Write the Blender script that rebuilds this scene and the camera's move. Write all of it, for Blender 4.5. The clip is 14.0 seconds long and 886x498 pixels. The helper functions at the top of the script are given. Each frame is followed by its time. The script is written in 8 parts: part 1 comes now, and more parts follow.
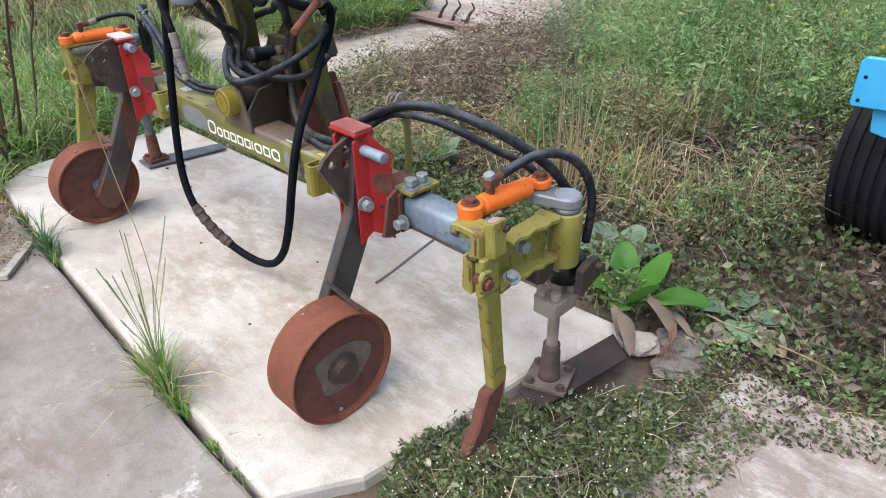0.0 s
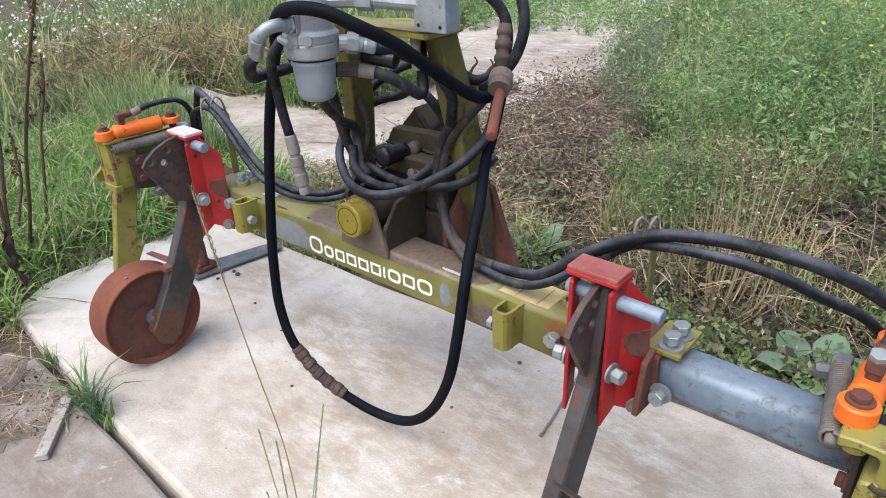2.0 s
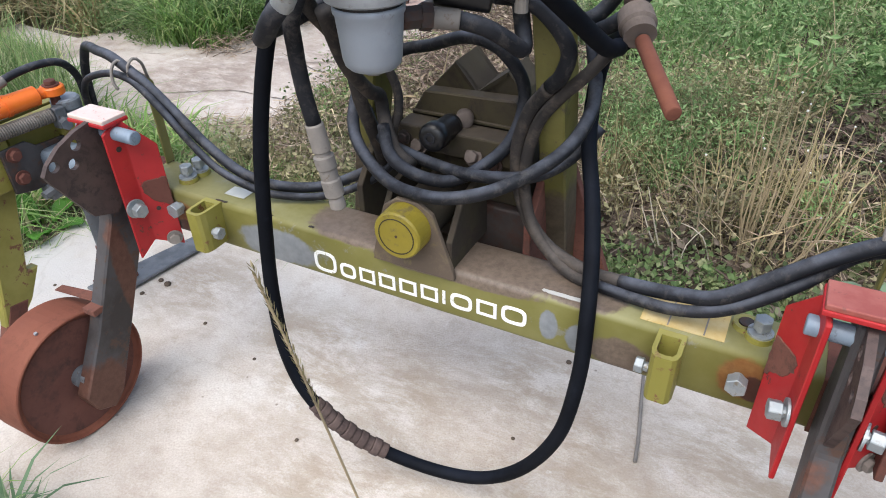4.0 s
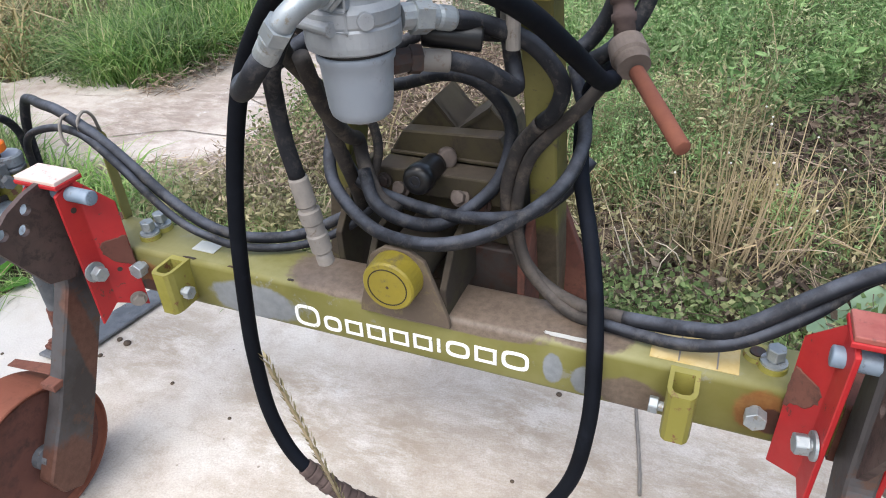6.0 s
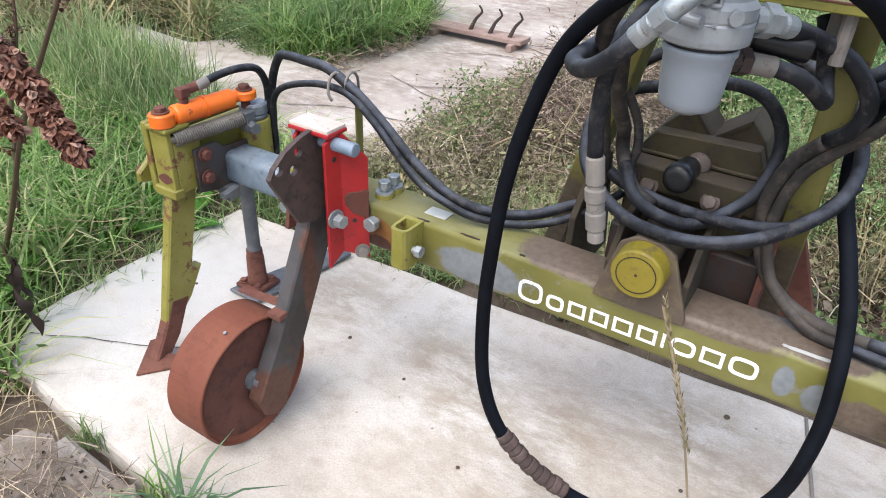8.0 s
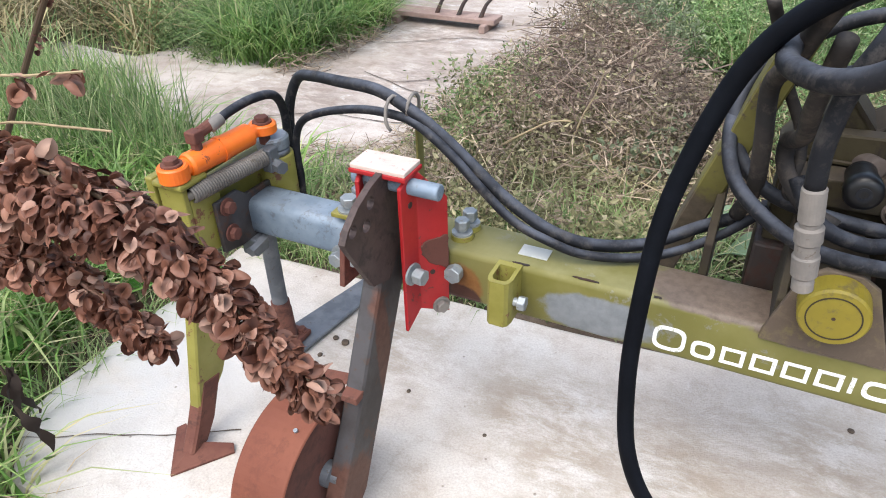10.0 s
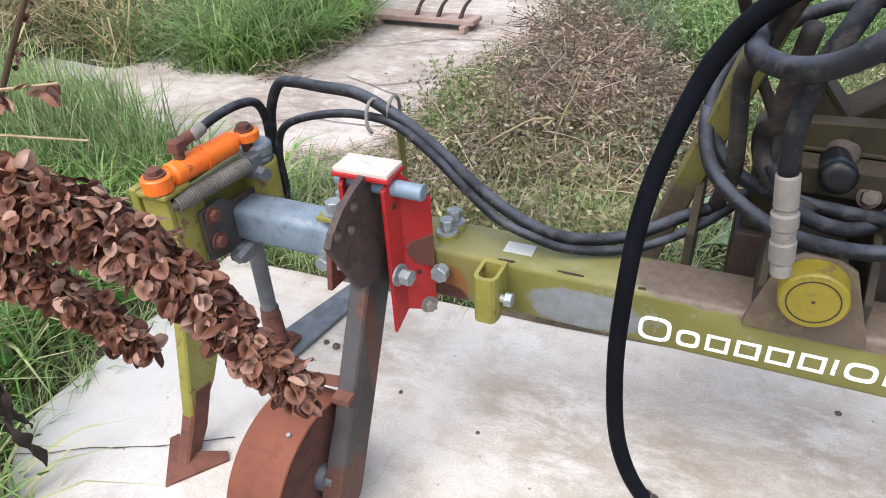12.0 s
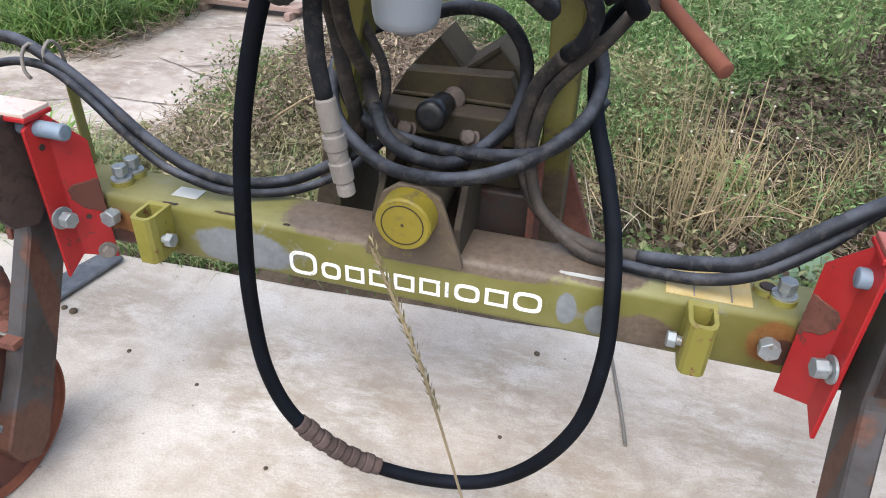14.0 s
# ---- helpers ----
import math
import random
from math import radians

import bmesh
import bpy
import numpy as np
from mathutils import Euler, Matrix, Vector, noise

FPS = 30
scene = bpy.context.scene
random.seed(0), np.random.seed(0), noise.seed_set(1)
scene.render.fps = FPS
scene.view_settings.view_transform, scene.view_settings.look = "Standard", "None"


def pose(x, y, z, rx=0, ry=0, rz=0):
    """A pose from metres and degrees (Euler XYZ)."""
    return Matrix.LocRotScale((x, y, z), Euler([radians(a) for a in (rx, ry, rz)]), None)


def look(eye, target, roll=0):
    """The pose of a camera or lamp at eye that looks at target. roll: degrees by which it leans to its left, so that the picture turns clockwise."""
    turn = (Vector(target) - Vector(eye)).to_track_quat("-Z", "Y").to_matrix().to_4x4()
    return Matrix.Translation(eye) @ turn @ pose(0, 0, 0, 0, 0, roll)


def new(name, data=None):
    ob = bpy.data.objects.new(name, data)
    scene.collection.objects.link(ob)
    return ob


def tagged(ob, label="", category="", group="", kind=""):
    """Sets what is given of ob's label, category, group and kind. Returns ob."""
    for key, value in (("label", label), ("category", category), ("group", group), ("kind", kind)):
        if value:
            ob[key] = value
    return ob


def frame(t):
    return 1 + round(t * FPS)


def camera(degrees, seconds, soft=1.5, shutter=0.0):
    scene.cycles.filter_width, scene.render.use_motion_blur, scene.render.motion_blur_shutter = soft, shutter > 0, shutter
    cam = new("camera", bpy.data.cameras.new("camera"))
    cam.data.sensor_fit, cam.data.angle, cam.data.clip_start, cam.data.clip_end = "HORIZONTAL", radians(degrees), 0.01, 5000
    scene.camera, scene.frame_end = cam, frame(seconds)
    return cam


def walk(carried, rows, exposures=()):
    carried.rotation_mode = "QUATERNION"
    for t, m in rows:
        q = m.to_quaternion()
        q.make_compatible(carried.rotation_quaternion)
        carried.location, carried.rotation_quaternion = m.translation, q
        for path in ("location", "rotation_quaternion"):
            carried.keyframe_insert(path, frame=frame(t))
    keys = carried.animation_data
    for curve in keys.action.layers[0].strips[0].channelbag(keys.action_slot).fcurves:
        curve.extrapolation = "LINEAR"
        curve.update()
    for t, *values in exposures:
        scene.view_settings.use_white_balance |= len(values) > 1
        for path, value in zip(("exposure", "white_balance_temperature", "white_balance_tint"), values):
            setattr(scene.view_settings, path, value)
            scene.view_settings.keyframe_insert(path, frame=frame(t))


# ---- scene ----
cam = camera(65.4, 14.0, 1.0)
PATH = [
    (0, (1.978, -1.02, 1.363), (0.761, 0.185, 0.329), -1.1),
    (0.5, (1.775, -1.077, 1.349), (0.56, 0.059, 0.238), -2.8),
    (1, (1.505, -0.997, 1.306), (0.17, 0.018, 0.216), -6.7),
    (1.5, (1.323, -0.917, 1.343), (0.013, 0.2, 0.325), -7.5),
    (2, (1.136, -0.998, 1.341), (-0.041, 0.327, 0.416), -2.2),
    (2.2, (1.058, -1.039, 1.343), (-0.038, 0.309, 0.352), -2.5),
    (4.3, (0.415, -0.814, 1.272), (-0.261, 0.684, 0.132), -1.5),
    (4.5, (0.382, -0.838, 1.288), (-0.223, 0.705, 0.17), -1.2),
    (5, (0.366, -0.801, 1.276), (-0.291, 0.707, 0.138), -2.1),
    (5.5, (0.376, -0.784, 1.278), (-0.283, 0.721, 0.136), -2.8),
    (6, (0.384, -0.788, 1.282), (-0.287, 0.747, 0.188), -2.9),
    (6.5, (0.374, -0.795, 1.291), (-0.331, 0.755, 0.241), -1.9),
    (7, (0.302, -0.871, 1.29), (-0.549, 0.592, 0.224), 0.6),
    (7.5, (0.229, -0.998, 1.263), (-0.652, 0.426, 0.17), 2.1),
    (7.7, (0.207, -1.008, 1.272), (-0.68, 0.435, 0.209), 2.8),
    (9.8, (-0.211, -0.865, 1.239), (-0.949, 0.63, 0.134), -2.4),
    (10, (-0.221, -0.882, 1.239), (-0.956, 0.608, 0.125), -1.4),
    (10.5, (-0.233, -0.898, 1.236), (-1.002, 0.585, 0.136), -2.1),
    (11, (-0.205, -0.876, 1.234), (-0.841, 0.65, 0.109), -2.4),
    (11.5, (-0.208, -0.88, 1.236), (-0.876, 0.622, 0.096), -3.1),
    (12, (-0.21, -0.888, 1.241), (-0.919, 0.617, 0.13), -3.0),
    (12.5, (-0.178, -0.87, 1.235), (-0.819, 0.649, 0.103), -3.5),
    (13, (-0.085, -0.757, 1.206), (-0.696, 0.742, 0.031), -3.9),
    (13.5, (0.023, -0.724, 1.22), (-0.599, 0.798, 0.081), -7.7),
    (14, (0.237, -0.865, 1.189), (-0.196, 0.744, 0.083), 1.9),
]
walk(cam, [(t, look(eye, target, roll)) for t, eye, target, roll in PATH],
     [(0.0, 0.86, 6280, 8.5), (1.0, 0.845, 6280, 8.5), (2.2, 0.855, 6280, 8.5), (4.4, 0.88, 6280, 8.5), (5.0, 0.99, 6280, 8.5), (7.5, 1.03, 6280, 8.5), (11.0, 1.05, 6280, 8.5), (13.5, 1.01, 6280, 8.5), (14.0, 0.97, 6280, 8.5)])

# ---- world, sun, exposure ----
world = bpy.data.worlds.new("overcast_sky")
scene.world = world
world.use_nodes = True
wn, wl = world.node_tree.nodes, world.node_tree.links
sky = wn.new("ShaderNodeTexSky")
sky.sky_type = 'NISHITA'
sky.sun_disc = False
sky.sun_elevation, sky.sun_rotation = radians(58), radians(200)
sky.air_density, sky.dust_density, sky.ozone_density = 1.0, 4.0, 1.0
hsv = wn.new("ShaderNodeHueSaturation")
hsv.inputs["Saturation"].default_value = 0.8
bg = wn["Background"]
bg.inputs["Strength"].default_value = 0.145
wl.new(sky.outputs[0], hsv.inputs["Color"])
wl.new(hsv.outputs[0], bg.inputs["Color"])
sun = bpy.data.lights.new("sun", 'SUN')
sun.energy, sun.angle, sun.color = 1.4, radians(55), (1.0, 0.98, 0.96)
sun_ob = new("sun", sun)
sun_ob.matrix_world = look((0, 0, 6), (-1.3, 3.0, 0.4))

# ---- materials ----
def mat(name, rough=0.6, metal=0.0):
    m = bpy.data.materials.new(name)
    m.use_nodes = True
    b = m.node_tree.nodes["Principled BSDF"]
    b.inputs["Roughness"].default_value = rough
    b.inputs["Metallic"].default_value = metal
    return m, m.node_tree.nodes, m.node_tree.links, b


def node(nodes, kind, **values):
    n = nodes.new(kind)
    for k, v in values.items():
        n.inputs[k].default_value = v
    return n


def ramp(nodes, stops):
    r = nodes.new("ShaderNodeValToRGB")
    e = r.color_ramp.elements
    while len(e) < len(stops):
        e.new(0.5)
    for el, (p, c) in zip(e, stops):
        el.position = p
        el.color = (*c, 1) if len(c) == 3 else c
    return r


def mixed(nodes, links, fac, a, b, kind='MIX'):
    m = nodes.new("ShaderNodeMix")
    m.data_type, m.blend_type = 'RGBA', kind
    for sock, v in ((m.inputs[0], fac), (m.inputs[6], a), (m.inputs[7], b)):
        if isinstance(v, (float, int)):
            sock.default_value = v
        elif isinstance(v, tuple):
            sock.default_value = (*v, 1)
        else:
            links.new(v, sock)
    return m.outputs[2]


def bumped(nodes, links, b, height, strength=0.3, distance=0.002):
    bp = nodes.new("ShaderNodeBump")
    bp.inputs["Strength"].default_value = strength
    bp.inputs["Distance"].default_value = distance
    links.new(height, bp.inputs["Height"])
    links.new(bp.outputs[0], b.inputs["Normal"])


def noise_at(nodes, links, co, scale, detail=6, rough=0.6, dist=0.0):
    n = node(nodes, "ShaderNodeTexNoise", Scale=scale, Detail=detail, Roughness=rough, Distortion=dist)
    links.new(co, n.inputs["Vector"])
    return n.outputs["Fac"]


def worn(name, base, second, wear, rough=0.5, metal=0.0, big=9, fine=90, lo=0.42, hi=0.62, wear_lo=0.62, wear_hi=0.7, bump=0.25, dust=None, dust_amt=0.0, coat=0.0, spec=0.5):
    """Painted or bare metal: two tones, chipped wear, optional tint on upward faces: dust, for some materials painted
    light.
    """
    m, n, l, b = mat(name, rough, metal)
    co = n.new("ShaderNodeTexCoord").outputs["Object"]
    f1, f2 = noise_at(n, l, co, big, 5, 0.6), noise_at(n, l, co, fine, 4, 0.7)
    r1 = ramp(n, [(lo, base), (hi, second)])
    l.new(f1, r1.inputs[0])
    add = n.new("ShaderNodeMath"); add.operation = 'MULTIPLY_ADD'
    l.new(f2, add.inputs[0]); add.inputs[1].default_value = 0.35
    l.new(noise_at(n, l, co, big * 2.3, 8, 0.7, 0.4), add.inputs[2])
    r2 = ramp(n, [(wear_lo + 0.17, (0, 0, 0)), (wear_hi + 0.17, (1, 1, 1))])
    l.new(add.outputs[0], r2.inputs[0])
    c = mixed(n, l, r2.outputs[0], r1.outputs[0], wear)
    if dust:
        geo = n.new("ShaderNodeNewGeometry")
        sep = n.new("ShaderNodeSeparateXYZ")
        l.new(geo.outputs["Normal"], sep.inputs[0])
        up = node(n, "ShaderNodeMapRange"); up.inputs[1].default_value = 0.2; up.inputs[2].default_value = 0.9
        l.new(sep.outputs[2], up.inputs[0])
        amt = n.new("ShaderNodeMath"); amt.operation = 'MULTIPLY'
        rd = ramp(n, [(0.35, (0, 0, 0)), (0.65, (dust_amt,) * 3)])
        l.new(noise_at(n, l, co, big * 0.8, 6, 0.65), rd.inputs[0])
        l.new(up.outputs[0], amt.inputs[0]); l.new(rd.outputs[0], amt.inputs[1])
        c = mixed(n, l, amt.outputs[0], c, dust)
    l.new(c, b.inputs["Base Color"])
    rr = node(n, "ShaderNodeMapRange"); rr.inputs[3].default_value = rough - 0.12; rr.inputs[4].default_value = min(1, rough + 0.2)
    l.new(add.outputs[0], rr.inputs[0]); l.new(rr.outputs[0], b.inputs["Roughness"])
    b.inputs["Coat Weight"].default_value = coat
    b.inputs["Coat Roughness"].default_value = 0.12
    b.inputs["Specular IOR Level"].default_value = spec
    bumped(n, l, b, add.outputs[0], bump, 0.0015)
    return m


def stained(m, spots, colour, depth=0.8, grain=28.0, lo=0.42, hi=0.58, second=None):
    """Lays dirt, rust, bare metal or painted shade over a paint: ragged patches round the given places (x, y, z and
    reach along each).
    """
    n, l = m.node_tree.nodes, m.node_tree.links
    b = n["Principled BSDF"]
    under = b.inputs["Base Color"].links[0].from_socket
    co = n.new("ShaderNodeTexCoord").outputs["Object"]
    where = None
    for x, y, z, rx, ry, rz in spots:
        sub = n.new("ShaderNodeVectorMath"); sub.operation = 'SUBTRACT'; sub.inputs[1].default_value = (x, y, z)
        div = n.new("ShaderNodeVectorMath"); div.operation = 'DIVIDE'; div.inputs[1].default_value = (rx, ry, rz)
        far = n.new("ShaderNodeVectorMath"); far.operation = 'LENGTH'
        fall = node(n, "ShaderNodeMapRange"); fall.inputs[1].default_value = 1.25; fall.inputs[2].default_value = 0.45
        l.new(co, sub.inputs[0]); l.new(sub.outputs[0], div.inputs[0]); l.new(div.outputs[0], far.inputs[0]); l.new(far.outputs["Value"], fall.inputs[0])
        if where is None:
            where = fall.outputs[0]
        else:
            mx = n.new("ShaderNodeMath"); mx.operation = 'MAXIMUM'
            l.new(where, mx.inputs[0]); l.new(fall.outputs[0], mx.inputs[1])
            where = mx.outputs[0]
    torn = n.new("ShaderNodeMath"); torn.operation = 'MULTIPLY_ADD'; torn.inputs[1].default_value = depth; torn.inputs[2].default_value = -depth / 2
    l.new(noise_at(n, l, co, grain, 9, 0.72, 0.3), torn.inputs[0])
    total = n.new("ShaderNodeMath"); total.operation = 'ADD'
    l.new(where, total.inputs[0]); l.new(torn.outputs[0], total.inputs[1])
    mask = ramp(n, [(lo, (0, 0, 0)), (hi, (1, 1, 1))])
    l.new(total.outputs[0], mask.inputs[0])
    tone = ramp(n, [(0.36, colour), (0.64, second or tuple(1.35 * q for q in colour))])
    l.new(noise_at(n, l, co, grain * 2.5, 7, 0.7), tone.inputs[0])
    c = mixed(n, l, mask.outputs[0], under, tone.outputs[0])
    l.new(c, b.inputs["Base Color"])
    return m


def concrete(name, a, bcol, stain, scale=1.0, pale=(0.6, 0.56, 0.52), scuff=None, scuff_at=((0.0, 0.0, 1.0),), lime_at=None, streak=0.85):
    """Cast concrete or soil: blotches, grain, dark specks, hair cracks, and brown scuffed stains."""
    m, n, l, b = mat(name, 0.9)
    co = n.new("ShaderNodeTexCoord").outputs["Object"]
    big, mid, fine = noise_at(n, l, co, 1.9 * scale, 7, 0.62, 0.3), noise_at(n, l, co, 11 * scale, 8, 0.7), noise_at(n, l, co, 190, 3, 0.7)
    r1 = ramp(n, [(0.32, a), (0.48, bcol), (0.62, pale)])
    l.new(big, r1.inputs[0])
    r2 = ramp(n, [(0.34, stain), (0.52, (1, 1, 1))])
    l.new(mid, r2.inputs[0])
    c = mixed(n, l, 0.62, r1.outputs[0], r2.outputs[0], 'MULTIPLY')
    r3 = ramp(n, [(0.3, (0.70, 0.68, 0.66)), (0.62, (1.0, 1.0, 1.0))])
    l.new(fine, r3.inputs[0])
    c = mixed(n, l, 0.65, c, r3.outputs[0], 'MULTIPLY')
    if scuff:
        where = None
        for px, py, rad in scuff_at:
            dist = n.new("ShaderNodeVectorMath"); dist.operation = 'DISTANCE'; dist.inputs[1].default_value = (px, py, 0)
            l.new(co, dist.inputs[0])
            fall = node(n, "ShaderNodeMapRange"); fall.inputs[1].default_value = rad; fall.inputs[2].default_value = rad * 0.2
            l.new(dist.outputs["Value"], fall.inputs[0])
            if where is None:
                where = fall.outputs[0]
            else:
                mx = n.new("ShaderNodeMath"); mx.operation = 'MAXIMUM'
                l.new(where, mx.inputs[0]); l.new(fall.outputs[0], mx.inputs[1])
                where = mx.outputs[0]
        st = n.new("ShaderNodeMapping"); st.inputs["Scale"].default_value = (3.0, 7.0, 1); st.inputs["Rotation"].default_value = (0, 0, radians(9))
        l.new(co, st.inputs["Vector"])
        torn = ramp(n, [(0.40, (0, 0, 0)), (0.56, (1, 1, 1))])
        l.new(noise_at(n, l, st.outputs[0], 2.0, 10, 0.78, 0.3), torn.inputs[0])
        both = n.new("ShaderNodeMath"); both.operation = 'MULTIPLY'
        l.new(where, both.inputs[0]); l.new(torn.outputs[0], both.inputs[1])
        half = n.new("ShaderNodeMath"); half.operation = 'MULTIPLY'; half.inputs[1].default_value = streak
        l.new(both.outputs[0], half.inputs[0])
        c = mixed(n, l, half.outputs[0], c, scuff)
        lime = ramp(n, [(0.60, (0, 0, 0)), (0.68, (0.7, 0.7, 0.7))])
        l.new(noise_at(n, l, co, 5.5, 9, 0.75, 0.2), lime.inputs[0])
        c = mixed(n, l, lime.outputs[0], c, (0.62, 0.61, 0.60))
        if lime_at:
            px, py, rad = lime_at
            far_from = n.new("ShaderNodeVectorMath"); far_from.operation = 'DISTANCE'; far_from.inputs[1].default_value = (px, py, 0)
            l.new(co, far_from.inputs[0])
            white = node(n, "ShaderNodeMapRange"); white.inputs[1].default_value = rad; white.inputs[2].default_value = rad * 0.35
            l.new(far_from.outputs["Value"], white.inputs[0])
            patchy = ramp(n, [(0.36, (0.25, 0.25, 0.25)), (0.52, (0.9, 0.9, 0.9))])
            l.new(noise_at(n, l, co, 3.0, 8, 0.7, 0.3), patchy.inputs[0])
            where2 = n.new("ShaderNodeMath"); where2.operation = 'MULTIPLY'
            l.new(white.outputs[0], where2.inputs[0]); l.new(patchy.outputs[0], where2.inputs[1])
            c = mixed(n, l, where2.outputs[0], c, (0.470, 0.462, 0.450))
        dots = node(n, "ShaderNodeTexVoronoi", Scale=13.0, Randomness=1.0)
        l.new(co, dots.inputs["Vector"])
        dr = ramp(n, [(0.03, (0.35, 0.30, 0.27)), (0.055, (1, 1, 1))])
        l.new(dots.outputs["Distance"], dr.inputs[0])
        c = mixed(n, l, 0.7, c, dr.outputs[0], 'MULTIPLY')
    vor = node(n, "ShaderNodeTexVoronoi", Scale=0.9 * scale); vor.feature = 'DISTANCE_TO_EDGE'
    wob = node(n, "ShaderNodeTexNoise", Scale=3.0, Detail=6)
    l.new(co, wob.inputs["Vector"])
    addv = n.new("ShaderNodeVectorMath"); addv.operation = 'MULTIPLY_ADD'; addv.inputs[1].default_value = (0.35,) * 3
    l.new(wob.outputs["Color"], addv.inputs[0]); l.new(co, addv.inputs[2]); l.new(addv.outputs[0], vor.inputs["Vector"])
    cr = ramp(n, [(0.0, (0.62, 0.58, 0.54)), (0.005, (1, 1, 1))])
    l.new(vor.outputs[0], cr.inputs[0])
    c = mixed(n, l, 0.22, c, cr.outputs[0], 'MULTIPLY')
    l.new(c, b.inputs["Base Color"])
    s = n.new("ShaderNodeMath"); s.operation = 'MULTIPLY_ADD'; s.inputs[1].default_value = 0.5
    l.new(fine, s.inputs[0]); l.new(mid, s.inputs[2])
    bumped(n, l, b, s.outputs[0], 0.5, 0.006)
    return m


def leafy(name, stops, rough=0.6, trans=0.25, spots=None):
    """Foliage: a tone per leaf or blade."""
    m, n, l, b = mat(name, rough)
    geo = n.new("ShaderNodeNewGeometry")
    r = ramp(n, stops)
    l.new(geo.outputs["Random Per Island"], r.inputs[0])
    co = n.new("ShaderNodeTexCoord").outputs["Object"]
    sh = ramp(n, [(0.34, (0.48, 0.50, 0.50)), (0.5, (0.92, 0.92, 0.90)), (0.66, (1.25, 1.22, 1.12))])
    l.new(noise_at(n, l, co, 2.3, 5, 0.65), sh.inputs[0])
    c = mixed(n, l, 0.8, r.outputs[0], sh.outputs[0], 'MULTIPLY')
    l.new(c, b.inputs["Base Color"])
    b.inputs["Specular IOR Level"].default_value = 0.3
    tr = n.new("ShaderNodeBsdfTranslucent")
    l.new(c, tr.inputs["Color"])
    mx = n.new("ShaderNodeMixShader"); mx.inputs[0].default_value = trans
    l.new(b.outputs[0], mx.inputs[1]); l.new(tr.outputs[0], mx.inputs[2])
    l.new(mx.outputs[0], n["Material Output"].inputs[0])
    return m


OLIVE = worn("olive_paint", (0.149, 0.137, 0.035), (0.194, 0.178, 0.060), (0.19, 0.185, 0.13), 0.45, 0, 6, 70, wear_lo=0.60, wear_hi=0.64, bump=0.12, dust=(0.20, 0.18, 0.085), dust_amt=0.6)
# pale upward tint brightens the beam's top as light from above would
BEAM_PAINT = worn("beam_olive_paint_lit_top", (0.149, 0.139, 0.033), (0.192, 0.180, 0.058), (0.19, 0.185, 0.13), 0.45, 0, 6, 70, wear_lo=0.62, wear_hi=0.66, bump=0.12, dust=(0.270, 0.258, 0.128), dust_amt=1.0)
stained(BEAM_PAINT, ((-0.395, 0.053, 0.478, 0.115, 0.03, 0.048), (0.203, 0.053, 0.484, 0.020, 0.03, 0.036), (0.257, 0.053, 0.474, 0.026, 0.03, 0.034)), (0.165, 0.180, 0.190), 0.9, 16.0, 0.40, 0.56, (0.225, 0.240, 0.255))
stained(BEAM_PAINT, ((-0.215, 0.110, 0.543, 0.125, 0.085, 0.016), (0.070, 0.110, 0.543, 0.190, 0.085, 0.022), (0.250, 0.100, 0.543, 0.085, 0.060, 0.012), (0.050, 0.053, 0.534, 0.150, 0.03, 0.018), (-0.060, 0.053, 0.536, 0.110, 0.03, 0.022), (0.328, 0.053, 0.466, 0.062, 0.03, 0.038)), (0.105, 0.078, 0.056), 0.8, 30.0, 0.38, 0.56, (0.165, 0.125, 0.096))
stained(BEAM_PAINT, ((-0.650, 0.053, 0.470, 0.052, 0.03, 0.055), (0.520, 0.053, 0.494, 0.046, 0.03, 0.046), (0.455, 0.150, 0.440, 0.05, 0.03, 0.02)), (0.20, 0.088, 0.026), 0.8, 26.0, 0.40, 0.60, (0.26, 0.135, 0.045))
stained(BEAM_PAINT, ((-0.648, 0.053, 0.440, 0.050, 0.03, 0.034), (0.535, 0.053, 0.480, 0.026, 0.03, 0.030)), (0.060, 0.026, 0.018), 0.8, 34.0, 0.42, 0.56)
# darker olive for the masts: their shaded side is put into the paint
MAST_PAINT = worn("mast_olive_paint_shaded", (0.110, 0.100, 0.022), (0.150, 0.137, 0.036), (0.075, 0.058, 0.036), 0.5, 0, 8, 70, wear_lo=0.56, wear_hi=0.62, bump=0.15, dust=(0.16, 0.135, 0.08), dust_amt=0.6)
# the brown lower stain paints shade at the mast feet together with mud
stained(MAST_PAINT, ((0.135, 0.27, 0.55, 0.09, 0.16, 0.13), (-0.27, 0.27, 0.55, 0.11, 0.16, 0.14)), (0.048, 0.036, 0.022), 1.0, 20.0, 0.40, 0.66, (0.085, 0.065, 0.042))
OLIVE_CLEAN = worn("olive_paint_bright", (0.190, 0.172, 0.030), (0.247, 0.226, 0.053), (0.14, 0.058, 0.030), 0.42, 0, 9, 70, wear_lo=0.585, wear_hi=0.63, bump=0.12, dust=(0.22, 0.20, 0.09), dust_amt=0.4)
# mud over olive, darkened further to paint shade among hoses and under the ledge
OLIVE_MUD_SHADE = worn("olive_paint_muddy_shaded", (0.026, 0.020, 0.012), (0.038, 0.030, 0.011), (0.027, 0.018, 0.013), 0.8, 0, 7, 60, wear_lo=0.52, wear_hi=0.66, bump=0.4, dust=(0.066, 0.050, 0.035), dust_amt=0.8)
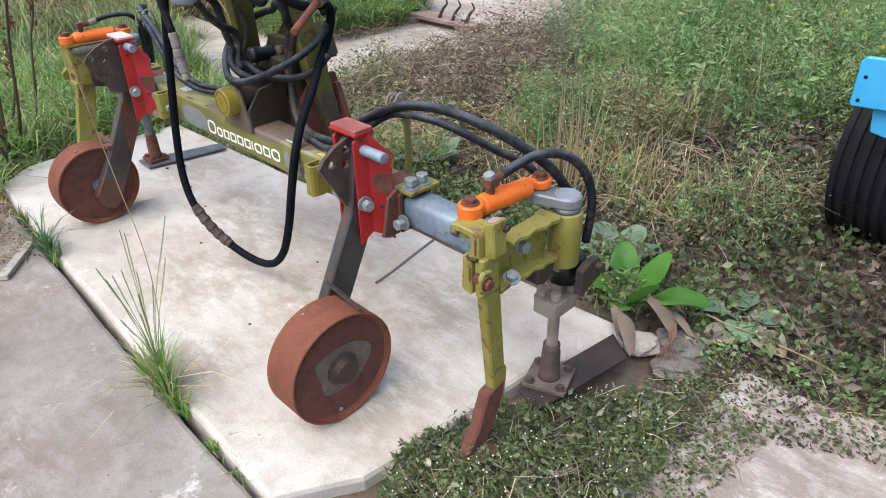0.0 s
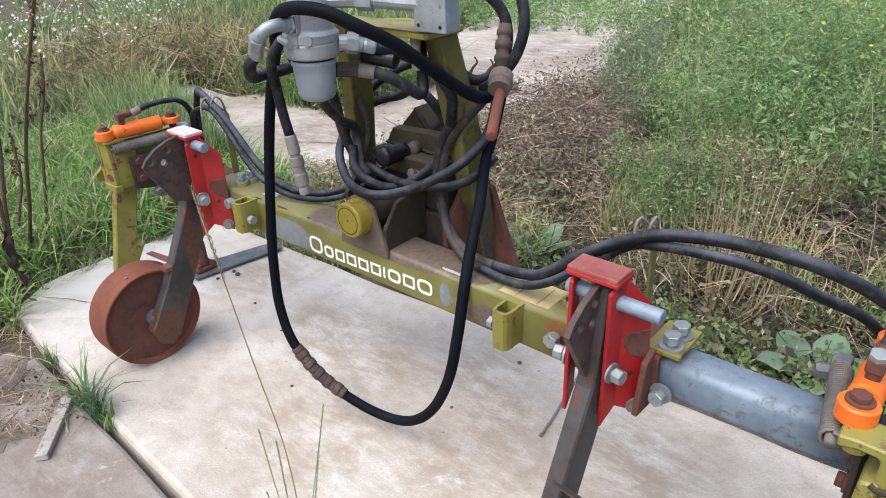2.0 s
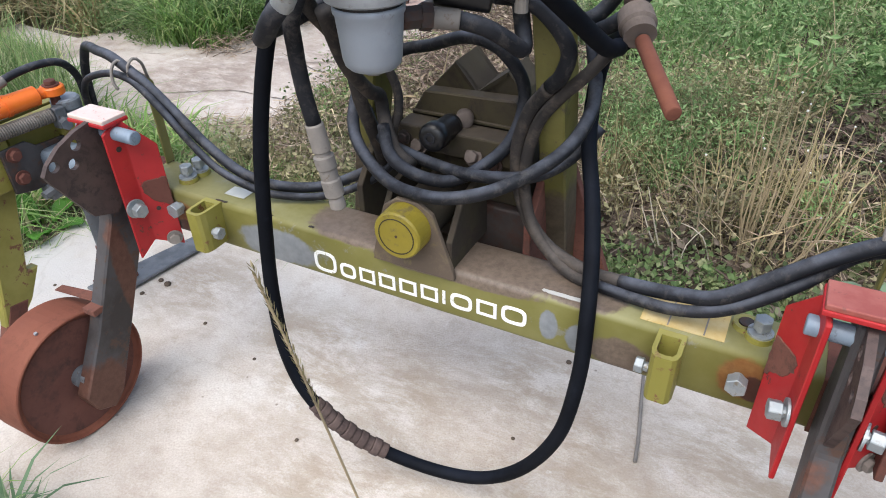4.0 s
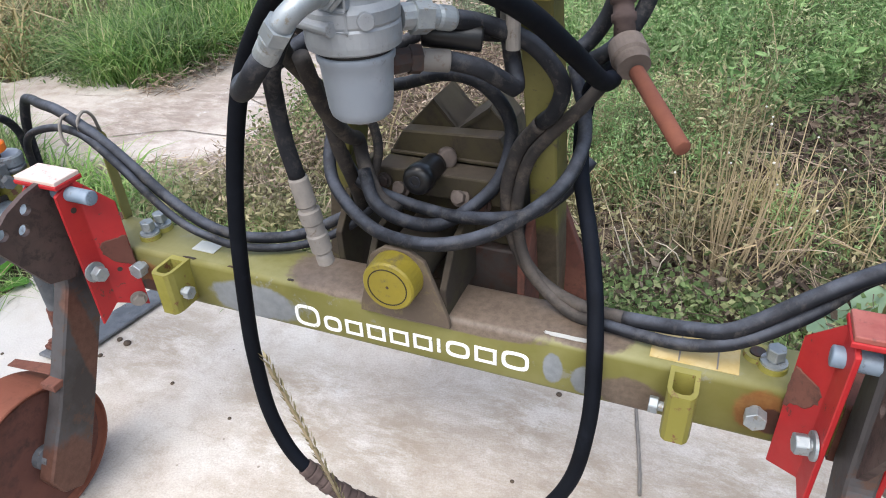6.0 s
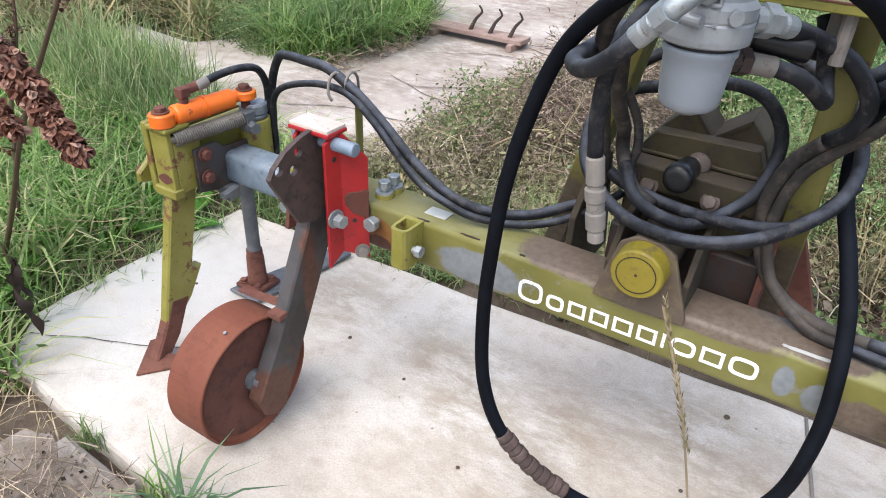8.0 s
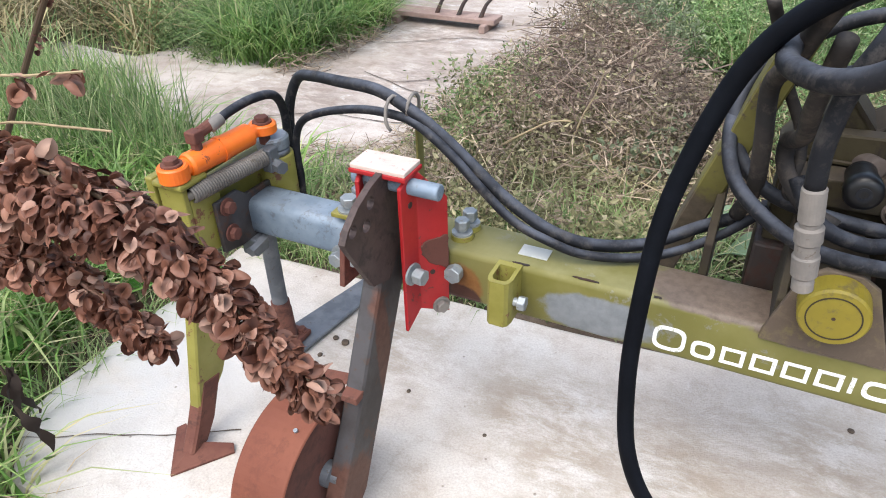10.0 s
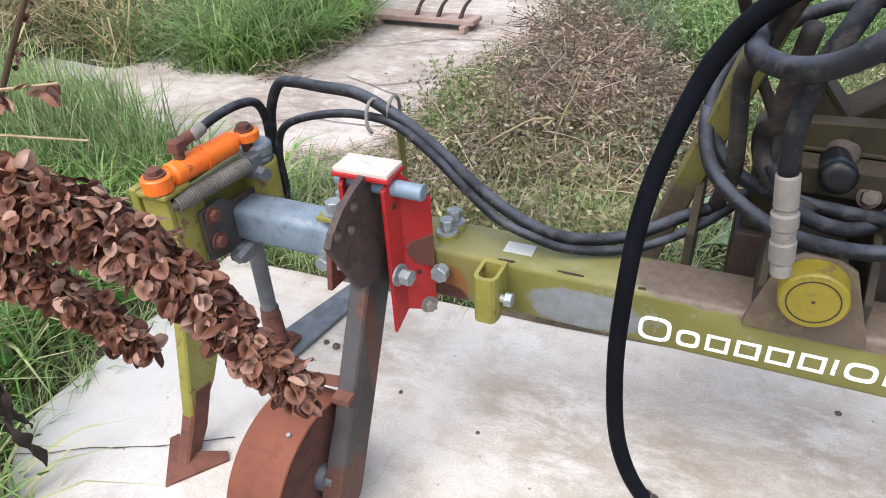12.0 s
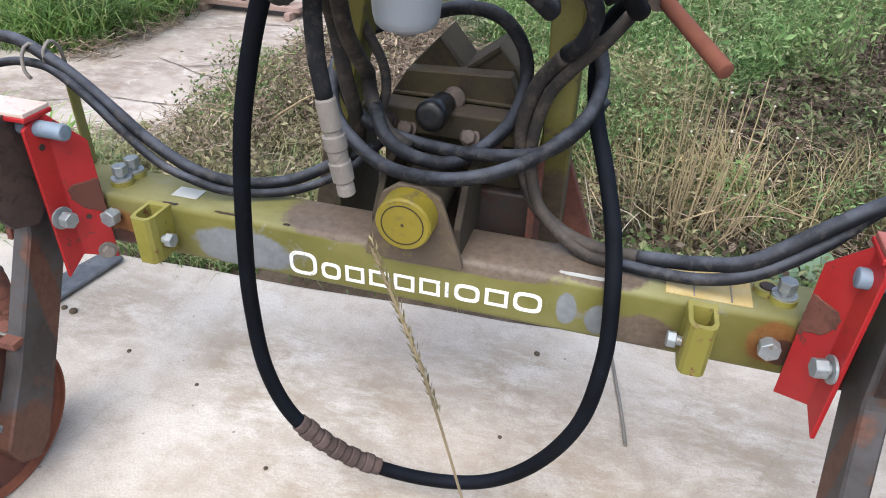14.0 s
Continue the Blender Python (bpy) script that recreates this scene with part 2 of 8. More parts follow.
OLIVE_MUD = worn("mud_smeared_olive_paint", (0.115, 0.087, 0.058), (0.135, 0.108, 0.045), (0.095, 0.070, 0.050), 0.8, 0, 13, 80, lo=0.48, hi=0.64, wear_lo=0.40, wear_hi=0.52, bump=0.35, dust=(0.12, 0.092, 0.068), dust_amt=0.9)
# upward dust tone also paints the lit edges; the base is darkened for shade
OLIVE_DUSTY = worn("olive_paint_dusty_lit_edges", (0.038, 0.029, 0.015), (0.054, 0.042, 0.017), (0.028, 0.019, 0.014), 0.7, 0, 9, 60, wear_lo=0.52, wear_hi=0.66, bump=0.35, dust=(0.080, 0.061, 0.044), dust_amt=0.85)
CAP_YELLOW = worn("yellow_cap_paint", (0.21, 0.165, 0.014), (0.25, 0.20, 0.02), (0.13, 0.10, 0.035), 0.45, 0, 14, 90, wear_lo=0.56, wear_hi=0.68, bump=0.2)
RED = worn("red_paint", (0.31, 0.007, 0.010), (0.36, 0.011, 0.013), (0.10, 0.026, 0.018), 0.48, 0, 12, 80, wear_lo=0.62, wear_hi=0.66, bump=0.12, coat=0.1)
# worn pink paint, whitened to hold the sky's reflection in its base colour
RED_SKY_SHEEN = worn("worn_pink_paint_sky_sheen", (0.60, 0.47, 0.41), (0.68, 0.58, 0.53), (0.42, 0.15, 0.11), 0.30, 0, 16, 80, wear_lo=0.60, wear_hi=0.68, bump=0.1, coat=0.8)
RED_TOP = worn("faded_red_paint", (0.24, 0.055, 0.042), (0.31, 0.100, 0.078), (0.16, 0.050, 0.038), 0.42, 0, 14, 80, wear_lo=0.6, wear_hi=0.7, bump=0.1, coat=0.3)
ORANGE = worn("orange_paint", (0.72, 0.135, 0.010), (0.76, 0.17, 0.014), (0.25, 0.06, 0.025), 0.40, 0, 16, 80, wear_lo=0.63, wear_hi=0.655, bump=0.1, coat=0.15)
GALV = worn("galvanised_steel", (0.17, 0.225, 0.29), (0.24, 0.30, 0.37), (0.14, 0.165, 0.20), 0.55, 0.35, 14, 110, wear_lo=0.54, wear_hi=0.64, bump=0.15, dust=(0.34, 0.36, 0.38), dust_amt=0.35)
DULL_GALV = worn("dull_galvanised_steel", (0.19, 0.215, 0.24), (0.25, 0.275, 0.30), (0.15, 0.15, 0.15), 0.5, 0.4, 14, 110, wear_lo=0.56, wear_hi=0.66, bump=0.15)
ZINC = worn("zinc_bolts", (0.28, 0.31, 0.33), (0.36, 0.385, 0.395), (0.24, 0.215, 0.175), 0.42, 0.6, 30, 150, wear_lo=0.58, wear_hi=0.68, bump=0.12)
STEEL = worn("dull_steel", (0.13, 0.14, 0.155), (0.19, 0.20, 0.215), (0.13, 0.095, 0.07), 0.5, 0.6, 20, 120, bump=0.15)
RUST_SMOOTH = worn("smooth_rust", (0.150, 0.045, 0.024), (0.180, 0.058, 0.031), (0.105, 0.034, 0.02), 0.72, 0, 6, 120, wear_lo=0.5, wear_hi=0.75, bump=0.12)
RUST_DARK = worn("dark_rust", (0.036, 0.029, 0.027), (0.058, 0.046, 0.042), (0.062, 0.032, 0.024), 0.50, 0.30, 8, 100, wear_lo=0.47, wear_hi=0.62, bump=0.3)
SECTOR = worn("purple_brown_rust", (0.062, 0.041, 0.037), (0.086, 0.057, 0.050), (0.042, 0.029, 0.027), 0.5, 0.2, 14, 100, wear_lo=0.5, wear_hi=0.62, bump=0.3)
SPRING = worn("dusty_spring_steel", (0.12, 0.108, 0.095), (0.18, 0.163, 0.145), (0.10, 0.075, 0.055), 0.6, 0.4, 20, 120, bump=0.2)
LEG_STEEL = worn("rusty_bare_steel", (0.040, 0.034, 0.033), (0.070, 0.066, 0.068), (0.088, 0.050, 0.036), 0.45, 0.35, 9, 90, lo=0.40, hi=0.58, wear_lo=0.55, wear_hi=0.66, bump=0.25)
stained(LEG_STEEL, ((-0.76, -0.21, 0.105, 0.09, 0.10, 0.11), (0.63, -0.21, 0.105, 0.09, 0.10, 0.11), (-0.76, -0.06, 0.36, 0.03, 0.03, 0.16), (0.63, -0.06, 0.36, 0.03, 0.03, 0.16)), (0.085, 0.037, 0.025), 1.0, 24.0, 0.40, 0.62, (0.125, 0.060, 0.042))
RUST_RED = worn("red_rust", (0.105, 0.036, 0.025), (0.145, 0.056, 0.038), (0.07, 0.030, 0.021), 0.78, 0, 10, 110, wear_lo=0.52, wear_hi=0.66, bump=0.35)
RUST_FACE = worn("dark_red_rust", (0.098, 0.036, 0.026), (0.128, 0.048, 0.034), (0.055, 0.026, 0.02), 0.8, 0, 7, 110, wear_lo=0.5, wear_hi=0.7, bump=0.25)
RUST_PALE = worn("pale_rusty_sheet", (0.24, 0.165, 0.14), (0.31, 0.225, 0.195), (0.16, 0.09, 0.07), 0.85, 0, 10, 110, bump=0.25)
RUST_ORANGE = worn("orange_rust", (0.125, 0.040, 0.023), (0.16, 0.054, 0.030), (0.085, 0.030, 0.020), 0.78, 0, 12, 110, bump=0.25)
# the blue-grey upward tint paints sky sheen along the hose tops, besides dust
RUBBER = worn("hose_rubber_dust_and_sheen", (0.007, 0.008, 0.011), (0.016, 0.017, 0.021), (0.052, 0.048, 0.046), 0.55, 0, 15, 70, wear_lo=0.52, wear_hi=0.68, bump=0.35, dust=(0.092, 0.102, 0.128), dust_amt=1.0, spec=0.22)
# the faint blue upward tint is sky sheen put into the colour
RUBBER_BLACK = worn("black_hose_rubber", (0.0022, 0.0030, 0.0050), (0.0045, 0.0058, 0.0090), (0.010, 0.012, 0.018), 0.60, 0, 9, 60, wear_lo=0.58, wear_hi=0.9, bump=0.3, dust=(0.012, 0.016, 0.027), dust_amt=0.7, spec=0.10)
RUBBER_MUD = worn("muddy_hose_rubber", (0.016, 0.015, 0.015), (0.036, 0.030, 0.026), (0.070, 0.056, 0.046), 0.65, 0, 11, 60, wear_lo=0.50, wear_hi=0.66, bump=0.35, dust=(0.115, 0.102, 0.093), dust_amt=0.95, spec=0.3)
ALU = worn("cast_aluminium", (0.27, 0.285, 0.30), (0.34, 0.355, 0.37), (0.20, 0.20, 0.195), 0.45, 0.45, 12, 170, wear_lo=0.58, wear_hi=0.7, bump=0.25)
BOWL = worn("matt_grey_bowl", (0.27, 0.30, 0.34), (0.335, 0.365, 0.41), (0.20, 0.185, 0.16), 0.45, 0.35, 12, 170, wear_lo=0.60, wear_hi=0.73, bump=0.12)
TAN_DUST = worn("tan_dusty_steel", (0.115, 0.090, 0.076), (0.165, 0.133, 0.115), (0.075, 0.056, 0.046), 0.75, 0.1, 20, 120, bump=0.35)
SPLICE = worn("dusty_brown_coupling", (0.060, 0.040, 0.036), (0.098, 0.068, 0.060), (0.040, 0.027, 0.024), 0.75, 0.1, 20, 120, bump=0.35)
CLAMP_TAN = worn("dust_caked_clamp_steel", (0.20, 0.160, 0.134), (0.275, 0.228, 0.195), (0.17, 0.13, 0.105), 0.8, 0.05, 18, 120, bump=0.35)
DUSTY_STEEL = worn("dusty_fitting_steel", (0.19, 0.175, 0.16), (0.26, 0.235, 0.21), (0.14, 0.11, 0.088), 0.62, 0.3, 16, 120, bump=0.25)
BLACK = worn("black_plastic", (0.004, 0.004, 0.0045), (0.007, 0.007, 0.008), (0.018, 0.016, 0.014), 0.28, 0, 10, 90, wear_lo=0.62, wear_hi=0.8, bump=0.1)
TYRE = worn("tyre_rubber", (0.007, 0.008, 0.010), (0.012, 0.013, 0.016), (0.028, 0.028, 0.03), 0.7, 0, 7, 60, bump=0.2, spec=0.25)
BLUE = worn("blue_tractor_paint", (0.035, 0.30, 0.60), (0.05, 0.36, 0.66), (0.10, 0.25, 0.36), 0.3, 0, 5, 80, wear_lo=0.66, wear_hi=0.72, bump=0.05, coat=0.3)
WHITE = worn("white_lettering_paint", (0.76, 0.77, 0.75), (0.82, 0.83, 0.81), (0.45, 0.45, 0.34), 0.5, 0, 30, 120, wear_lo=0.60, wear_hi=0.66, bump=0.05)
LABEL = worn("sun_bleached_label", (0.46, 0.34, 0.13), (0.50, 0.40, 0.20), (0.38, 0.27, 0.10), 0.5, 0, 26, 80, bump=0.05)
PLATE_LABEL = worn("silver_rating_plate", (0.48, 0.49, 0.46), (0.58, 0.58, 0.55), (0.30, 0.29, 0.22), 0.4, 0.3, 30, 90, bump=0.05)
WOOD = worn("weathered_wood", (0.33, 0.30, 0.27), (0.42, 0.39, 0.36), (0.20, 0.17, 0.14), 0.85, 0, 18, 140, wear_lo=0.5, wear_hi=0.65, bump=0.5)
SLAB = concrete("pale_concrete", (0.425, 0.380, 0.336), (0.540, 0.494, 0.446), (0.72, 0.66, 0.61), 1.0, (0.615, 0.585, 0.548), (0.300, 0.240, 0.175), ((-0.58, 0.24, 0.22), (-0.43, 0.15, 0.26), (-0.20, 0.18, 0.32), (0.08, 0.36, 0.28), (0.22, 0.26, 0.26), (-0.15, -0.12, 0.50), (0.25, 0.05, 0.45), (0.60, 0.30, 0.40), (-1.0, 0.30, 0.30), (0.78, -0.1, 0.40), (-0.5, 0.25, 0.25), (0.3, -0.4, 0.25)), lime_at=(-1.58, 0.0, 0.56), streak=0.74)
SLAB_OLD = concrete("weathered_concrete", (0.235, 0.21, 0.19), (0.30, 0.272, 0.248), (0.64, 0.58, 0.54), 1.3, (0.375, 0.35, 0.33), (0.20, 0.155, 0.125), ((-0.6, -0.8, 0.6), (0.3, -1.0, 0.5), (1.0, -0.8, 0.4)))
PATH_MAT = concrete("dusty_path_concrete", (0.33, 0.28, 0.245), (0.44, 0.39, 0.35), (0.62, 0.54, 0.48), 1.2, (0.53, 0.485, 0.45), (0.14, 0.10, 0.08), ((-2.13, 2.05, 0.4), (-2.57, 2.7, 0.6), (-2.3, 1.86, 0.35), (-2.27, 2.9, 0.5), (-2.0, 3.0, 0.9), (-2.3, 1.7, 0.6), (-1.9, 2.2, 0.5), (-2.2, 4.4, 1.2), (1.7, 0.4, 0.5), (1.55, 0.1, 0.3)), streak=0.6)
STONE = concrete("grey_stone", (0.13, 0.11, 0.10), (0.19, 0.165, 0.15), (0.6, 0.55, 0.5), 5.0, (0.24, 0.21, 0.19))
DUST = concrete("dusty_brown_soil", (0.150, 0.120, 0.096), (0.215, 0.178, 0.148), (0.55, 0.49, 0.44), 3.0, (0.34, 0.30, 0.27))
# brown soil, its tones lowered to include the darkness under foliage
SOIL = concrete("brown_soil", (0.060, 0.042, 0.031), (0.095, 0.070, 0.050), (0.5, 0.45, 0.4), 3.0, (0.145, 0.112, 0.084))
GRASS = leafy("fresh_grass", [(0.0, (0.10, 0.21, 0.045)), (0.4, (0.20, 0.35, 0.090)), (0.75, (0.34, 0.48, 0.17)), (0.92, (0.48, 0.51, 0.26)), (1.0, (0.62, 0.55, 0.35))], 0.45, 0.45)
GRASS_PALE = leafy("pale_meadow_grass", [(0.0, (0.13, 0.22, 0.075)), (0.5, (0.23, 0.33, 0.13)), (0.8, (0.35, 0.40, 0.20)), (1.0, (0.48, 0.45, 0.27))], 0.6, 0.35)
STRAW = leafy("dry_straw", [(0.0, (0.26, 0.195, 0.12)), (0.5, (0.44, 0.355, 0.225)), (1.0, (0.62, 0.53, 0.38))], 0.7, 0.2)
BLEACHED = leafy("bleached_dry_leaf", [(0.0, (0.50, 0.45, 0.37)), (1.0, (0.68, 0.63, 0.54))], 0.7, 0.2)
DRY_EAR = leafy("dry_olive_ear", [(0.0, (0.17, 0.14, 0.07)), (0.6, (0.28, 0.235, 0.12)), (1.0, (0.42, 0.36, 0.22))], 0.7, 0.2)
DEAD = leafy("dead_brown_stems", [(0.0, (0.13, 0.092, 0.070)), (0.5, (0.32, 0.245, 0.192)), (0.9, (0.50, 0.405, 0.32)), (1.0, (0.62, 0.52, 0.40))], 0.8, 0.15)
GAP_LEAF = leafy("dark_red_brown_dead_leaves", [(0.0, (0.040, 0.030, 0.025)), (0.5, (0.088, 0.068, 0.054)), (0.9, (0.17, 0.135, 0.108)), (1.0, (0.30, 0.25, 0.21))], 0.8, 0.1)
BROWN_STEM = leafy("red_brown_dead_stems", [(0.0, (0.075, 0.050, 0.041)), (0.5, (0.165, 0.120, 0.100)), (0.9, (0.30, 0.232, 0.195)), (1.0, (0.46, 0.37, 0.31))], 0.8, 0.1)
WEED = leafy("grey_green_weed_leaves", [(0.0, (0.135, 0.245, 0.088)), (0.5, (0.235, 0.375, 0.150)), (0.85, (0.345, 0.485, 0.230)), (1.0, (0.48, 0.54, 0.31))], 0.65, 0.38)
OLIVE_WEED = leafy("olive_brown_weed_leaves", [(0.0, (0.13, 0.122, 0.065)), (0.5, (0.245, 0.235, 0.128)), (0.85, (0.37, 0.345, 0.205)), (1.0, (0.48, 0.42, 0.28))], 0.7, 0.3)
WEED_GREY = leafy("grey_green_broad_leaves", [(0.0, (0.13, 0.18, 0.10)), (0.6, (0.22, 0.27, 0.17)), (1.0, (0.32, 0.35, 0.25))], 0.65, 0.3)
WEED_PALE = leafy("pale_seeding_weeds", [(0.0, (0.26, 0.33, 0.14)), (0.5, (0.37, 0.42, 0.22)), (0.85, (0.47, 0.48, 0.29)), (1.0, (0.55, 0.50, 0.33))], 0.65, 0.35)
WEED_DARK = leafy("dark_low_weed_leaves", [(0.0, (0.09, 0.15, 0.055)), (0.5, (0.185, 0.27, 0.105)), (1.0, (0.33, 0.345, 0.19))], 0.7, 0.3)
# darker copy of the low weed leaves, with shade put into the green
WEED_GLOOM = leafy("shade_toned_weed_leaves", [(0.0, (0.055, 0.080, 0.035)), (0.5, (0.115, 0.155, 0.068)), (0.9, (0.21, 0.24, 0.13)), (1.0, (0.30, 0.30, 0.19))], 0.7, 0.3)
BLUE_GRASS = leafy("blue_green_grass", [(0.0, (0.085, 0.165, 0.085)), (0.6, (0.16, 0.26, 0.145)), (1.0, (0.28, 0.36, 0.22))], 0.5, 0.35)
GRASS_DEEP = leafy("deep_green_grass", [(0.0, (0.065, 0.135, 0.032)), (0.45, (0.135, 0.245, 0.062)), (0.8, (0.24, 0.35, 0.12)), (1.0, (0.42, 0.42, 0.22))], 0.45, 0.4)
CREEPER = leafy("creeping_weed_leaves", [(0.0, (0.063, 0.090, 0.032)), (0.5, (0.126, 0.162, 0.068)), (0.9, (0.216, 0.243, 0.135)), (1.0, (0.378, 0.378, 0.306))], 0.6, 0.3)
DEAD_LEAF = leafy("withered_brown_leaves", [(0.0, (0.115, 0.085, 0.064)), (0.5, (0.265, 0.208, 0.158)), (1.0, (0.44, 0.365, 0.285))], 0.8, 0.2)
# dead leaves, toned down to paint in shade beneath the weeds
LITTER = leafy("dead_leaf_litter", [(0.0, (0.045, 0.032, 0.026)), (0.5, (0.105, 0.080, 0.062)), (1.0, (0.225, 0.185, 0.150))], 0.8, 0.15)
BIG_LEAF = leafy("broad_green_leaf", [(0.0, (0.075, 0.225, 0.030)), (1.0, (0.13, 0.315, 0.055))], 0.45, 0.35)
WITHERED = leafy("withered_tan_leaf", [(0.0, (0.26, 0.215, 0.165)), (1.0, (0.36, 0.31, 0.25))], 0.6, 0.2)
PALE_LEAF = leafy("pale_grey_green_leaf", [(0.0, (0.17, 0.27, 0.17)), (1.0, (0.26, 0.36, 0.25))], 0.5, 0.3)
SEED = leafy("dry_brown_seed_husks", [(0.0, (0.055, 0.020, 0.013)), (0.4, (0.150, 0.062, 0.040)), (0.8, (0.260, 0.125, 0.088)), (1.0, (0.43, 0.275, 0.215))], 0.5, 0.2)
LEAF_BLACK = leafy("black_brown_withered_leaf", [(0.0, (0.018, 0.012, 0.010)), (1.0, (0.040, 0.028, 0.022))], 0.6, 0.1)
SEED_STEM = leafy("reddish_dry_stem", [(0.0, (0.16, 0.085, 0.06)), (1.0, (0.27, 0.16, 0.12))], 0.6, 0.0)
STEM = leafy("brown_plant_stem", [(0.0, (0.060, 0.040, 0.026)), (1.0, (0.125, 0.088, 0.055))], 0.7, 0.0)
FLOWER = leafy("tiny_white_flowers", [(0.0, (0.55, 0.56, 0.52)), (1.0, (0.78, 0.78, 0.74))], 0.6, 0.2)
YELLOW_FLOWER = leafy("small_yellow_flowers", [(0.0, (0.55, 0.48, 0.03)), (1.0, (0.70, 0.62, 0.06))], 0.6, 0.2)


# ---- mesh helpers ----
def finish(name, bm, material, parent=None, label="", smooth=False):
    me = bpy.data.meshes.new(name)
    bmesh.ops.recalc_face_normals(bm, faces=bm.faces)
    bm.to_mesh(me)
    bm.free()
    me.materials.append(material)
    if smooth:
        for p in me.polygons:
            p.use_smooth = True
    ob = new(name, me)
    if parent is not None:
        ob.parent = parent
    return tagged(ob, label)


def part(name, bm, material, parent, label="", smooth=False):
    return finish(name, bm, material, parent, label, smooth)


def box(x0, x1, y0, y1, z0, z1, bevel=0.003, seg=2):
    bm = bmesh.new()
    bmesh.ops.create_cube(bm, size=1)
    for v in bm.verts:
        v.co = Vector((x0 + (v.co.x + .5) * (x1 - x0), y0 + (v.co.y + .5) * (y1 - y0), z0 + (v.co.z + .5) * (z1 - z0)))
    if bevel:
        bmesh.ops.bevel(bm, geom=bm.edges[:], offset=bevel, segments=seg, affect='EDGES', profile=0.5)
    return bm


def rod(a, b, r, r2=None, n=20, bevel=0.0):
    """A round bar from a to b, its rims bevelled."""
    a, b = Vector(a), Vector(b)
    bm = bmesh.new()
    d = b - a
    bmesh.ops.create_cone(bm, cap_ends=True, segments=n, radius1=r, radius2=r if r2 is None else r2, depth=d.length)
    if bevel:
        rim = [e for e in bm.edges if abs(e.verts[0].co.z - e.verts[1].co.z) < 1e-6]
        bmesh.ops.bevel(bm, geom=rim, offset=bevel, segments=2, affect='EDGES', profile=0.5)
    bmesh.ops.transform(bm, matrix=Matrix.Translation((a + b) / 2) @ d.to_track_quat('Z', 'Y').to_matrix().to_4x4(), verts=bm.verts)
    return bm


def joined(*many):
    out = bmesh.new()
    for bm in many:
        me = bpy.data.meshes.new("piece")
        bm.to_mesh(me)
        bm.free()
        out.from_mesh(me)
        bpy.data.meshes.remove(me)
    return out


def plate(points, thickness, axis='x', at=0.0, bevel=0.0015):
    """A flat plate cut to an outline: points in the two other axes, centred on `at`."""
    bm = bmesh.new()
    lay = {'x': lambda p, t: (t, p[0], p[1]), 'y': lambda p, t: (p[0], t, p[1]), 'z': lambda p, t: (p[0], p[1], t)}[axis]
    lo = [bm.verts.new(lay(p, at - thickness / 2)) for p in points]
    hi = [bm.verts.new(lay(p, at + thickness / 2)) for p in points]
    bm.faces.new(lo); bm.faces.new(hi[::-1])
    for i in range(len(points)):
        j = (i + 1) % len(points)
        bm.faces.new((lo[i], hi[i], hi[j], lo[j]))
    bmesh.ops.recalc_face_normals(bm, faces=bm.faces)
    if bevel:
        bmesh.ops.bevel(bm, geom=bm.edges[:], offset=bevel, segments=1, affect='EDGES')
    return bm


def holed_plate(points, holes, thickness, at):
    """A flat plate across x with round holes through it: outline and hole centres in y and z, holes as (y, z, radius)."""
    bm = bmesh.new()
    loops = [list(points)] + [[(y + r * math.cos(2 * math.pi * k / 16), z + r * math.sin(2 * math.pi * k / 16)) for k in range(16)] for y, z, r in holes]
    edges = []
    for loop in loops:
        vs = [bm.verts.new((at - thickness / 2, y, z)) for y, z in loop]
        edges += [bm.edges.new((vs[i], vs[(i + 1) % len(vs)])) for i in range(len(vs))]
    bmesh.ops.triangle_fill(bm, edges=edges, use_beauty=True)
    made = bmesh.ops.extrude_face_region(bm, geom=bm.faces[:])
    bmesh.ops.translate(bm, vec=(thickness, 0, 0), verts=[g for g in made["geom"] if isinstance(g, bmesh.types.BMVert)])
    return bm


def spline(points, step=0.012):
    """A smooth run of places through the given ones."""
    p = [Vector(q) for q in points]
    p = [2 * p[0] - p[1]] + p + [2 * p[-1] - p[-2]]
    out = []
    for i in range(1, len(p) - 2):
        n = max(2, int((p[i + 1] - p[i]).length / step))
        for k in range(n):
            t = k / n
            a, b, c, d = p[i - 1], p[i], p[i + 1], p[i + 2]
            out.append(0.5 * ((2 * b) + (c - a) * t + (2 * a - 5 * b + 4 * c - d) * t * t + (3 * b - a - 3 * c + d) * t ** 3))
    out.append(p[-2])
    return out


def tube(points, r, n=14, step=0.012, taper=None, raw=False):
    """A round tube swept along a smooth curve."""
    c = [Vector(q) for q in points] if raw else spline(points, step)
    bm = bmesh.new()
    rings, up = [], None
    for i, p in enumerate(c):
        t = (c[min(i + 1, len(c) - 1)] - c[max(i - 1, 0)]).normalized()
        if up is None:
            up = t.orthogonal().normalized()
        up = (up - t * up.dot(t)).normalized()
        side = t.cross(up)
        f = i / (len(c) - 1)
        rr = r if taper is None else r * (1 - f) + taper * f
        rings.append([bm.verts.new(p + rr * (math.cos(2 * math.pi * k / n) * up + math.sin(2 * math.pi * k / n) * side)) for k in range(n)])
    for a, b in zip(rings[:-1], rings[1:]):
        for k in range(n):
            bm.faces.new((a[k], a[(k + 1) % n], b[(k + 1) % n], b[k]))
    bm.faces.new(rings[0][::-1]); bm.faces.new(rings[-1])
    return bm


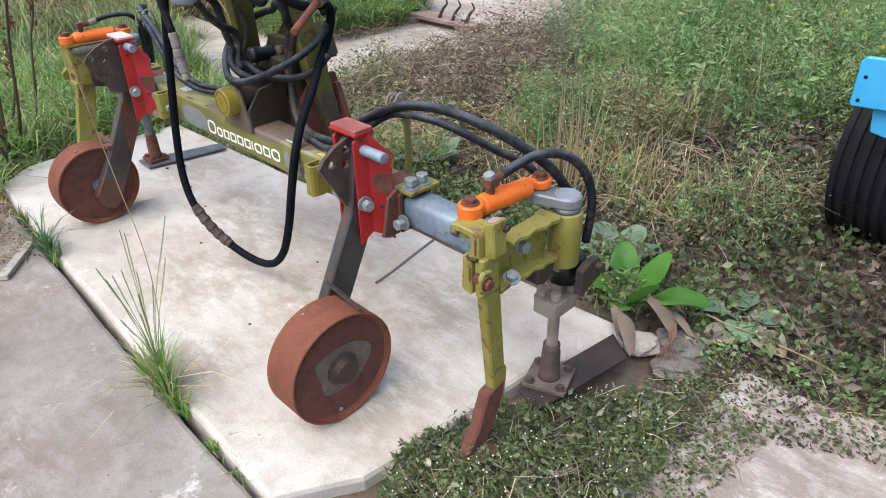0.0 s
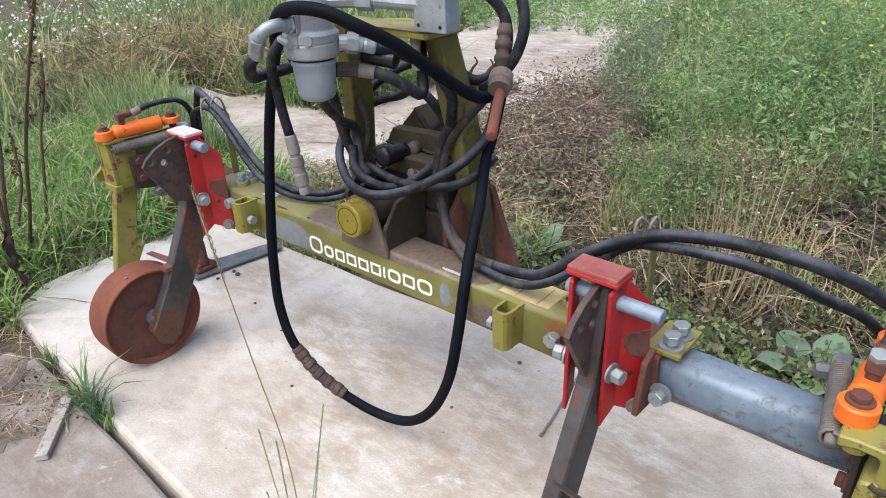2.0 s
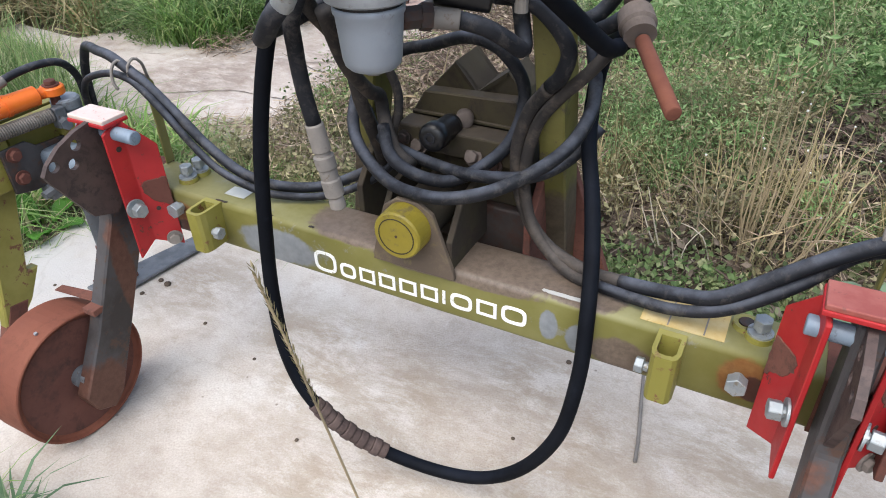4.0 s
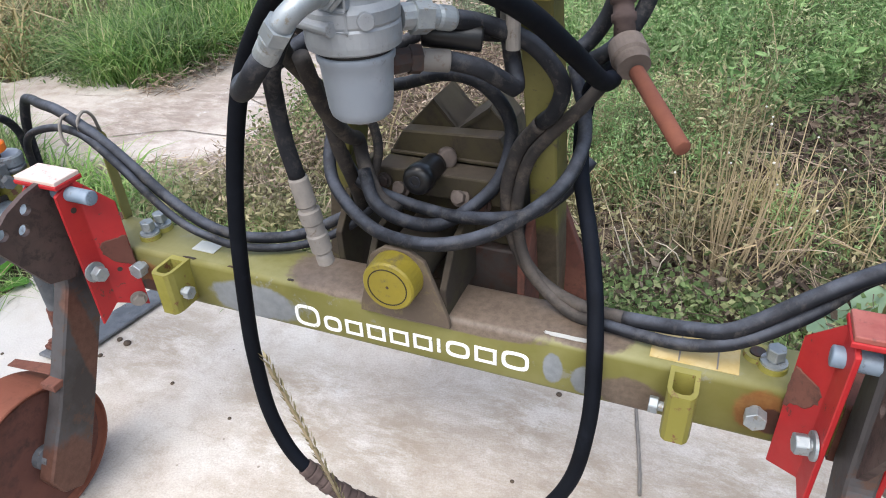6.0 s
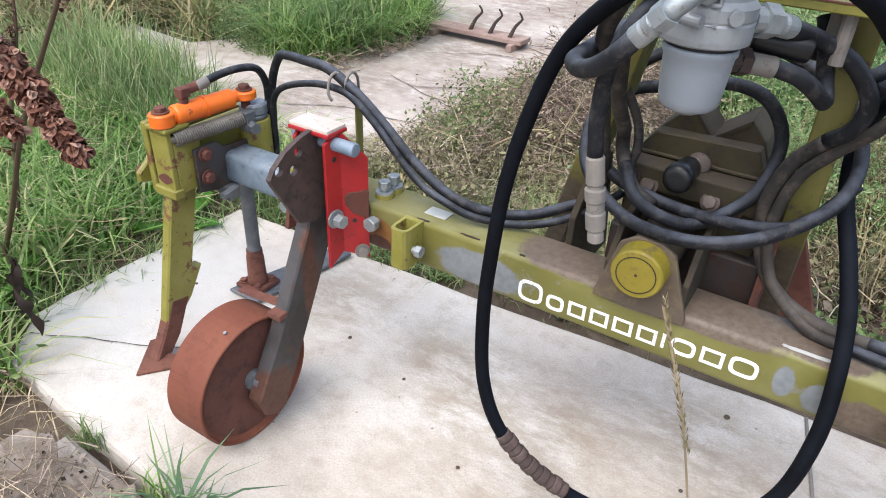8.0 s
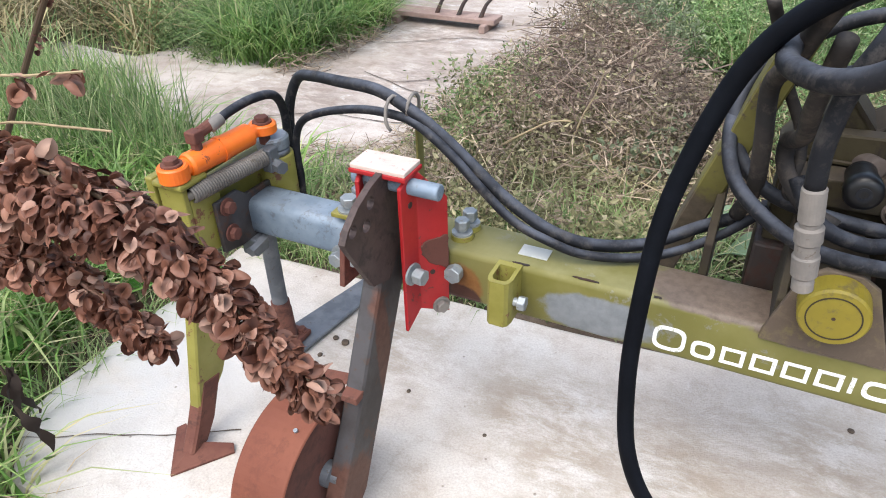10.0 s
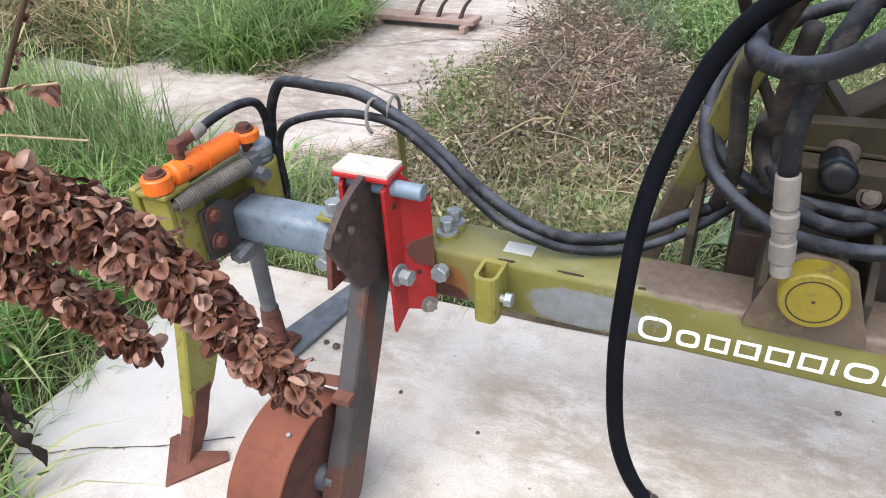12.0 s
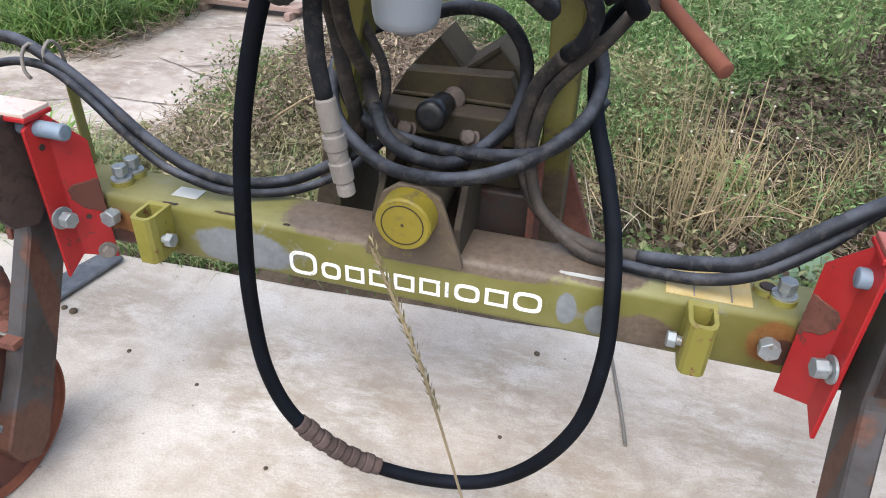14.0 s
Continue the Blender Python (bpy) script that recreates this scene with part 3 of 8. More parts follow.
def lathe(profile, a, b, n=28, ring=False):
    """A turned solid on the axis a to b: profile rows of (distance along, radius)."""
    a, b = Vector(a), Vector(b)
    d = (b - a).normalized()
    u = d.orthogonal().normalized()
    w = d.cross(u)
    bm = bmesh.new()
    rings = [[bm.verts.new(a + d * s + r * (math.cos(2 * math.pi * k / n) * u + math.sin(2 * math.pi * k / n) * w)) for k in range(n)] for s, r in profile]
    for p, q in zip(rings[:-1], rings[1:]):
        for k in range(n):
            bm.faces.new((p[k], p[(k + 1) % n], q[(k + 1) % n], q[k]))
    if ring:
        for k in range(n):
            bm.faces.new((rings[-1][k], rings[-1][(k + 1) % n], rings[0][(k + 1) % n], rings[0][k]))
    else:
        bm.faces.new(rings[0][::-1]); bm.faces.new(rings[-1])
    bmesh.ops.recalc_face_normals(bm, faces=bm.faces)
    return bm


def hexbolt(at, way, size=0.03, head=0.018, shank=0.0, washer=True):
    """A hexagon head on its washer; `way` points out of the surface."""
    at, way = Vector(at), Vector(way).normalized()
    parts, s = [], 0.0
    if washer:
        parts.append(rod(at, at + way * 0.004, size * 0.78, n=20))
        s = 0.004
    if shank:
        parts.append(rod(at + way * s, at + way * (s + shank), size * 0.33, n=12))
        s += shank
    h = rod(at + way * s, at + way * (s + head), size * 0.577, n=6)
    bmesh.ops.bevel(h, geom=h.edges[:], offset=0.0012, segments=1, affect='EDGES')
    parts.append(h)
    return joined(*parts)


def thing(name, label, category, at=(0, 0, 0), group="", kind=""):
    e = new(name)
    e.empty_display_size = 0.1
    e.location = at
    return tagged(e, label, category, group, kind)

# ---- the inter-row cultivator ----
XC = -0.078                       # middle of the tool beam
BY0, BY1, BZ0, BZ1 = 0.053, 0.163, 0.433, 0.543
tool = thing("row_cultivator", "olive-yellow hydraulic row cultivator standing on a concrete slab", "cultivator")

# tool beam: a hollow square tube
def square_tube(x0, x1, y0, y1, z0, z1, wall, bevel):
    bm = bmesh.new()
    def ring(x, d):
        ys = [(y0 + d, z0 + d), (y1 - d, z0 + d), (y1 - d, z1 - d), (y0 + d, z1 - d)]
        b = max(0.001, bevel - d * 0.5)
        pts = []
        for i, (y, z) in enumerate(ys):
            sy, sz = (1 if i in (0, 3) else -1), (1 if i in (0, 1) else -1)
            for k in range(4):
                a = k / 3 * math.pi / 2
                cy, cz = 1 - math.sin(a), 1 - math.cos(a)
                pts.append((x, y + sy * b * cy, z + sz * b * cz))
        c = Vector((x, (y0 + y1) / 2, (z0 + z1) / 2))
        pts.sort(key=lambda p: math.atan2(p[2] - c.z, p[1] - c.y))
        return [bm.verts.new(p) for p in pts]
    a, b, c, d = ring(x0, 0), ring(x1, 0), ring(x0, wall), ring(x1, wall)
    n = len(a)
    for k in range(n):
        j = (k + 1) % n
        bm.faces.new((a[k], a[j], b[j], b[k])); bm.faces.new((c[k], d[k], d[j], c[j]))
        bm.faces.new((a[k], c[k], c[j], a[j])); bm.faces.new((b[k], b[j], d[j], d[k]))
    return bm

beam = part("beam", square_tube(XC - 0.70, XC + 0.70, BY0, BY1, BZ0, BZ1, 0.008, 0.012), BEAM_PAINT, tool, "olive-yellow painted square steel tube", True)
part("rating_plate", box(-0.551, -0.497, 0.088, 0.122, BZ1, BZ1 + 0.0015, 0.0004, 1), PLATE_LABEL, beam, "small silver rating plate")
sticker = part("warning_sticker", box(0.350, 0.480, 0.068, 0.154, BZ1, BZ1 + 0.0012, 0, 1), LABEL, beam, "sun-bleached yellow warning sticker")
for x in (0.392, 0.448):
    part("sticker_bar", box(x, x + 0.0025, 0.07, 0.144, BZ1 + 0.0012, BZ1 + 0.0018, 0, 1), DUSTY_STEEL, sticker, "faded divider bar")

# the mark on the beam: plain white shapes of the letters' widths and heights
def ring_shape(x0, x1, z0, z1, s):
    """A flat rounded ring."""
    bm = bmesh.new()
    rows = []
    for d, y in ((0, BY0 + 0.0004), (0, BY0 - 0.0015), (s, BY0 - 0.0015), (s, BY0 + 0.0004)):
        cx, cz, rx, rz = (x0 + x1) / 2, (z0 + z1) / 2, (x1 - x0) / 2 - d, (z1 - z0) / 2 - d
        row = []
        for k in range(40):
            q = 2 * math.pi * k / 40
            f = (abs(math.cos(q)) ** 3.4 + abs(math.sin(q)) ** 3.4) ** (-1 / 3.4)
            row.append(bm.verts.new((cx + rx * f * math.cos(q), y, cz + rz * f * math.sin(q))))
        rows.append(row)
    for a, b in zip(rows, rows[1:] + rows[:1]):
        for k in range(40):
            bm.faces.new((a[k], a[(k + 1) % 40], b[(k + 1) % 40], b[k]))
    return bm


letter_x = -0.296
MARKS = (("ring", 0.062, 0.048), ("ring", 0.046, 0.033), ("frame", 0.045, 0.033), ("frame", 0.046, 0.033), ("frame", 0.047, 0.033), ("frame", 0.046, 0.033), ("post", 0.017, 0.033), ("ring", 0.053, 0.034), ("frame", 0.049, 0.034), ("ring", 0.057, 0.038))
for shape, w, h in MARKS:
    z0 = 0.4495 + 0.016 * (letter_x + 0.296) / 0.46
    s, x1 = 0.0058, letter_x + w - 0.009
    rows = [box(letter_x, x1, BY0 - 0.0014, BY0 + 0.0004, z, z + s, 0.0003, 1) for z in (z0, z0 + h - s)]
    posts = [box(x, x + 0.0064, BY0 - 0.0016, BY0 + 0.0004, z0 + 0.001, z0 + h - 0.001, 0.0003, 1) for x in (letter_x, x1 - 0.0064)]
    if shape == "ring":
        bars = ring_shape(letter_x, x1, z0 - 0.001, z0 + h, 0.0066)
    elif shape == "post":
        bars = posts[0]
    else:
        bars = joined(*rows, *posts)
    part("mark_bar", bars, WHITE, beam, "plain white painted mark")
    letter_x += w

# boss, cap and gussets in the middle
part("pivot_tube", rod((-0.062, 0.045, 0.620), (-0.062, 0.20, 0.620), 0.045, n=32, bevel=0.003), OLIVE_MUD_SHADE, tool, "mud-covered pivot tube", True)
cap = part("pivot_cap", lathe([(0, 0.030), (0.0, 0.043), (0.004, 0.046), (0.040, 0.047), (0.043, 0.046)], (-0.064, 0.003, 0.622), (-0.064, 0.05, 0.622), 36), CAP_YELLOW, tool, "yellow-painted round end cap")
part("cap_groove", lathe([(0, 0.0335), (0, 0.0355), (0.002, 0.0355), (0.002, 0.0335)], (-0.064, 0.0022, 0.622), (-0.064, 0.05, 0.622), 36, True), OLIVE_MUD_SHADE, cap, "dirty ring groove")
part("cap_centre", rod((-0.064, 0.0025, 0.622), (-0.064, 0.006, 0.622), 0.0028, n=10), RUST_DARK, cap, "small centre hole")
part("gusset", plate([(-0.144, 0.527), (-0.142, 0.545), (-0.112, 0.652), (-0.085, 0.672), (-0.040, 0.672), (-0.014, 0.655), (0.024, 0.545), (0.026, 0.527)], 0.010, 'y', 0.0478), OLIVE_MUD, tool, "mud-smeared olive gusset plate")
part("gusset", plate([(0.052, 0.54), (0.052, 0.60), (0.10, 0.66), (0.20, 0.68), (0.20, 0.54)], 0.012, 'x', 0.012), OLIVE_MUD_SHADE, tool, "mud-covered gusset plate")
part("gusset", plate([(0.052, 0.54), (0.052, 0.60), (0.10, 0.66), (0.20, 0.68), (0.20, 0.54)], 0.012, 'x', -0.128), OLIVE_MUD_SHADE, tool, "mud-covered gusset plate")
def ragged(cx, cy, rx, ry, k, n=40, depth=0.22):
    """An uneven patch outline."""
    out = []
    for i in range(n):
        a = 2 * math.pi * i / n
        r = 1 + depth * noise.noise((2.2 * math.cos(a) + k, 2.2 * math.sin(a), k)) + 0.5 * depth * noise.noise((7 * math.cos(a), 7 * math.sin(a) + k, k))
        q = (abs(math.cos(a)) ** 4 + abs(math.sin(a)) ** 4) ** -0.25
        out.append((cx + rx * q * r * math.cos(a), cy + ry * q * r * math.sin(a)))
    return out

part("bare_metal_streak", plate(ragged(0.222, 0.070, 0.040, 0.0045, 28, depth=0.5), 0.0012, 'z', BZ1 + 0.0004, 0), PLATE_LABEL, beam, "worn pale metal streak")
for cx, rx, k in ((-0.535, 0.014, 4), (-0.418, 0.022, 9), (-0.300, 0.006, 15)):
    part("paint_chip", plate(ragged(cx, 0.062, rx, 0.0026, k, 30, 0.5), 0.001, 'z', BZ1 + 0.0003, 0), RUST_DARK, beam, "dark chip in the paint")

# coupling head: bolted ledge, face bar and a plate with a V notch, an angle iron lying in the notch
head = part("coupling_block", box(-0.170, 0.085, 0.215, 0.330, 0.600, 0.716, 0.005), OLIVE_MUD_SHADE, tool, "muddy olive coupling block")
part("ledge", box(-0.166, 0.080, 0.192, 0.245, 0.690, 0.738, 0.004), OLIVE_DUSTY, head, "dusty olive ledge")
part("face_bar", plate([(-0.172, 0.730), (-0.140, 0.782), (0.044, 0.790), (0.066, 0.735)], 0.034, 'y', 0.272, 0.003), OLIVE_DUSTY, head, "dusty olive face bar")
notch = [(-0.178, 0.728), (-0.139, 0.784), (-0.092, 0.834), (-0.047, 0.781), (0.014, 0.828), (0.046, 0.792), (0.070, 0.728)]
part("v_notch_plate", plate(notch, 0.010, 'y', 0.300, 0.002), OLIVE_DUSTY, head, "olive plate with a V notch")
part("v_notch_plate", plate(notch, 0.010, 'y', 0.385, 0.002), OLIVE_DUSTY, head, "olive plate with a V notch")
# the shade inside the notch is put into the angle's dark colour
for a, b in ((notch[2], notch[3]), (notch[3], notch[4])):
    part("notch_angle", plate([a, b, (b[0], b[1] - 0.009), (a[0], a[1] - 0.009)], 0.104, 'y', 0.342, 0), OLIVE_MUD_SHADE, head, "angle iron lying in the notch, coloured dark for its shade")
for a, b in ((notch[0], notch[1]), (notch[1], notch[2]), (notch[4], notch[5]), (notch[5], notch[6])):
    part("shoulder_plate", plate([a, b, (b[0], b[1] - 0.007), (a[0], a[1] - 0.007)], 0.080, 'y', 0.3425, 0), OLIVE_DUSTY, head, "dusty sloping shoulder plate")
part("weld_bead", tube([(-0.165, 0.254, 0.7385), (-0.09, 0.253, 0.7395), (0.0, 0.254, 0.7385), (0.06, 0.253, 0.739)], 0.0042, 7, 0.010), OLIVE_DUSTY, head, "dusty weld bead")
knob = part("knob", lathe([(0, 0.011), (0.0, 0.018), (0.004, 0.024), (0.010, 0.0265), (0.028, 0.0265), (0.034, 0.023), (0.075, 0.022), (0.085, 0.022)], (-0.061, 0.128, 0.752), (-0.061, 0.23, 0.742), 28), BLACK, tool, "shiny black plastic knob", True)
part("knob_recess", lathe([(0, 0.006), (0, 0.0105), (0.002, 0.0105), (0.002, 0.006)], (-0.061, 0.1268, 0.7522), (-0.061, 0.23, 0.742), 20, True), RUBBER, knob, "recess ring of the knob")
part("peg", lathe([(0, 0.012), (0.003, 0.0165), (0.024, 0.0175), (0.060, 0.0165), (0.110, 0.0165)], (-0.040, 0.222, 0.752), (-0.070, 0.290, 0.735), 20), TAN_DUST, tool, "dusty round peg", True)
for x in (-0.118, -0.006):
    part("bolt", hexbolt((x, 0.191, 0.700), (0, -1, 0.45), 0.022, 0.014), TAN_DUST, tool, "dusty brown bolt")
part("bolt", hexbolt((0.036, 0.191, 0.693), (0, -1, 0.2), 0.020, 0.010), RUST_DARK, tool, "muddy bolt")
part("bolt", hexbolt((-0.150, 0.191, 0.712), (0, -1, 0.2), 0.018, 0.010), RUST_DARK, tool, "muddy bolt")
part("lower_link_plate", plate([(0.16, 0.43), (0.16, 0.60), (0.24, 0.69), (0.33, 0.69), (0.40, 0.43)], 0.014, 'x', 0.115), RUST_RED, tool, "rusty brown side plate")
part("lower_link_plate", plate([(0.16, 0.43), (0.16, 0.60), (0.24, 0.69), (0.33, 0.69), (0.40, 0.43)], 0.014, 'x', -0.245), OLIVE_MUD_SHADE, tool, "rusty brown side plate")
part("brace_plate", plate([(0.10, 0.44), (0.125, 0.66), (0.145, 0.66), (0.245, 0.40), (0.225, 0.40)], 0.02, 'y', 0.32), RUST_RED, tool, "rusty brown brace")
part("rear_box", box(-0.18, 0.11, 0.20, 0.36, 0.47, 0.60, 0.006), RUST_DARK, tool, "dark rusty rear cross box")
def mast(x, w, lean, material):
    """A flat bar raked forward as it rises, splayed by `lean` across."""
    bm = plate([(0.27, 0.45), (0.23, 0.62), (0.17, 0.86), (0.115, 1.066), (0.175, 1.066), (0.245, 0.86), (0.295, 0.62), (0.33, 0.45)], 2 * w, 'x', x, 0.003)
    for v in bm.verts:
        v.co.x += lean * (v.co.z - 0.9)
    return part("mast", bm, material, tool, "olive-yellow flat steel mast")
mast(0.137, 0.024, 0.0, MAST_PAINT)
mast(-0.200, 0.022, 0.28, MAST_PAINT)
top = part("mast_bridge", plate([(-0.030, 0.055), (-0.030, 0.150), (0.0, 0.175), (0.178, 0.175), (0.178, 0.062), (0.170, 0.054)], 0.014, 'z', 1.078, 0.002), OLIVE_CLEAN, tool, "olive-yellow top plate")
part("rust_edge", tube([(-0.03, 0.0545, 1.0855), (0.05, 0.0535, 1.0858), (0.12, 0.0540, 1.0855), (0.172, 0.0545, 1.0855)], 0.0016, 6, 0.02), RUST_RED, top, "rusty plate edge")
part("mast_bridge", box(-0.170, -0.028, 0.105, 0.165, 1.066, 1.080, 0.002), OLIVE_CLEAN, tool, "olive-yellow cross strap")
block = part("valve_block", box(0.155, 0.238, 0.045, 0.090, 1.090, 1.18, 0.002), ZINC, tool, "zinc-plated valve block")
for dx, dz in ((0.012, 0.012), (0.012, 0.074), (0.069, 0.012), (0.069, 0.074)):
    part("bolt_hole", rod((0.155 + dx, 0.0442, 1.090 + dz), (0.155 + dx, 0.048, 1.090 + dz), 0.004, n=10), BLACK, block)
part("tie_bolt", rod((0.10, 0.11, 1.01), (0.10, 0.11, 1.075), 0.008, n=12), DUSTY_STEEL, tool)
part("tie_bolt", rod((0.118, 0.085, 1.0), (0.118, 0.085, 1.075), 0.010, n=12), DUSTY_STEEL, tool)

# oil filter hung on the mast
FX, FY = -0.032, -0.068
oil = part("filter_head", lathe([(0, 0.040), (0.002, 0.052), (0.005, 0.0570), (0.012, 0.0580), (0.030, 0.0580), (0.033, 0.0565), (0.036, 0.0580), (0.050, 0.0580), (0.054, 0.0545), (0.058, 0.0500), (0.062, 0.0490), (0.100, 0.0470), (0.104, 0.043), (0.122, 0.040), (0.126, 0.02)], (FX, FY, 1.038), (FX, FY, 1.2), 44), ALU, tool, "cast aluminium filter head", False)
part("filter_bowl", lathe([(0, 0.016), (0.001, 0.026), (0.004, 0.033), (0.009, 0.0380), (0.018, 0.0405), (0.055, 0.0436), (0.074, 0.0452), (0.078, 0.0478), (0.084, 0.0482), (0.087, 0.0470)], (FX, FY, 0.948), (FX, FY, 1.2), 44), BOWL, oil, "matt light-grey filter bowl", True)
part("filter_plug", rod((FX, FY, 0.942), (FX, FY, 0.949), 0.013, n=6), DUSTY_STEEL, oil)
part("filter_seal", rod((FX, FY, 1.0335), (FX, FY, 1.0385), 0.046, n=36), BLACK, oil)
part("filter_lug", joined(rod((FX - 0.050, FY - 0.040, 1.076), (FX + 0.008, FY - 0.0615, 1.074), 0.0080, n=16, bevel=0.001), rod((FX + 0.006, FY - 0.061, 1.074), (FX + 0.009, FY - 0.062, 1.074), 0.0035, n=10)), ALU, oil, "cast lug with a screw hole")
part("cast_boss", joined(box(FX + 0.020, FY - 0.040 + 0.082, FY - 0.054, FY - 0.026, 1.070, 1.092, 0.004), rod((FX + 0.030, FY - 0.030, 1.081), (FX + 0.044, FY - 0.046, 1.081), 0.010, n=16, bevel=0.001)), ALU, oil, "cast boss")
for k in range(2):
    part("cast_rib", box(FX - 0.006 + 0.026 * k, FX - 0.002 + 0.026 * k, FY - 0.0530, FY - 0.040, 1.093, 1.130, 0.0012), ALU, oil, "cast rib")
part("inlet_nut", lathe([(0, 0.014), (0.0, 0.0215), (0.013, 0.0215), (0.016, 0.017), (0.024, 0.017)], (FX + 0.002, FY - 0.044, 1.112), (FX + 0.008, FY - 0.11, 1.114), 6), ZINC, oil, "hexagon union nut")
part("inlet_elbow", tube([(-0.029, -0.128, 1.113), (-0.027, -0.152, 1.115), (-0.031, -0.172, 1.112), (-0.043, -0.183, 1.100), (-0.052, -0.186, 1.089)], 0.0130, 16, 0.006), ZINC, oil, "grey steel pipe elbow", True)
part("elbow_nut", rod((-0.049, -0.186, 1.094), (-0.062, -0.182, 1.080), 0.0175, n=6), ZINC, oil)
part("elbow_ferrule", lathe([(0, 0.0130), (0.003, 0.0148), (0.013, 0.0148), (0.015, 0.0135), (0.020, 0.0148), (0.036, 0.0148), (0.041, 0.0135)], (-0.062, -0.182, 1.080), (-0.090, -0.169, 1.050), 22), ZINC, oil, "crimped steel ferrule")
part("outlet_nut", joined(rod((FX + 0.044, FY + 0.034, 1.066), (0.026, -0.014, 1.064), 0.0165, n=12), rod((0.022, -0.020, 1.0645), (0.036, -0.002, 1.061), 0.0225, n=6)), ZINC, oil, "hexagon union nut")
part("outlet_ferrule", lathe([(0, 0.0140), (0.003, 0.0155), (0.012, 0.0155), (0.014, 0.0140), (0.019, 0.0155), (0.036, 0.0155), (0.040, 0.0140)], (0.034, -0.004, 1.061), (0.060, 0.030, 1.050), 22), ZINC, oil, "crimped steel ferrule")
part("return_fitting", joined(rod((FX + 0.020, FY + 0.04, 1.006), (0.006, 0.004, 1.003), 0.016, n=8), rod((0.004, 0.002, 1.003), (0.016, 0.012, 1.001), 0.0195, n=6)), RUST_DARK, oil, "rusty pipe fitting")
part("return_ferrule", rod((0.016, 0.012, 1.001), (0.050, 0.030, 0.996), 0.0150, n=18, bevel=0.002), DUSTY_STEEL, oil, "", True)
part("coupling_socket", rod((0.01, 0.035, 1.03), (0.085, 0.06, 1.02), 0.019, n=18, bevel=0.003), BLACK, oil, "black coupling socket", True)
part("top_fitting", joined(rod((FX + 0.01, FY + 0.02, 1.15), (0.045, 0.0, 1.15), 0.017, n=8), rod((0.045, 0.0, 1.15), (0.075, 0.015, 1.148), 0.023, n=6), rod((0.075, 0.015, 1.148), (0.16, 0.06, 1.14), 0.016, n=12)), ZINC, tool, "zinc-plated pipe fittings")

# ---- hoses ----
def hose(points, r, material, label, name="hydraulic_hose", n=16):
    return part(name, tube(points, r, n, 0.012), material, tool, label, True)

# the long hose: from its bend behind the mast over the filter, down in a wide loop and up behind the mast again
LOOP = [(0.236, 0.185, 0.936), (0.229, 0.135, 0.950), (0.205, 0.040, 1.018), (0.172, -0.020, 1.073), (0.140, -0.087, 1.116), (0.080, -0.131, 1.148), (-0.010, -0.139, 1.144), (-0.105, -0.100, 1.104), (-0.190, -0.045, 1.038),
        (-0.245, -0.027, 0.962), (-0.283, -0.027, 0.850), (-0.307, -0.032, 0.731), (-0.314, -0.048, 0.591), (-0.310, -0.066, 0.461), (-0.287, -0.084, 0.326), (-0.234, -0.088, 0.220), (-0.145, -0.062, 0.126), (-0.027, -0.025, 0.066),
        (0.096, -0.009, 0.079), (0.190, -0.007, 0.160), (0.256, -0.008, 0.291), (0.276, 0.010, 0.424), (0.271, 0.043, 0.531), (0.255, 0.092, 0.618), (0.227, 0.160, 0.688), (0.196, 0.219, 0.755), (0.182, 0.270, 0.820), (0.188, 0.285, 0.880), (0.212, 0.262, 0.922), (0.236, 0.215, 0.934)]
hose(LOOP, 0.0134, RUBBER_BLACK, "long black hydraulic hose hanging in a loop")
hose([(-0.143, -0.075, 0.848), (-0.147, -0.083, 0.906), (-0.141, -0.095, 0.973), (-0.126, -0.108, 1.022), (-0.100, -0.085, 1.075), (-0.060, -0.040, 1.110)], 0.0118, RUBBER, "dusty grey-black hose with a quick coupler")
sp = spline([(-0.234, -0.088, 0.220), (-0.190, -0.077, 0.168), (-0.145, -0.062, 0.126), (-0.090, -0.044, 0.092)], 0.008)
for i in range(0, len(sp) - 2, 2):
    part("hose_splice", tube([sp[i], (sp[i] + sp[i + 2]) / 2, sp[i + 2]], 0.0165 + 0.0025 * (i // 2 % 2), 14, 0.006), SPLICE, tool, "rusty ribbed hose coupling", True)
part("hose_coupler", lathe([(0, 0.0125), (0.003, 0.0142), (0.044, 0.0146), (0.047, 0.0118), (0.052, 0.0118), (0.054, 0.0164), (0.073, 0.0164), (0.076, 0.0142), (0.092, 0.0142), (0.095, 0.0160), (0.122, 0.0155), (0.126, 0.0115), (0.132, 0.0130), (0.144, 0.0130), (0.147, 0.0095)],
     (-0.143, -0.075, 0.850), (-0.121, -0.069, 0.702), 28), DUSTY_STEEL, tool, "dusty steel quick coupler")
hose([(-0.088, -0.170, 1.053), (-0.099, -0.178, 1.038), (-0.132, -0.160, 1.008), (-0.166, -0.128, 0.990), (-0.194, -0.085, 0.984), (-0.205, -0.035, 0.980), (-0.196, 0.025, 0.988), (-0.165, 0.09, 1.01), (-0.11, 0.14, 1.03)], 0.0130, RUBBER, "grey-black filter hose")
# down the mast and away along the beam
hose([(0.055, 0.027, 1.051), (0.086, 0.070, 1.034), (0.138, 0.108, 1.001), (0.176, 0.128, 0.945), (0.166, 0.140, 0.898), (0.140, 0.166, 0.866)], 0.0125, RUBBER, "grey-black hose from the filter")
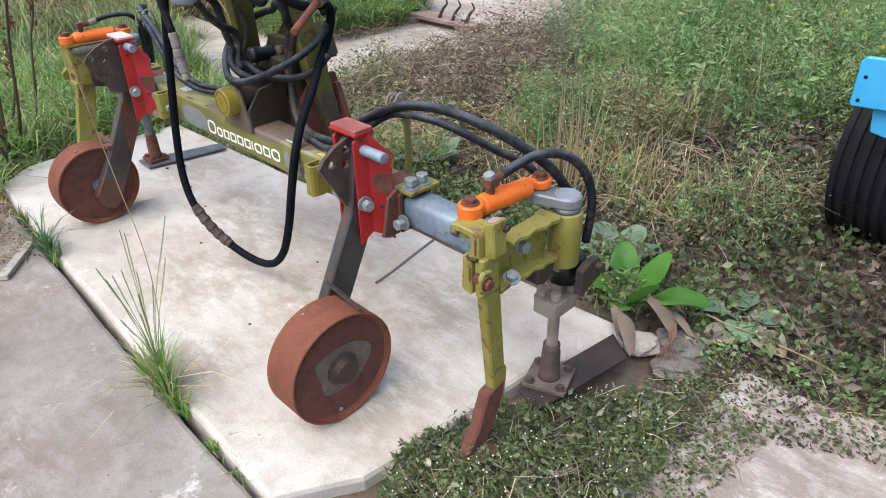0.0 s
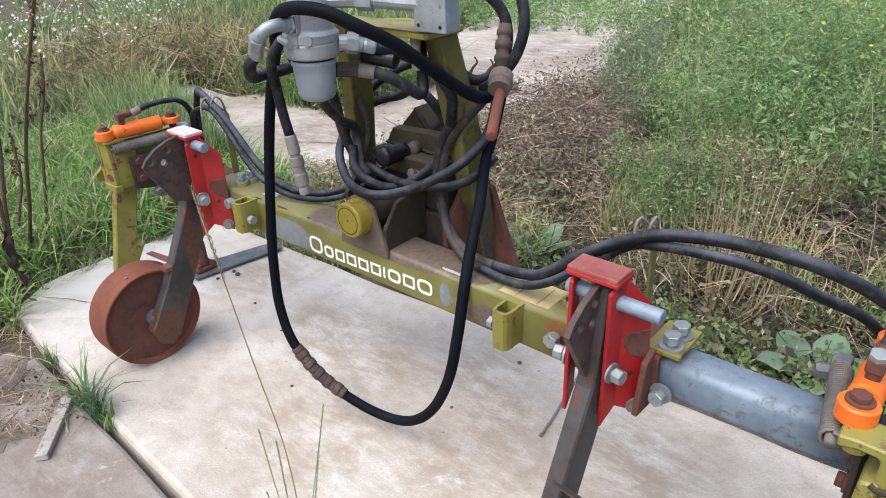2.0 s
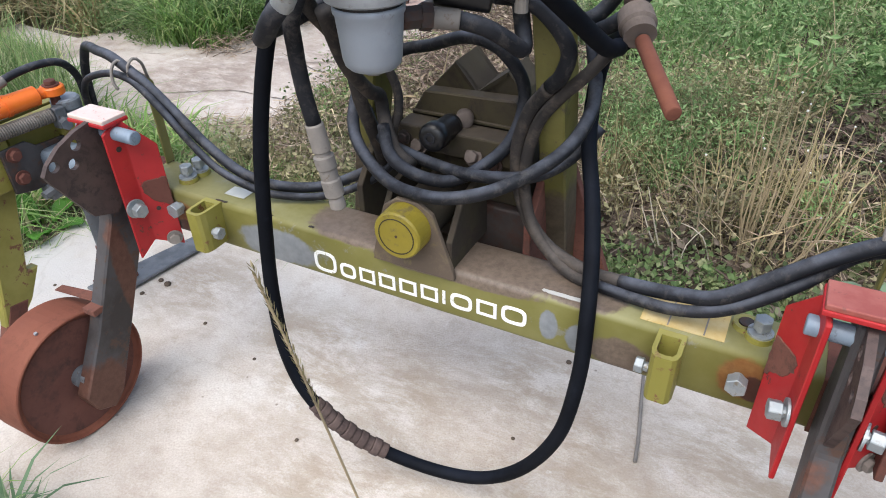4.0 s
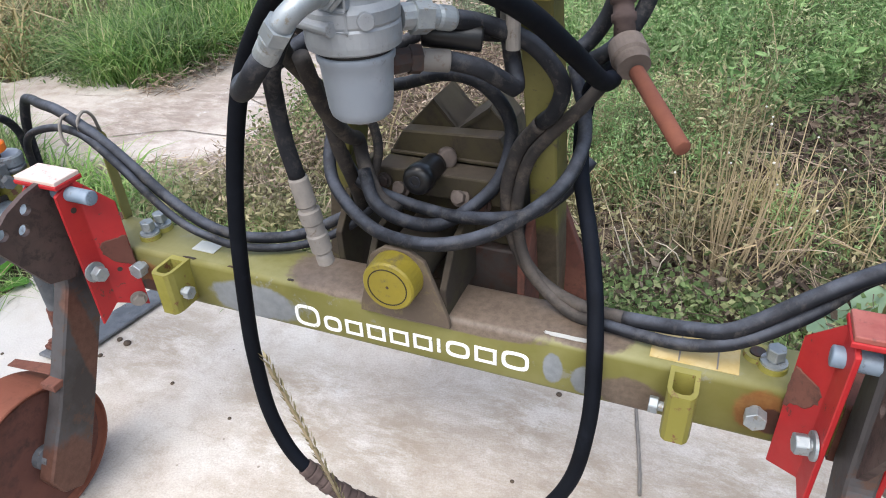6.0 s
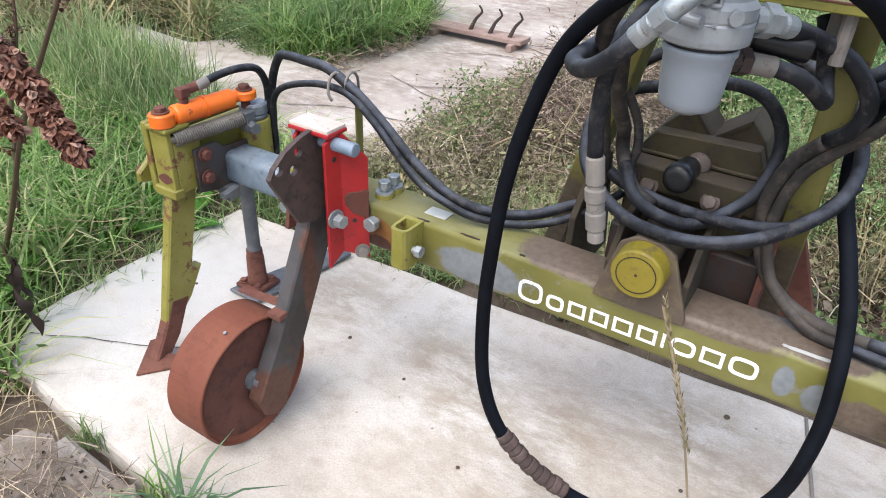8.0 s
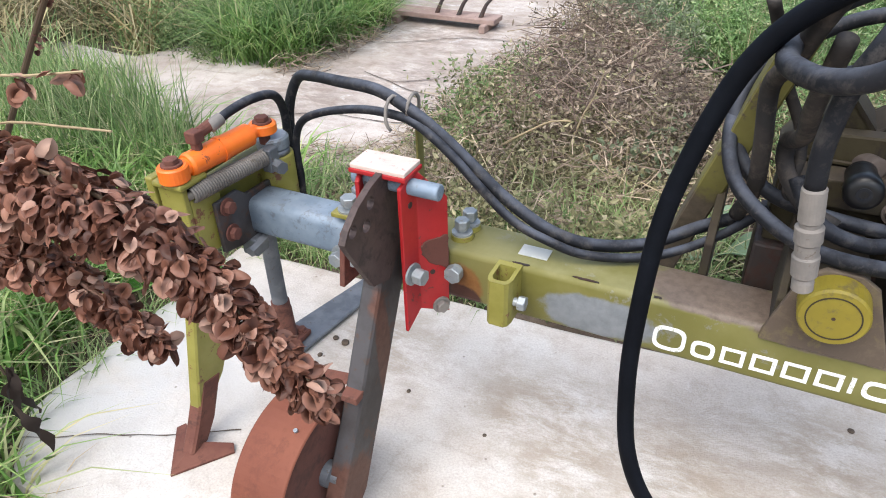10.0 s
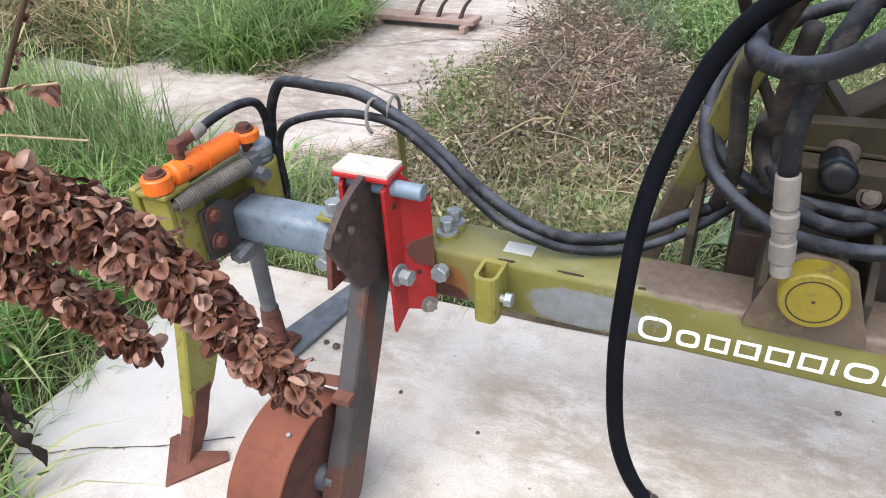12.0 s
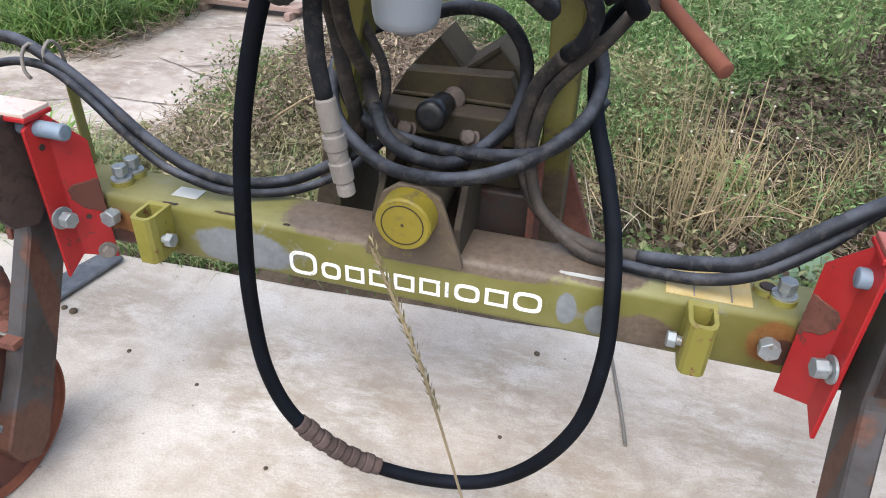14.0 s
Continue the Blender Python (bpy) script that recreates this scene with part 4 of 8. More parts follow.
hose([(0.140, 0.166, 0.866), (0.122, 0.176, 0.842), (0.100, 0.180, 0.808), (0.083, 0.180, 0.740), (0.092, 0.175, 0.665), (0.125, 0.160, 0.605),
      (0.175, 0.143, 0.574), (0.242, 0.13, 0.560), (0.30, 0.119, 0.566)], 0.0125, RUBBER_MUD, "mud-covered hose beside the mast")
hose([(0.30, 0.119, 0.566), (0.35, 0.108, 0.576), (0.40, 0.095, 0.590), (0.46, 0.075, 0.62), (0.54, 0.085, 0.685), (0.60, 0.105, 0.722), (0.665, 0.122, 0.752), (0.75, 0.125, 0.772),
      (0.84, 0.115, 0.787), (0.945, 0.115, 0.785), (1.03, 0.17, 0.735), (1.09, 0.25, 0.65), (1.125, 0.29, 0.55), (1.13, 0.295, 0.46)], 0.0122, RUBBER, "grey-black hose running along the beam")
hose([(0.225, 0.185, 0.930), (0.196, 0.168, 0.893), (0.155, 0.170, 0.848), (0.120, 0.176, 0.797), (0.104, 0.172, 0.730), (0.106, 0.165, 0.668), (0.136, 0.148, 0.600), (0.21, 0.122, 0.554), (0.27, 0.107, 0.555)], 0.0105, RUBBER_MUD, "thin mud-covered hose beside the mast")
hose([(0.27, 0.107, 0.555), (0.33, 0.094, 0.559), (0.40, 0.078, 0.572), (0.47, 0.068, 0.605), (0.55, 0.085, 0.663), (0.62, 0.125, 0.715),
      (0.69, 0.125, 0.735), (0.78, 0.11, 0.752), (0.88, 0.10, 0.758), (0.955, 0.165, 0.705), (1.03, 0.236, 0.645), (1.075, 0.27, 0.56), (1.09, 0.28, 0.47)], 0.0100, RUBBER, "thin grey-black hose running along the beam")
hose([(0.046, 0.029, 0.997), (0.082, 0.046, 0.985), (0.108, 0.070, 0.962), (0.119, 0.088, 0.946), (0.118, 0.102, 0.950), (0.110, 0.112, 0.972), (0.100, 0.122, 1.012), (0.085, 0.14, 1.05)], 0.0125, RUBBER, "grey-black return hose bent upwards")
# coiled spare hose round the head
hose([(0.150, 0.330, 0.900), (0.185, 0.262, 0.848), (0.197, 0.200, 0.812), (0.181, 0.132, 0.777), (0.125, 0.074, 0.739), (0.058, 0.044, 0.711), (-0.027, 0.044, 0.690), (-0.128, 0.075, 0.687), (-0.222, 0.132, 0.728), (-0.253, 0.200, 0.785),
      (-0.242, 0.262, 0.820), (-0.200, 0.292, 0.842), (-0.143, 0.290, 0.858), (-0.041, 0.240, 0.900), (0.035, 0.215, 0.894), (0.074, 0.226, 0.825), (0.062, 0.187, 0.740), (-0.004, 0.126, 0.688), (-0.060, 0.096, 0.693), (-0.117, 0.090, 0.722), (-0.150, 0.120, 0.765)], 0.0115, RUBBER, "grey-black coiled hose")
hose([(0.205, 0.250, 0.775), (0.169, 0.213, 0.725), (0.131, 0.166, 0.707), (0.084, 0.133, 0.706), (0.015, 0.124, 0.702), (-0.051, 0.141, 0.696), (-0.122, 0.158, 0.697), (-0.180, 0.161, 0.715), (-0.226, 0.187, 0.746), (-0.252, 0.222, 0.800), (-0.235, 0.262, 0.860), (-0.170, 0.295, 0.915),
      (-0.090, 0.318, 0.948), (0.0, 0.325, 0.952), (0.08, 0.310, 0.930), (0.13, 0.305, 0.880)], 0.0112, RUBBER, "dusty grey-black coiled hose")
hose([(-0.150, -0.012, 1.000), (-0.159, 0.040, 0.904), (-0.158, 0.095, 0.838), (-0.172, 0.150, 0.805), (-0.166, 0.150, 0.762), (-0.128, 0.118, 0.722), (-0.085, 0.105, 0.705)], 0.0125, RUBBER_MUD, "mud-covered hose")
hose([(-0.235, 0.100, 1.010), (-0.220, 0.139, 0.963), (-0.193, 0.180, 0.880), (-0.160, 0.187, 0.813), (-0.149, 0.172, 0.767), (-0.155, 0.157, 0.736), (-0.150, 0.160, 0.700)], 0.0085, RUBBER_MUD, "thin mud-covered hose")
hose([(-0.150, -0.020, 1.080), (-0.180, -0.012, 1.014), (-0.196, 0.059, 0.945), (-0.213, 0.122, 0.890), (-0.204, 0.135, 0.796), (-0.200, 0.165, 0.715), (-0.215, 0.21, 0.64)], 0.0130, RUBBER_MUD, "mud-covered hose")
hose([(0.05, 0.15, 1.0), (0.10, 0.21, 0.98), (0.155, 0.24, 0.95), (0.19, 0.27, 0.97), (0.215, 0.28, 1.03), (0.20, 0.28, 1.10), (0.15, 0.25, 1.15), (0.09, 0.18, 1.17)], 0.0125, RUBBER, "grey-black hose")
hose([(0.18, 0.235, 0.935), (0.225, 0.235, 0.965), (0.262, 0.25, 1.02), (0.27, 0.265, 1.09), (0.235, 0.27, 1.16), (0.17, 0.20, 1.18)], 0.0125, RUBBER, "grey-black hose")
part("drain_fitting", lathe([(0, 0.014), (0.010, 0.014), (0.012, 0.0175), (0.022, 0.0175), (0.024, 0.0145), (0.034, 0.0145), (0.036, 0.0185), (0.052, 0.0185), (0.054, 0.0150), (0.066, 0.0150), (0.068, 0.0180), (0.078, 0.0180), (0.080, 0.015), (0.10, 0.016)], (0.222, 0.262, 1.075), (0.245, 0.215, 0.975), 18), SPLICE, tool, "rusty ribbed pipe fitting", True)
part("drain_socket", lathe([(0, 0.018), (0.004, 0.026), (0.03, 0.028), (0.034, 0.024), (0.05, 0.024), (0.05, 0.015)], (0.243, 0.222, 0.978), (0.285, 0.145, 0.935), 28), TAN_DUST, tool, "dusty threaded socket")
part("drain_pipe", rod((0.268, 0.182, 0.951), (0.351, 0.040, 0.907), 0.0112, n=18, bevel=0.002), RUST_ORANGE, tool, "orange rusty open pipe", True)
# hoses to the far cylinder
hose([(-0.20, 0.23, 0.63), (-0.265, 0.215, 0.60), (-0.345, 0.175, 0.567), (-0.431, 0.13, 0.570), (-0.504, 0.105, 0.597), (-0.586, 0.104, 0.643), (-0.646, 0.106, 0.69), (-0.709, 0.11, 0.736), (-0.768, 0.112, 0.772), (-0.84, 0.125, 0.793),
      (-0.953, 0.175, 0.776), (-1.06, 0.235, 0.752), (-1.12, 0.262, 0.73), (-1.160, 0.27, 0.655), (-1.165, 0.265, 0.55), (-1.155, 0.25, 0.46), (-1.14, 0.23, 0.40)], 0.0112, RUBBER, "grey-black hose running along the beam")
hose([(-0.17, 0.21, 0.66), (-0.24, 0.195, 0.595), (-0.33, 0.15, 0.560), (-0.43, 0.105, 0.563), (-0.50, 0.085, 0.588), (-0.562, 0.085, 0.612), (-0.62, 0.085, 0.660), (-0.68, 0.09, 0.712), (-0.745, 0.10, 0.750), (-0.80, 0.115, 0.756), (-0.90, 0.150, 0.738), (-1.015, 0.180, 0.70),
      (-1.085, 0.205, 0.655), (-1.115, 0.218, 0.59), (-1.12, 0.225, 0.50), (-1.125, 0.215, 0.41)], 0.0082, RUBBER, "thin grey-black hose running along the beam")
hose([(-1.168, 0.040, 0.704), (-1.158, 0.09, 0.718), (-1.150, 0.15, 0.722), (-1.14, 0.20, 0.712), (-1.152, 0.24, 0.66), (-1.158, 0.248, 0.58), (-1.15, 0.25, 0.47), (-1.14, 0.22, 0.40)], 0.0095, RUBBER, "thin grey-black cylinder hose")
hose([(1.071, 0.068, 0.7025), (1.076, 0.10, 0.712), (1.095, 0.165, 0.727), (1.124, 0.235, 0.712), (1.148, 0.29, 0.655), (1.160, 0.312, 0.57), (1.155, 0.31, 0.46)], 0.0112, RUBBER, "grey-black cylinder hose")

# ---- the two wheel brackets, wheels, arms and tools ----
def hose_guide(x, y, lean, size=1.0):
    post = part("hose_guide", plate([(y - 0.002, BZ1), (y + 0.022, BZ1), (y + 0.022, 0.735), (y + 0.010, 0.752), (y - 0.002, 0.735)], 0.005, 'x', x), OLIVE, tool, "olive-yellow flat hose guide post")
    for run in (((0, 0.012, 0), (-0.012, -0.015, 0.030), (-0.026, -0.032, 0.050), (-0.032, -0.047, 0.035), (-0.031, -0.053, 0.006), (-0.024, -0.050, -0.008)),
                ((0, 0.012, 0), (0.008, -0.002, 0.041), (0.008, -0.020, 0.055), (0.004, -0.034, 0.041), (0.002, -0.036, 0.020))):
        part("guide_hook", tube([(x + lean * size * a, y + size * b, 0.745 + size * c) for a, b, c in run], 0.0033, 8, 0.008), DUSTY_STEEL, post, "bent wire hook", True)

hose_guide(XC - 0.695, 0.140, 1)
hose_guide(XC + 0.735, 0.150, 1, 0.7)

def end_unit(s):
    """One end of the beam: s is -1 or 1 for the two mirrored ends."""
    X = lambda u: XC + s * u
    e = 0.085 if s > 0 else -0.012                    # this end is slid further out
    bx = X(0.708 if s > 0 else 0.677)                                  # bracket's middle
    # small sockets on the front of the beam
    sx = X(0.484 if s > 0 else 0.474)
    so = bmesh.new()
    outer = [(-0.022, BY0 + 0.004), (-0.022, 0.008), (-0.019, -0.004), (-0.013, -0.010), (0.013, -0.010), (0.019, -0.004), (0.022, 0.008), (0.022, BY0 + 0.004)]
    inner = [(-0.015, 0.044), (-0.015, 0.008), (-0.011, 0.0), (0.0, -0.002), (0.0, -0.002), (0.011, 0.0), (0.015, 0.008), (0.015, 0.044)]
    z0, z1 = 0.452, 0.545
    vo0, vo1, vi0, vi1 = ([so.verts.new((sx + x, y, z)) for x, y in ring] for ring, z in ((outer, z0), (outer, z1), (inner, z0), (inner, z1)))
    for k in range(8):
        j = (k + 1) % 8
        so.faces.new((vo0[k], vo0[j], vo1[j], vo1[k])); so.faces.new((vo1[k], vo1[j], vi1[j], vi1[k])); so.faces.new((vi0[k], vi1[k], vi1[j], vi0[j])); so.faces.new((vo0[k], vi0[k], vi0[j], vo0[j]))
    bmesh.ops.remove_doubles(so, verts=so.verts, dist=0.0002)
    socket = part("socket", so, OLIVE_CLEAN, tool, "olive-yellow rectangular tube socket")
    part("bolt", hexbolt((sx - s * 0.022, 0.018, 0.493), (-s, 0, 0), 0.024, 0.014, 0.008, False), ZINC, socket, "zinc clamp bolt")
    # clamp bolts
    part("bolt", hexbolt((X(0.575 if s < 0 else 0.590), BY0, 0.505 if s < 0 else 0.497), (0, -1, 0), 0.030, 0.020, 0.008, False), ZINC, tool, "zinc clamp bolt in a rust stain")
    for u, y, full in (((0.587, 0.100, True), (0.587, 0.136, True)) if s < 0 else ((0.582, 0.122, False), (0.604, 0.104, True))):
        part("boss", lathe([(0, 0.022), (0.010, 0.021), (0.010, 0.010)] if full else [(0, 0.021), (0.010, 0.020), (0.010, 0.013), (0.001, 0.012)], (X(u), y, BZ1 - 0.001), (X(u), y, 1), 24), OLIVE_CLEAN, tool, "olive-yellow threaded boss")
        if full:
            part("bolt", hexbolt((X(u), y, BZ1 + 0.009), (0, 0, 1), 0.025, 0.019, 0.006), ZINC, tool, "zinc clamp bolt")
        else:
            part("thread_hole", rod((X(u), y, BZ1 + 0.0005), (X(u), y, BZ1 + 0.0105), 0.0115, n=16), RUST_DARK, tool, "dark threaded hole")
    # red bracket: two folded side plates and a top plate
    def side_plate(k):
        bm = bmesh.new()
        f = lambda x, y, z: bm.verts.new((bx + k * x, y, z))
        outline = [(0.043, -0.038, 0.402, 0.70), (0.050, 0.002, 0.432, 0.722), (0.087, 0.048, 0.405, 0.655)]
        cols = []
        for x, y, lo, hi in outline:
            d = 0.008
            cols.append((f(x, y, lo), f(x, y, hi), f(x - d, y + 0.002, hi), f(x - d, y + 0.002, lo)))
        for p, q in zip(cols[:-1], cols[1:]):
            for i in range(4):
                j = (i + 1) % 4
                bm.faces.new((p[i], p[j], q[j], q[i]))
        bm.faces.new(cols[0]); bm.faces.new(cols[-1][::-1])
        bmesh.ops.recalc_face_normals(bm, faces=bm.faces)
        bmesh.ops.bevel(bm, geom=bm.edges[:], offset=0.0015, segments=1, affect='EDGES')
        return bm
    bracket = part("wheel_bracket", side_plate(1), RED, tool, "bright red folded bracket plate")
    part("side_plate", side_plate(-1), RED, bracket, "bright red folded bracket plate")
    part("top_flange", box(bx - 0.053, bx + 0.053, -0.038, 0.024, 0.714, 0.7225, 0.002), RED, bracket, "red flange under the cover plate")
    # the left plate's whiteness is mostly painted sky reflection
    part("top_plate", box(bx - 0.051, bx + 0.051, -0.036, 0.022, 0.722, 0.731, 0.002), RED_TOP if s > 0 else RED_SKY_SHEEN, bracket, "faded red cover plate")
    for k in (1, -1):
        c = Vector((bx + k * 0.0685, 0.0250, 0.572 if s > 0 else 0.548))
        corner = [(-0.022, 0.030), (0.010, 0.031), (0.035, 0.033), (0.037, -0.010), (0.037, -0.050), (0.022, -0.034), (-0.010, -0.020), (-0.030, 0.004), (-0.032, 0.020)]
        pts = []
        for i in range(36):
            (p0, q0), (p1, q1), f = corner[i // 4], corner[(i // 4 + 1) % 9], (i % 4) / 4
            p, q = p0 + (p1 - p0) * f, q0 + (q1 - q0) * f
            w = 0.0030 * noise.noise((p * 160 + s, q * 160 + k, 2.0))
            pts.append((0.79 * p + w, q + 0.8 * w))
        bm = bmesh.new()
        tang = Vector((0.037 * k, 0.046, 0)).normalized()
        nn = Vector((0.046 * k, -0.037, 0)).normalized()
        lo = [bm.verts.new(c + tang * p + Vector((0, 0, q)) + nn * 0.0002) for p, q in pts]
        hi = [bm.verts.new(c + tang * p * 0.94 + Vector((0, 0, q * 0.94)) + nn * 0.0016) for p, q in pts]
        bm.faces.new(hi)
        for i in range(36):
            bm.faces.new((lo[i], lo[(i + 1) % 36], hi[(i + 1) % 36], hi[i]))
        part("rust_patch", bm, RUST_RED, bracket, "ragged patch of dark brown rust")
    pz = 0.673 if s > 0 else 0.694
    part("pin", rod((bx - 0.062, -0.006, pz), (bx + (0.128 if s > 0 else 0.102), -0.010, pz + 0.001), 0.0145, n=24, bevel=0.0025), GALV, bracket, "galvanised locking pin", True)
    part("bolt", hexbolt((bx + 0.047, -0.020, 0.525), (1, -0.15, 0), 0.027, 0.019, 0.004), ZINC, bracket, "zinc bolt")
    part("bolt", hexbolt((bx - 0.047, -0.020, 0.525), (-1, -0.15, 0), 0.027, 0.019, 0.004), ZINC, bracket, "zinc bolt")
    part("bolt", hexbolt((bx + 0.0755, 0.0335, 0.428), (1, -0.8, 0), 0.022, 0.010), DUSTY_STEEL, bracket, "rusty bolt")
    part("hole", rod((bx + 0.042, -0.014, 0.662 if s < 0 else 0.701), (bx + 0.0478, -0.0145, 0.662 if s < 0 else 0.701), 0.006, n=14), RUST_DARK, bracket)
    part("hole", rod((bx + 0.062, 0.0251, 0.508), (bx + 0.0672, 0.0211, 0.508), 0.005, n=14), RUST_DARK, bracket)
    # rusty collar between beam and sliding tube, with its clamp plate
    part("collar", joined(square_tube(X(0.700) if s > 0 else X(0.815), X(0.815) if s > 0 else X(0.700), BY0 - 0.002, BY1 + 0.002, BZ0 - 0.004, BZ1 + 0.001, 0.010, 0.006), plate([(0.0, 0.43), (BY0 + 0.002, 0.425), (BY0 + 0.002, 0.56), (0.02, 0.54)], 0.012, 'x', X(0.80))), RUST_RED, tool, "rusty brown clamp collar")
    part("clamp_plate", box(min(X(0.78), X(0.85)), max(X(0.78), X(0.85)), 0.060, 0.168, BZ1 + 0.002, BZ1 + 0.012, 0.002), OLIVE_CLEAN, tool, "olive-yellow clamp plate")
    for y in (0.086, 0.128):
        part("bolt", hexbolt((X(0.822), y, BZ1 + 0.012), (0, 0, 1), 0.030, 0.018, 0.006), ZINC, tool, "zinc clamp bolt")
    part("bolt", hexbolt((X(0.828), BY0 - 0.002, 0.468), (0, -1, 0), 0.028, 0.018, 0.006), ZINC, tool, "zinc clamp bolt")
    part("sliding_tube", square_tube(min(X(0.70), X(1.085 + e)), max(X(0.70), X(1.085 + e)), 0.066, 0.150, 0.446, 0.530, 0.007, 0.017), GALV, tool, "galvanised square sliding tube", True)
    # wheel leg with its sector plate
    lx, fx, fy, fz = (bx + 0.012, bx + 0.008, 0.0, 0.0) if s > 0 else (-0.774, -0.750, -0.035, 0.014)
    leg = bmesh.new()
    prof = [(0.040, 0.700), (-0.020, 0.700), (-0.055, 0.500), (-0.170, 0.270), (-0.252, 0.135), (-0.235, 0.085), (-0.195, 0.062), (-0.165, 0.085), (-0.075, 0.260), (0.030, 0.470)]
    lp = plate([(y, z) for y, z in prof], 0.038, 'x', lx, 0.004)
    part("wheel_leg", lp, LEG_STEEL, bracket, "dark rusty steel wheel leg")
    fan = [(0.050, 0.713), (0.015, 0.713), (-0.035, 0.704), (-0.078, 0.688), (-0.112, 0.664), (-0.126, 0.645), (-0.118, 0.628), (-0.055, 0.520), (0.0, 0.50), (0.04, 0.55)]
    fan = [(y + fy, z + fz) for y, z in fan]
    sector = part("sector_plate", holed_plate(fan, [(y + fy, z + fz, 0.0115) for y, z in (((-0.088, 0.646), (-0.045, 0.636), (-0.040, 0.676), (0.002, 0.668)) if s > 0 else ((-0.100, 0.656), (-0.060, 0.644), (-0.043, 0.678)))], 0.012, fx), SECTOR, bracket, "dark rusty sector plate with holes")
    # wheel: rusty drum
    wx0, wx1 = (X(0.772), X(0.888)) if s > 0 else (X(0.7165), X(0.824))
    R, hy, hz = (0.163, -0.232, 0.164) if s > 0 else (0.160, -0.217, 0.161)
    W = abs(wx1 - wx0)
    wheel = part("gauge_wheel", lathe([(0.014, 0.02), (0.013, R - 0.016), (0.008, R - 0.009), (0.001, R - 0.006), (0.0, R - 0.003), (0.002, R - 0.0005), (0.006, R), (W - 0.006, R), (W - 0.002, R - 0.0005), (W, R - 0.003), (W - 0.001, R - 0.006), (W - 0.008, R - 0.009), (W - 0.013, R - 0.016), (W - 0.014, 0.02)], (wx0, hy, hz), (wx1, hy, hz), 56), RUST_SMOOTH, tool, "smooth rusty steel drum wheel")
    for face in (wx0 + s * 0.0128, wx1 - s * 0.0128):
        part("wheel_disc", lathe([(0, 0.030), (0.0, R - 0.018), (0.0014, R - 0.0175), (0.0014, 0.030)], (face - 0.0007, hy, hz), (face + 1, hy, hz), 48), RUST_FACE, wheel, "darker rusty wheel disc")
    part("hub_plate", lathe([(0, 0.030), (0.004, 0.048), (0.006, 0.048), (0.010, 0.038), (0.030, 0.033), (0.034, 0.014)], (wx1 - s * 0.0145, hy, hz), (wx1 + s * 0.1, hy, hz), 32), RUST_DARK, wheel, "dark muddy hub")
    part("mud_cake", plate([(hy + 0.085 * math.cos(q) * (1 + 0.18 * math.sin(3 * q + s)), hz + 0.08 * math.sin(q) * (1 + 0.15 * math.cos(2 * q))) for q in [k * math.pi / 24 for k in range(48)]], 0.002, 'x', wx1 - s * 0.0128, 0), TAN_DUST, wheel, "dried tan mud round the hub")
    part("axle", lathe([(0, 0.026), (0.020, 0.026), (0.022, 0.018), (0.035, 0.018)], (wx0 + s * 0.016, hy, hz), (X(0.0), hy, hz), 24), STEEL, wheel, "dull steel axle")
    part("rivet", rod((wx1 - s * 0.014, hy - 0.02, hz - 0.132), (wx1 - s * 0.009, hy - 0.02, hz - 0.132), 0.006, n=10), ZINC, wheel)
    part("rivet", rod((wx0 + s * 0.025, hy - 0.045, hz + 0.155), (wx0 + s * 0.025, hy - 0.046, hz + 0.159), 0.004, n=10), ZINC, wheel)
    part("scraper", joined(plate([(lx, -0.152), (wx1, -0.170), (wx1, -0.156), (lx, -0.138)], 0.0045, 'z', hz + R - 0.006), rod((lx, -0.146, hz + R - 0.012), (lx, -0.125, hz + R - 0.002), 0.008, n=8)) if s > 0 else joined(plate([(X(0.715), -0.140), (wx1, -0.150), (wx1, -0.128), (X(0.715), -0.110)], 0.004, 'z', hz + R + 0.007), box(lx - 0.018, lx + 0.018, -0.165, -0.10, hz + R - 0.010, hz + R + 0.006, 0.002)), RUST_DARK if s > 0 else RUST_RED, bracket, "rusty scraper bar")
    # end plate and tine carrier
    endp = part("end_plate", plate([(-0.030, 0.460), (-0.030, 0.572), (0.06, 0.575), (0.15, 0.55), (0.15, 0.435), (0.06, 0.435)] if s > 0 else [(-0.022, 0.452), (-0.022, 0.566), (0.045, 0.566), (0.070, 0.545), (0.150, 0.540), (0.150, 0.440), (0.03, 0.440)], 0.010, 'x', X(1.080 + e)), RUST_DARK if s > 0 else LEG_STEEL, tool, "dark rusty end plate" if s > 0 else "dull brown-grey steel end plate")
    for z in (0.548, 0.487):
        part("bolt", hexbolt((X(1.074 + e), 0.005, z), (-s, 0, 0), 0.024, 0.012), RUST_RED, endp, "rusty bolt")
    def span(u0, u1, *rest):
        return box(min(X(u0 + e), X(u1 + e)), max(X(u0 + e), X(u1 + e)), *rest)
    if s > 0:
        # bent cap strip, clamp box with its bolts, clamp plate
        arc = [(1.124 + 0.016 * math.cos(q), 0.624 + 0.016 * math.sin(q)) for q in [k * math.pi / 10 for k in range(5, -1, -1)]]
        inner = [(1.108 + 0.008 * math.cos(q), 0.616 + 0.008 * math.sin(q)) for q in [k * math.pi / 8 for k in range(5)]]
        strip = [(1.058, 0.638), (1.085, 0.641)] + arc + [(1.141, 0.572), (1.116, 0.572)] + inner + [(1.085, 0.625), (1.060, 0.618)]
        carrier = part("tine_carrier", plate(strip, 0.060, 'y', -0.056, 0.003), OLIVE_CLEAN, tool, "olive-yellow welded tine carrier")
        part("cap_boss", rod((1.078, -0.050, 0.600), (1.078, -0.050, 0.622), 0.020, n=20, bevel=0.003), OLIVE_CLEAN, carrier)
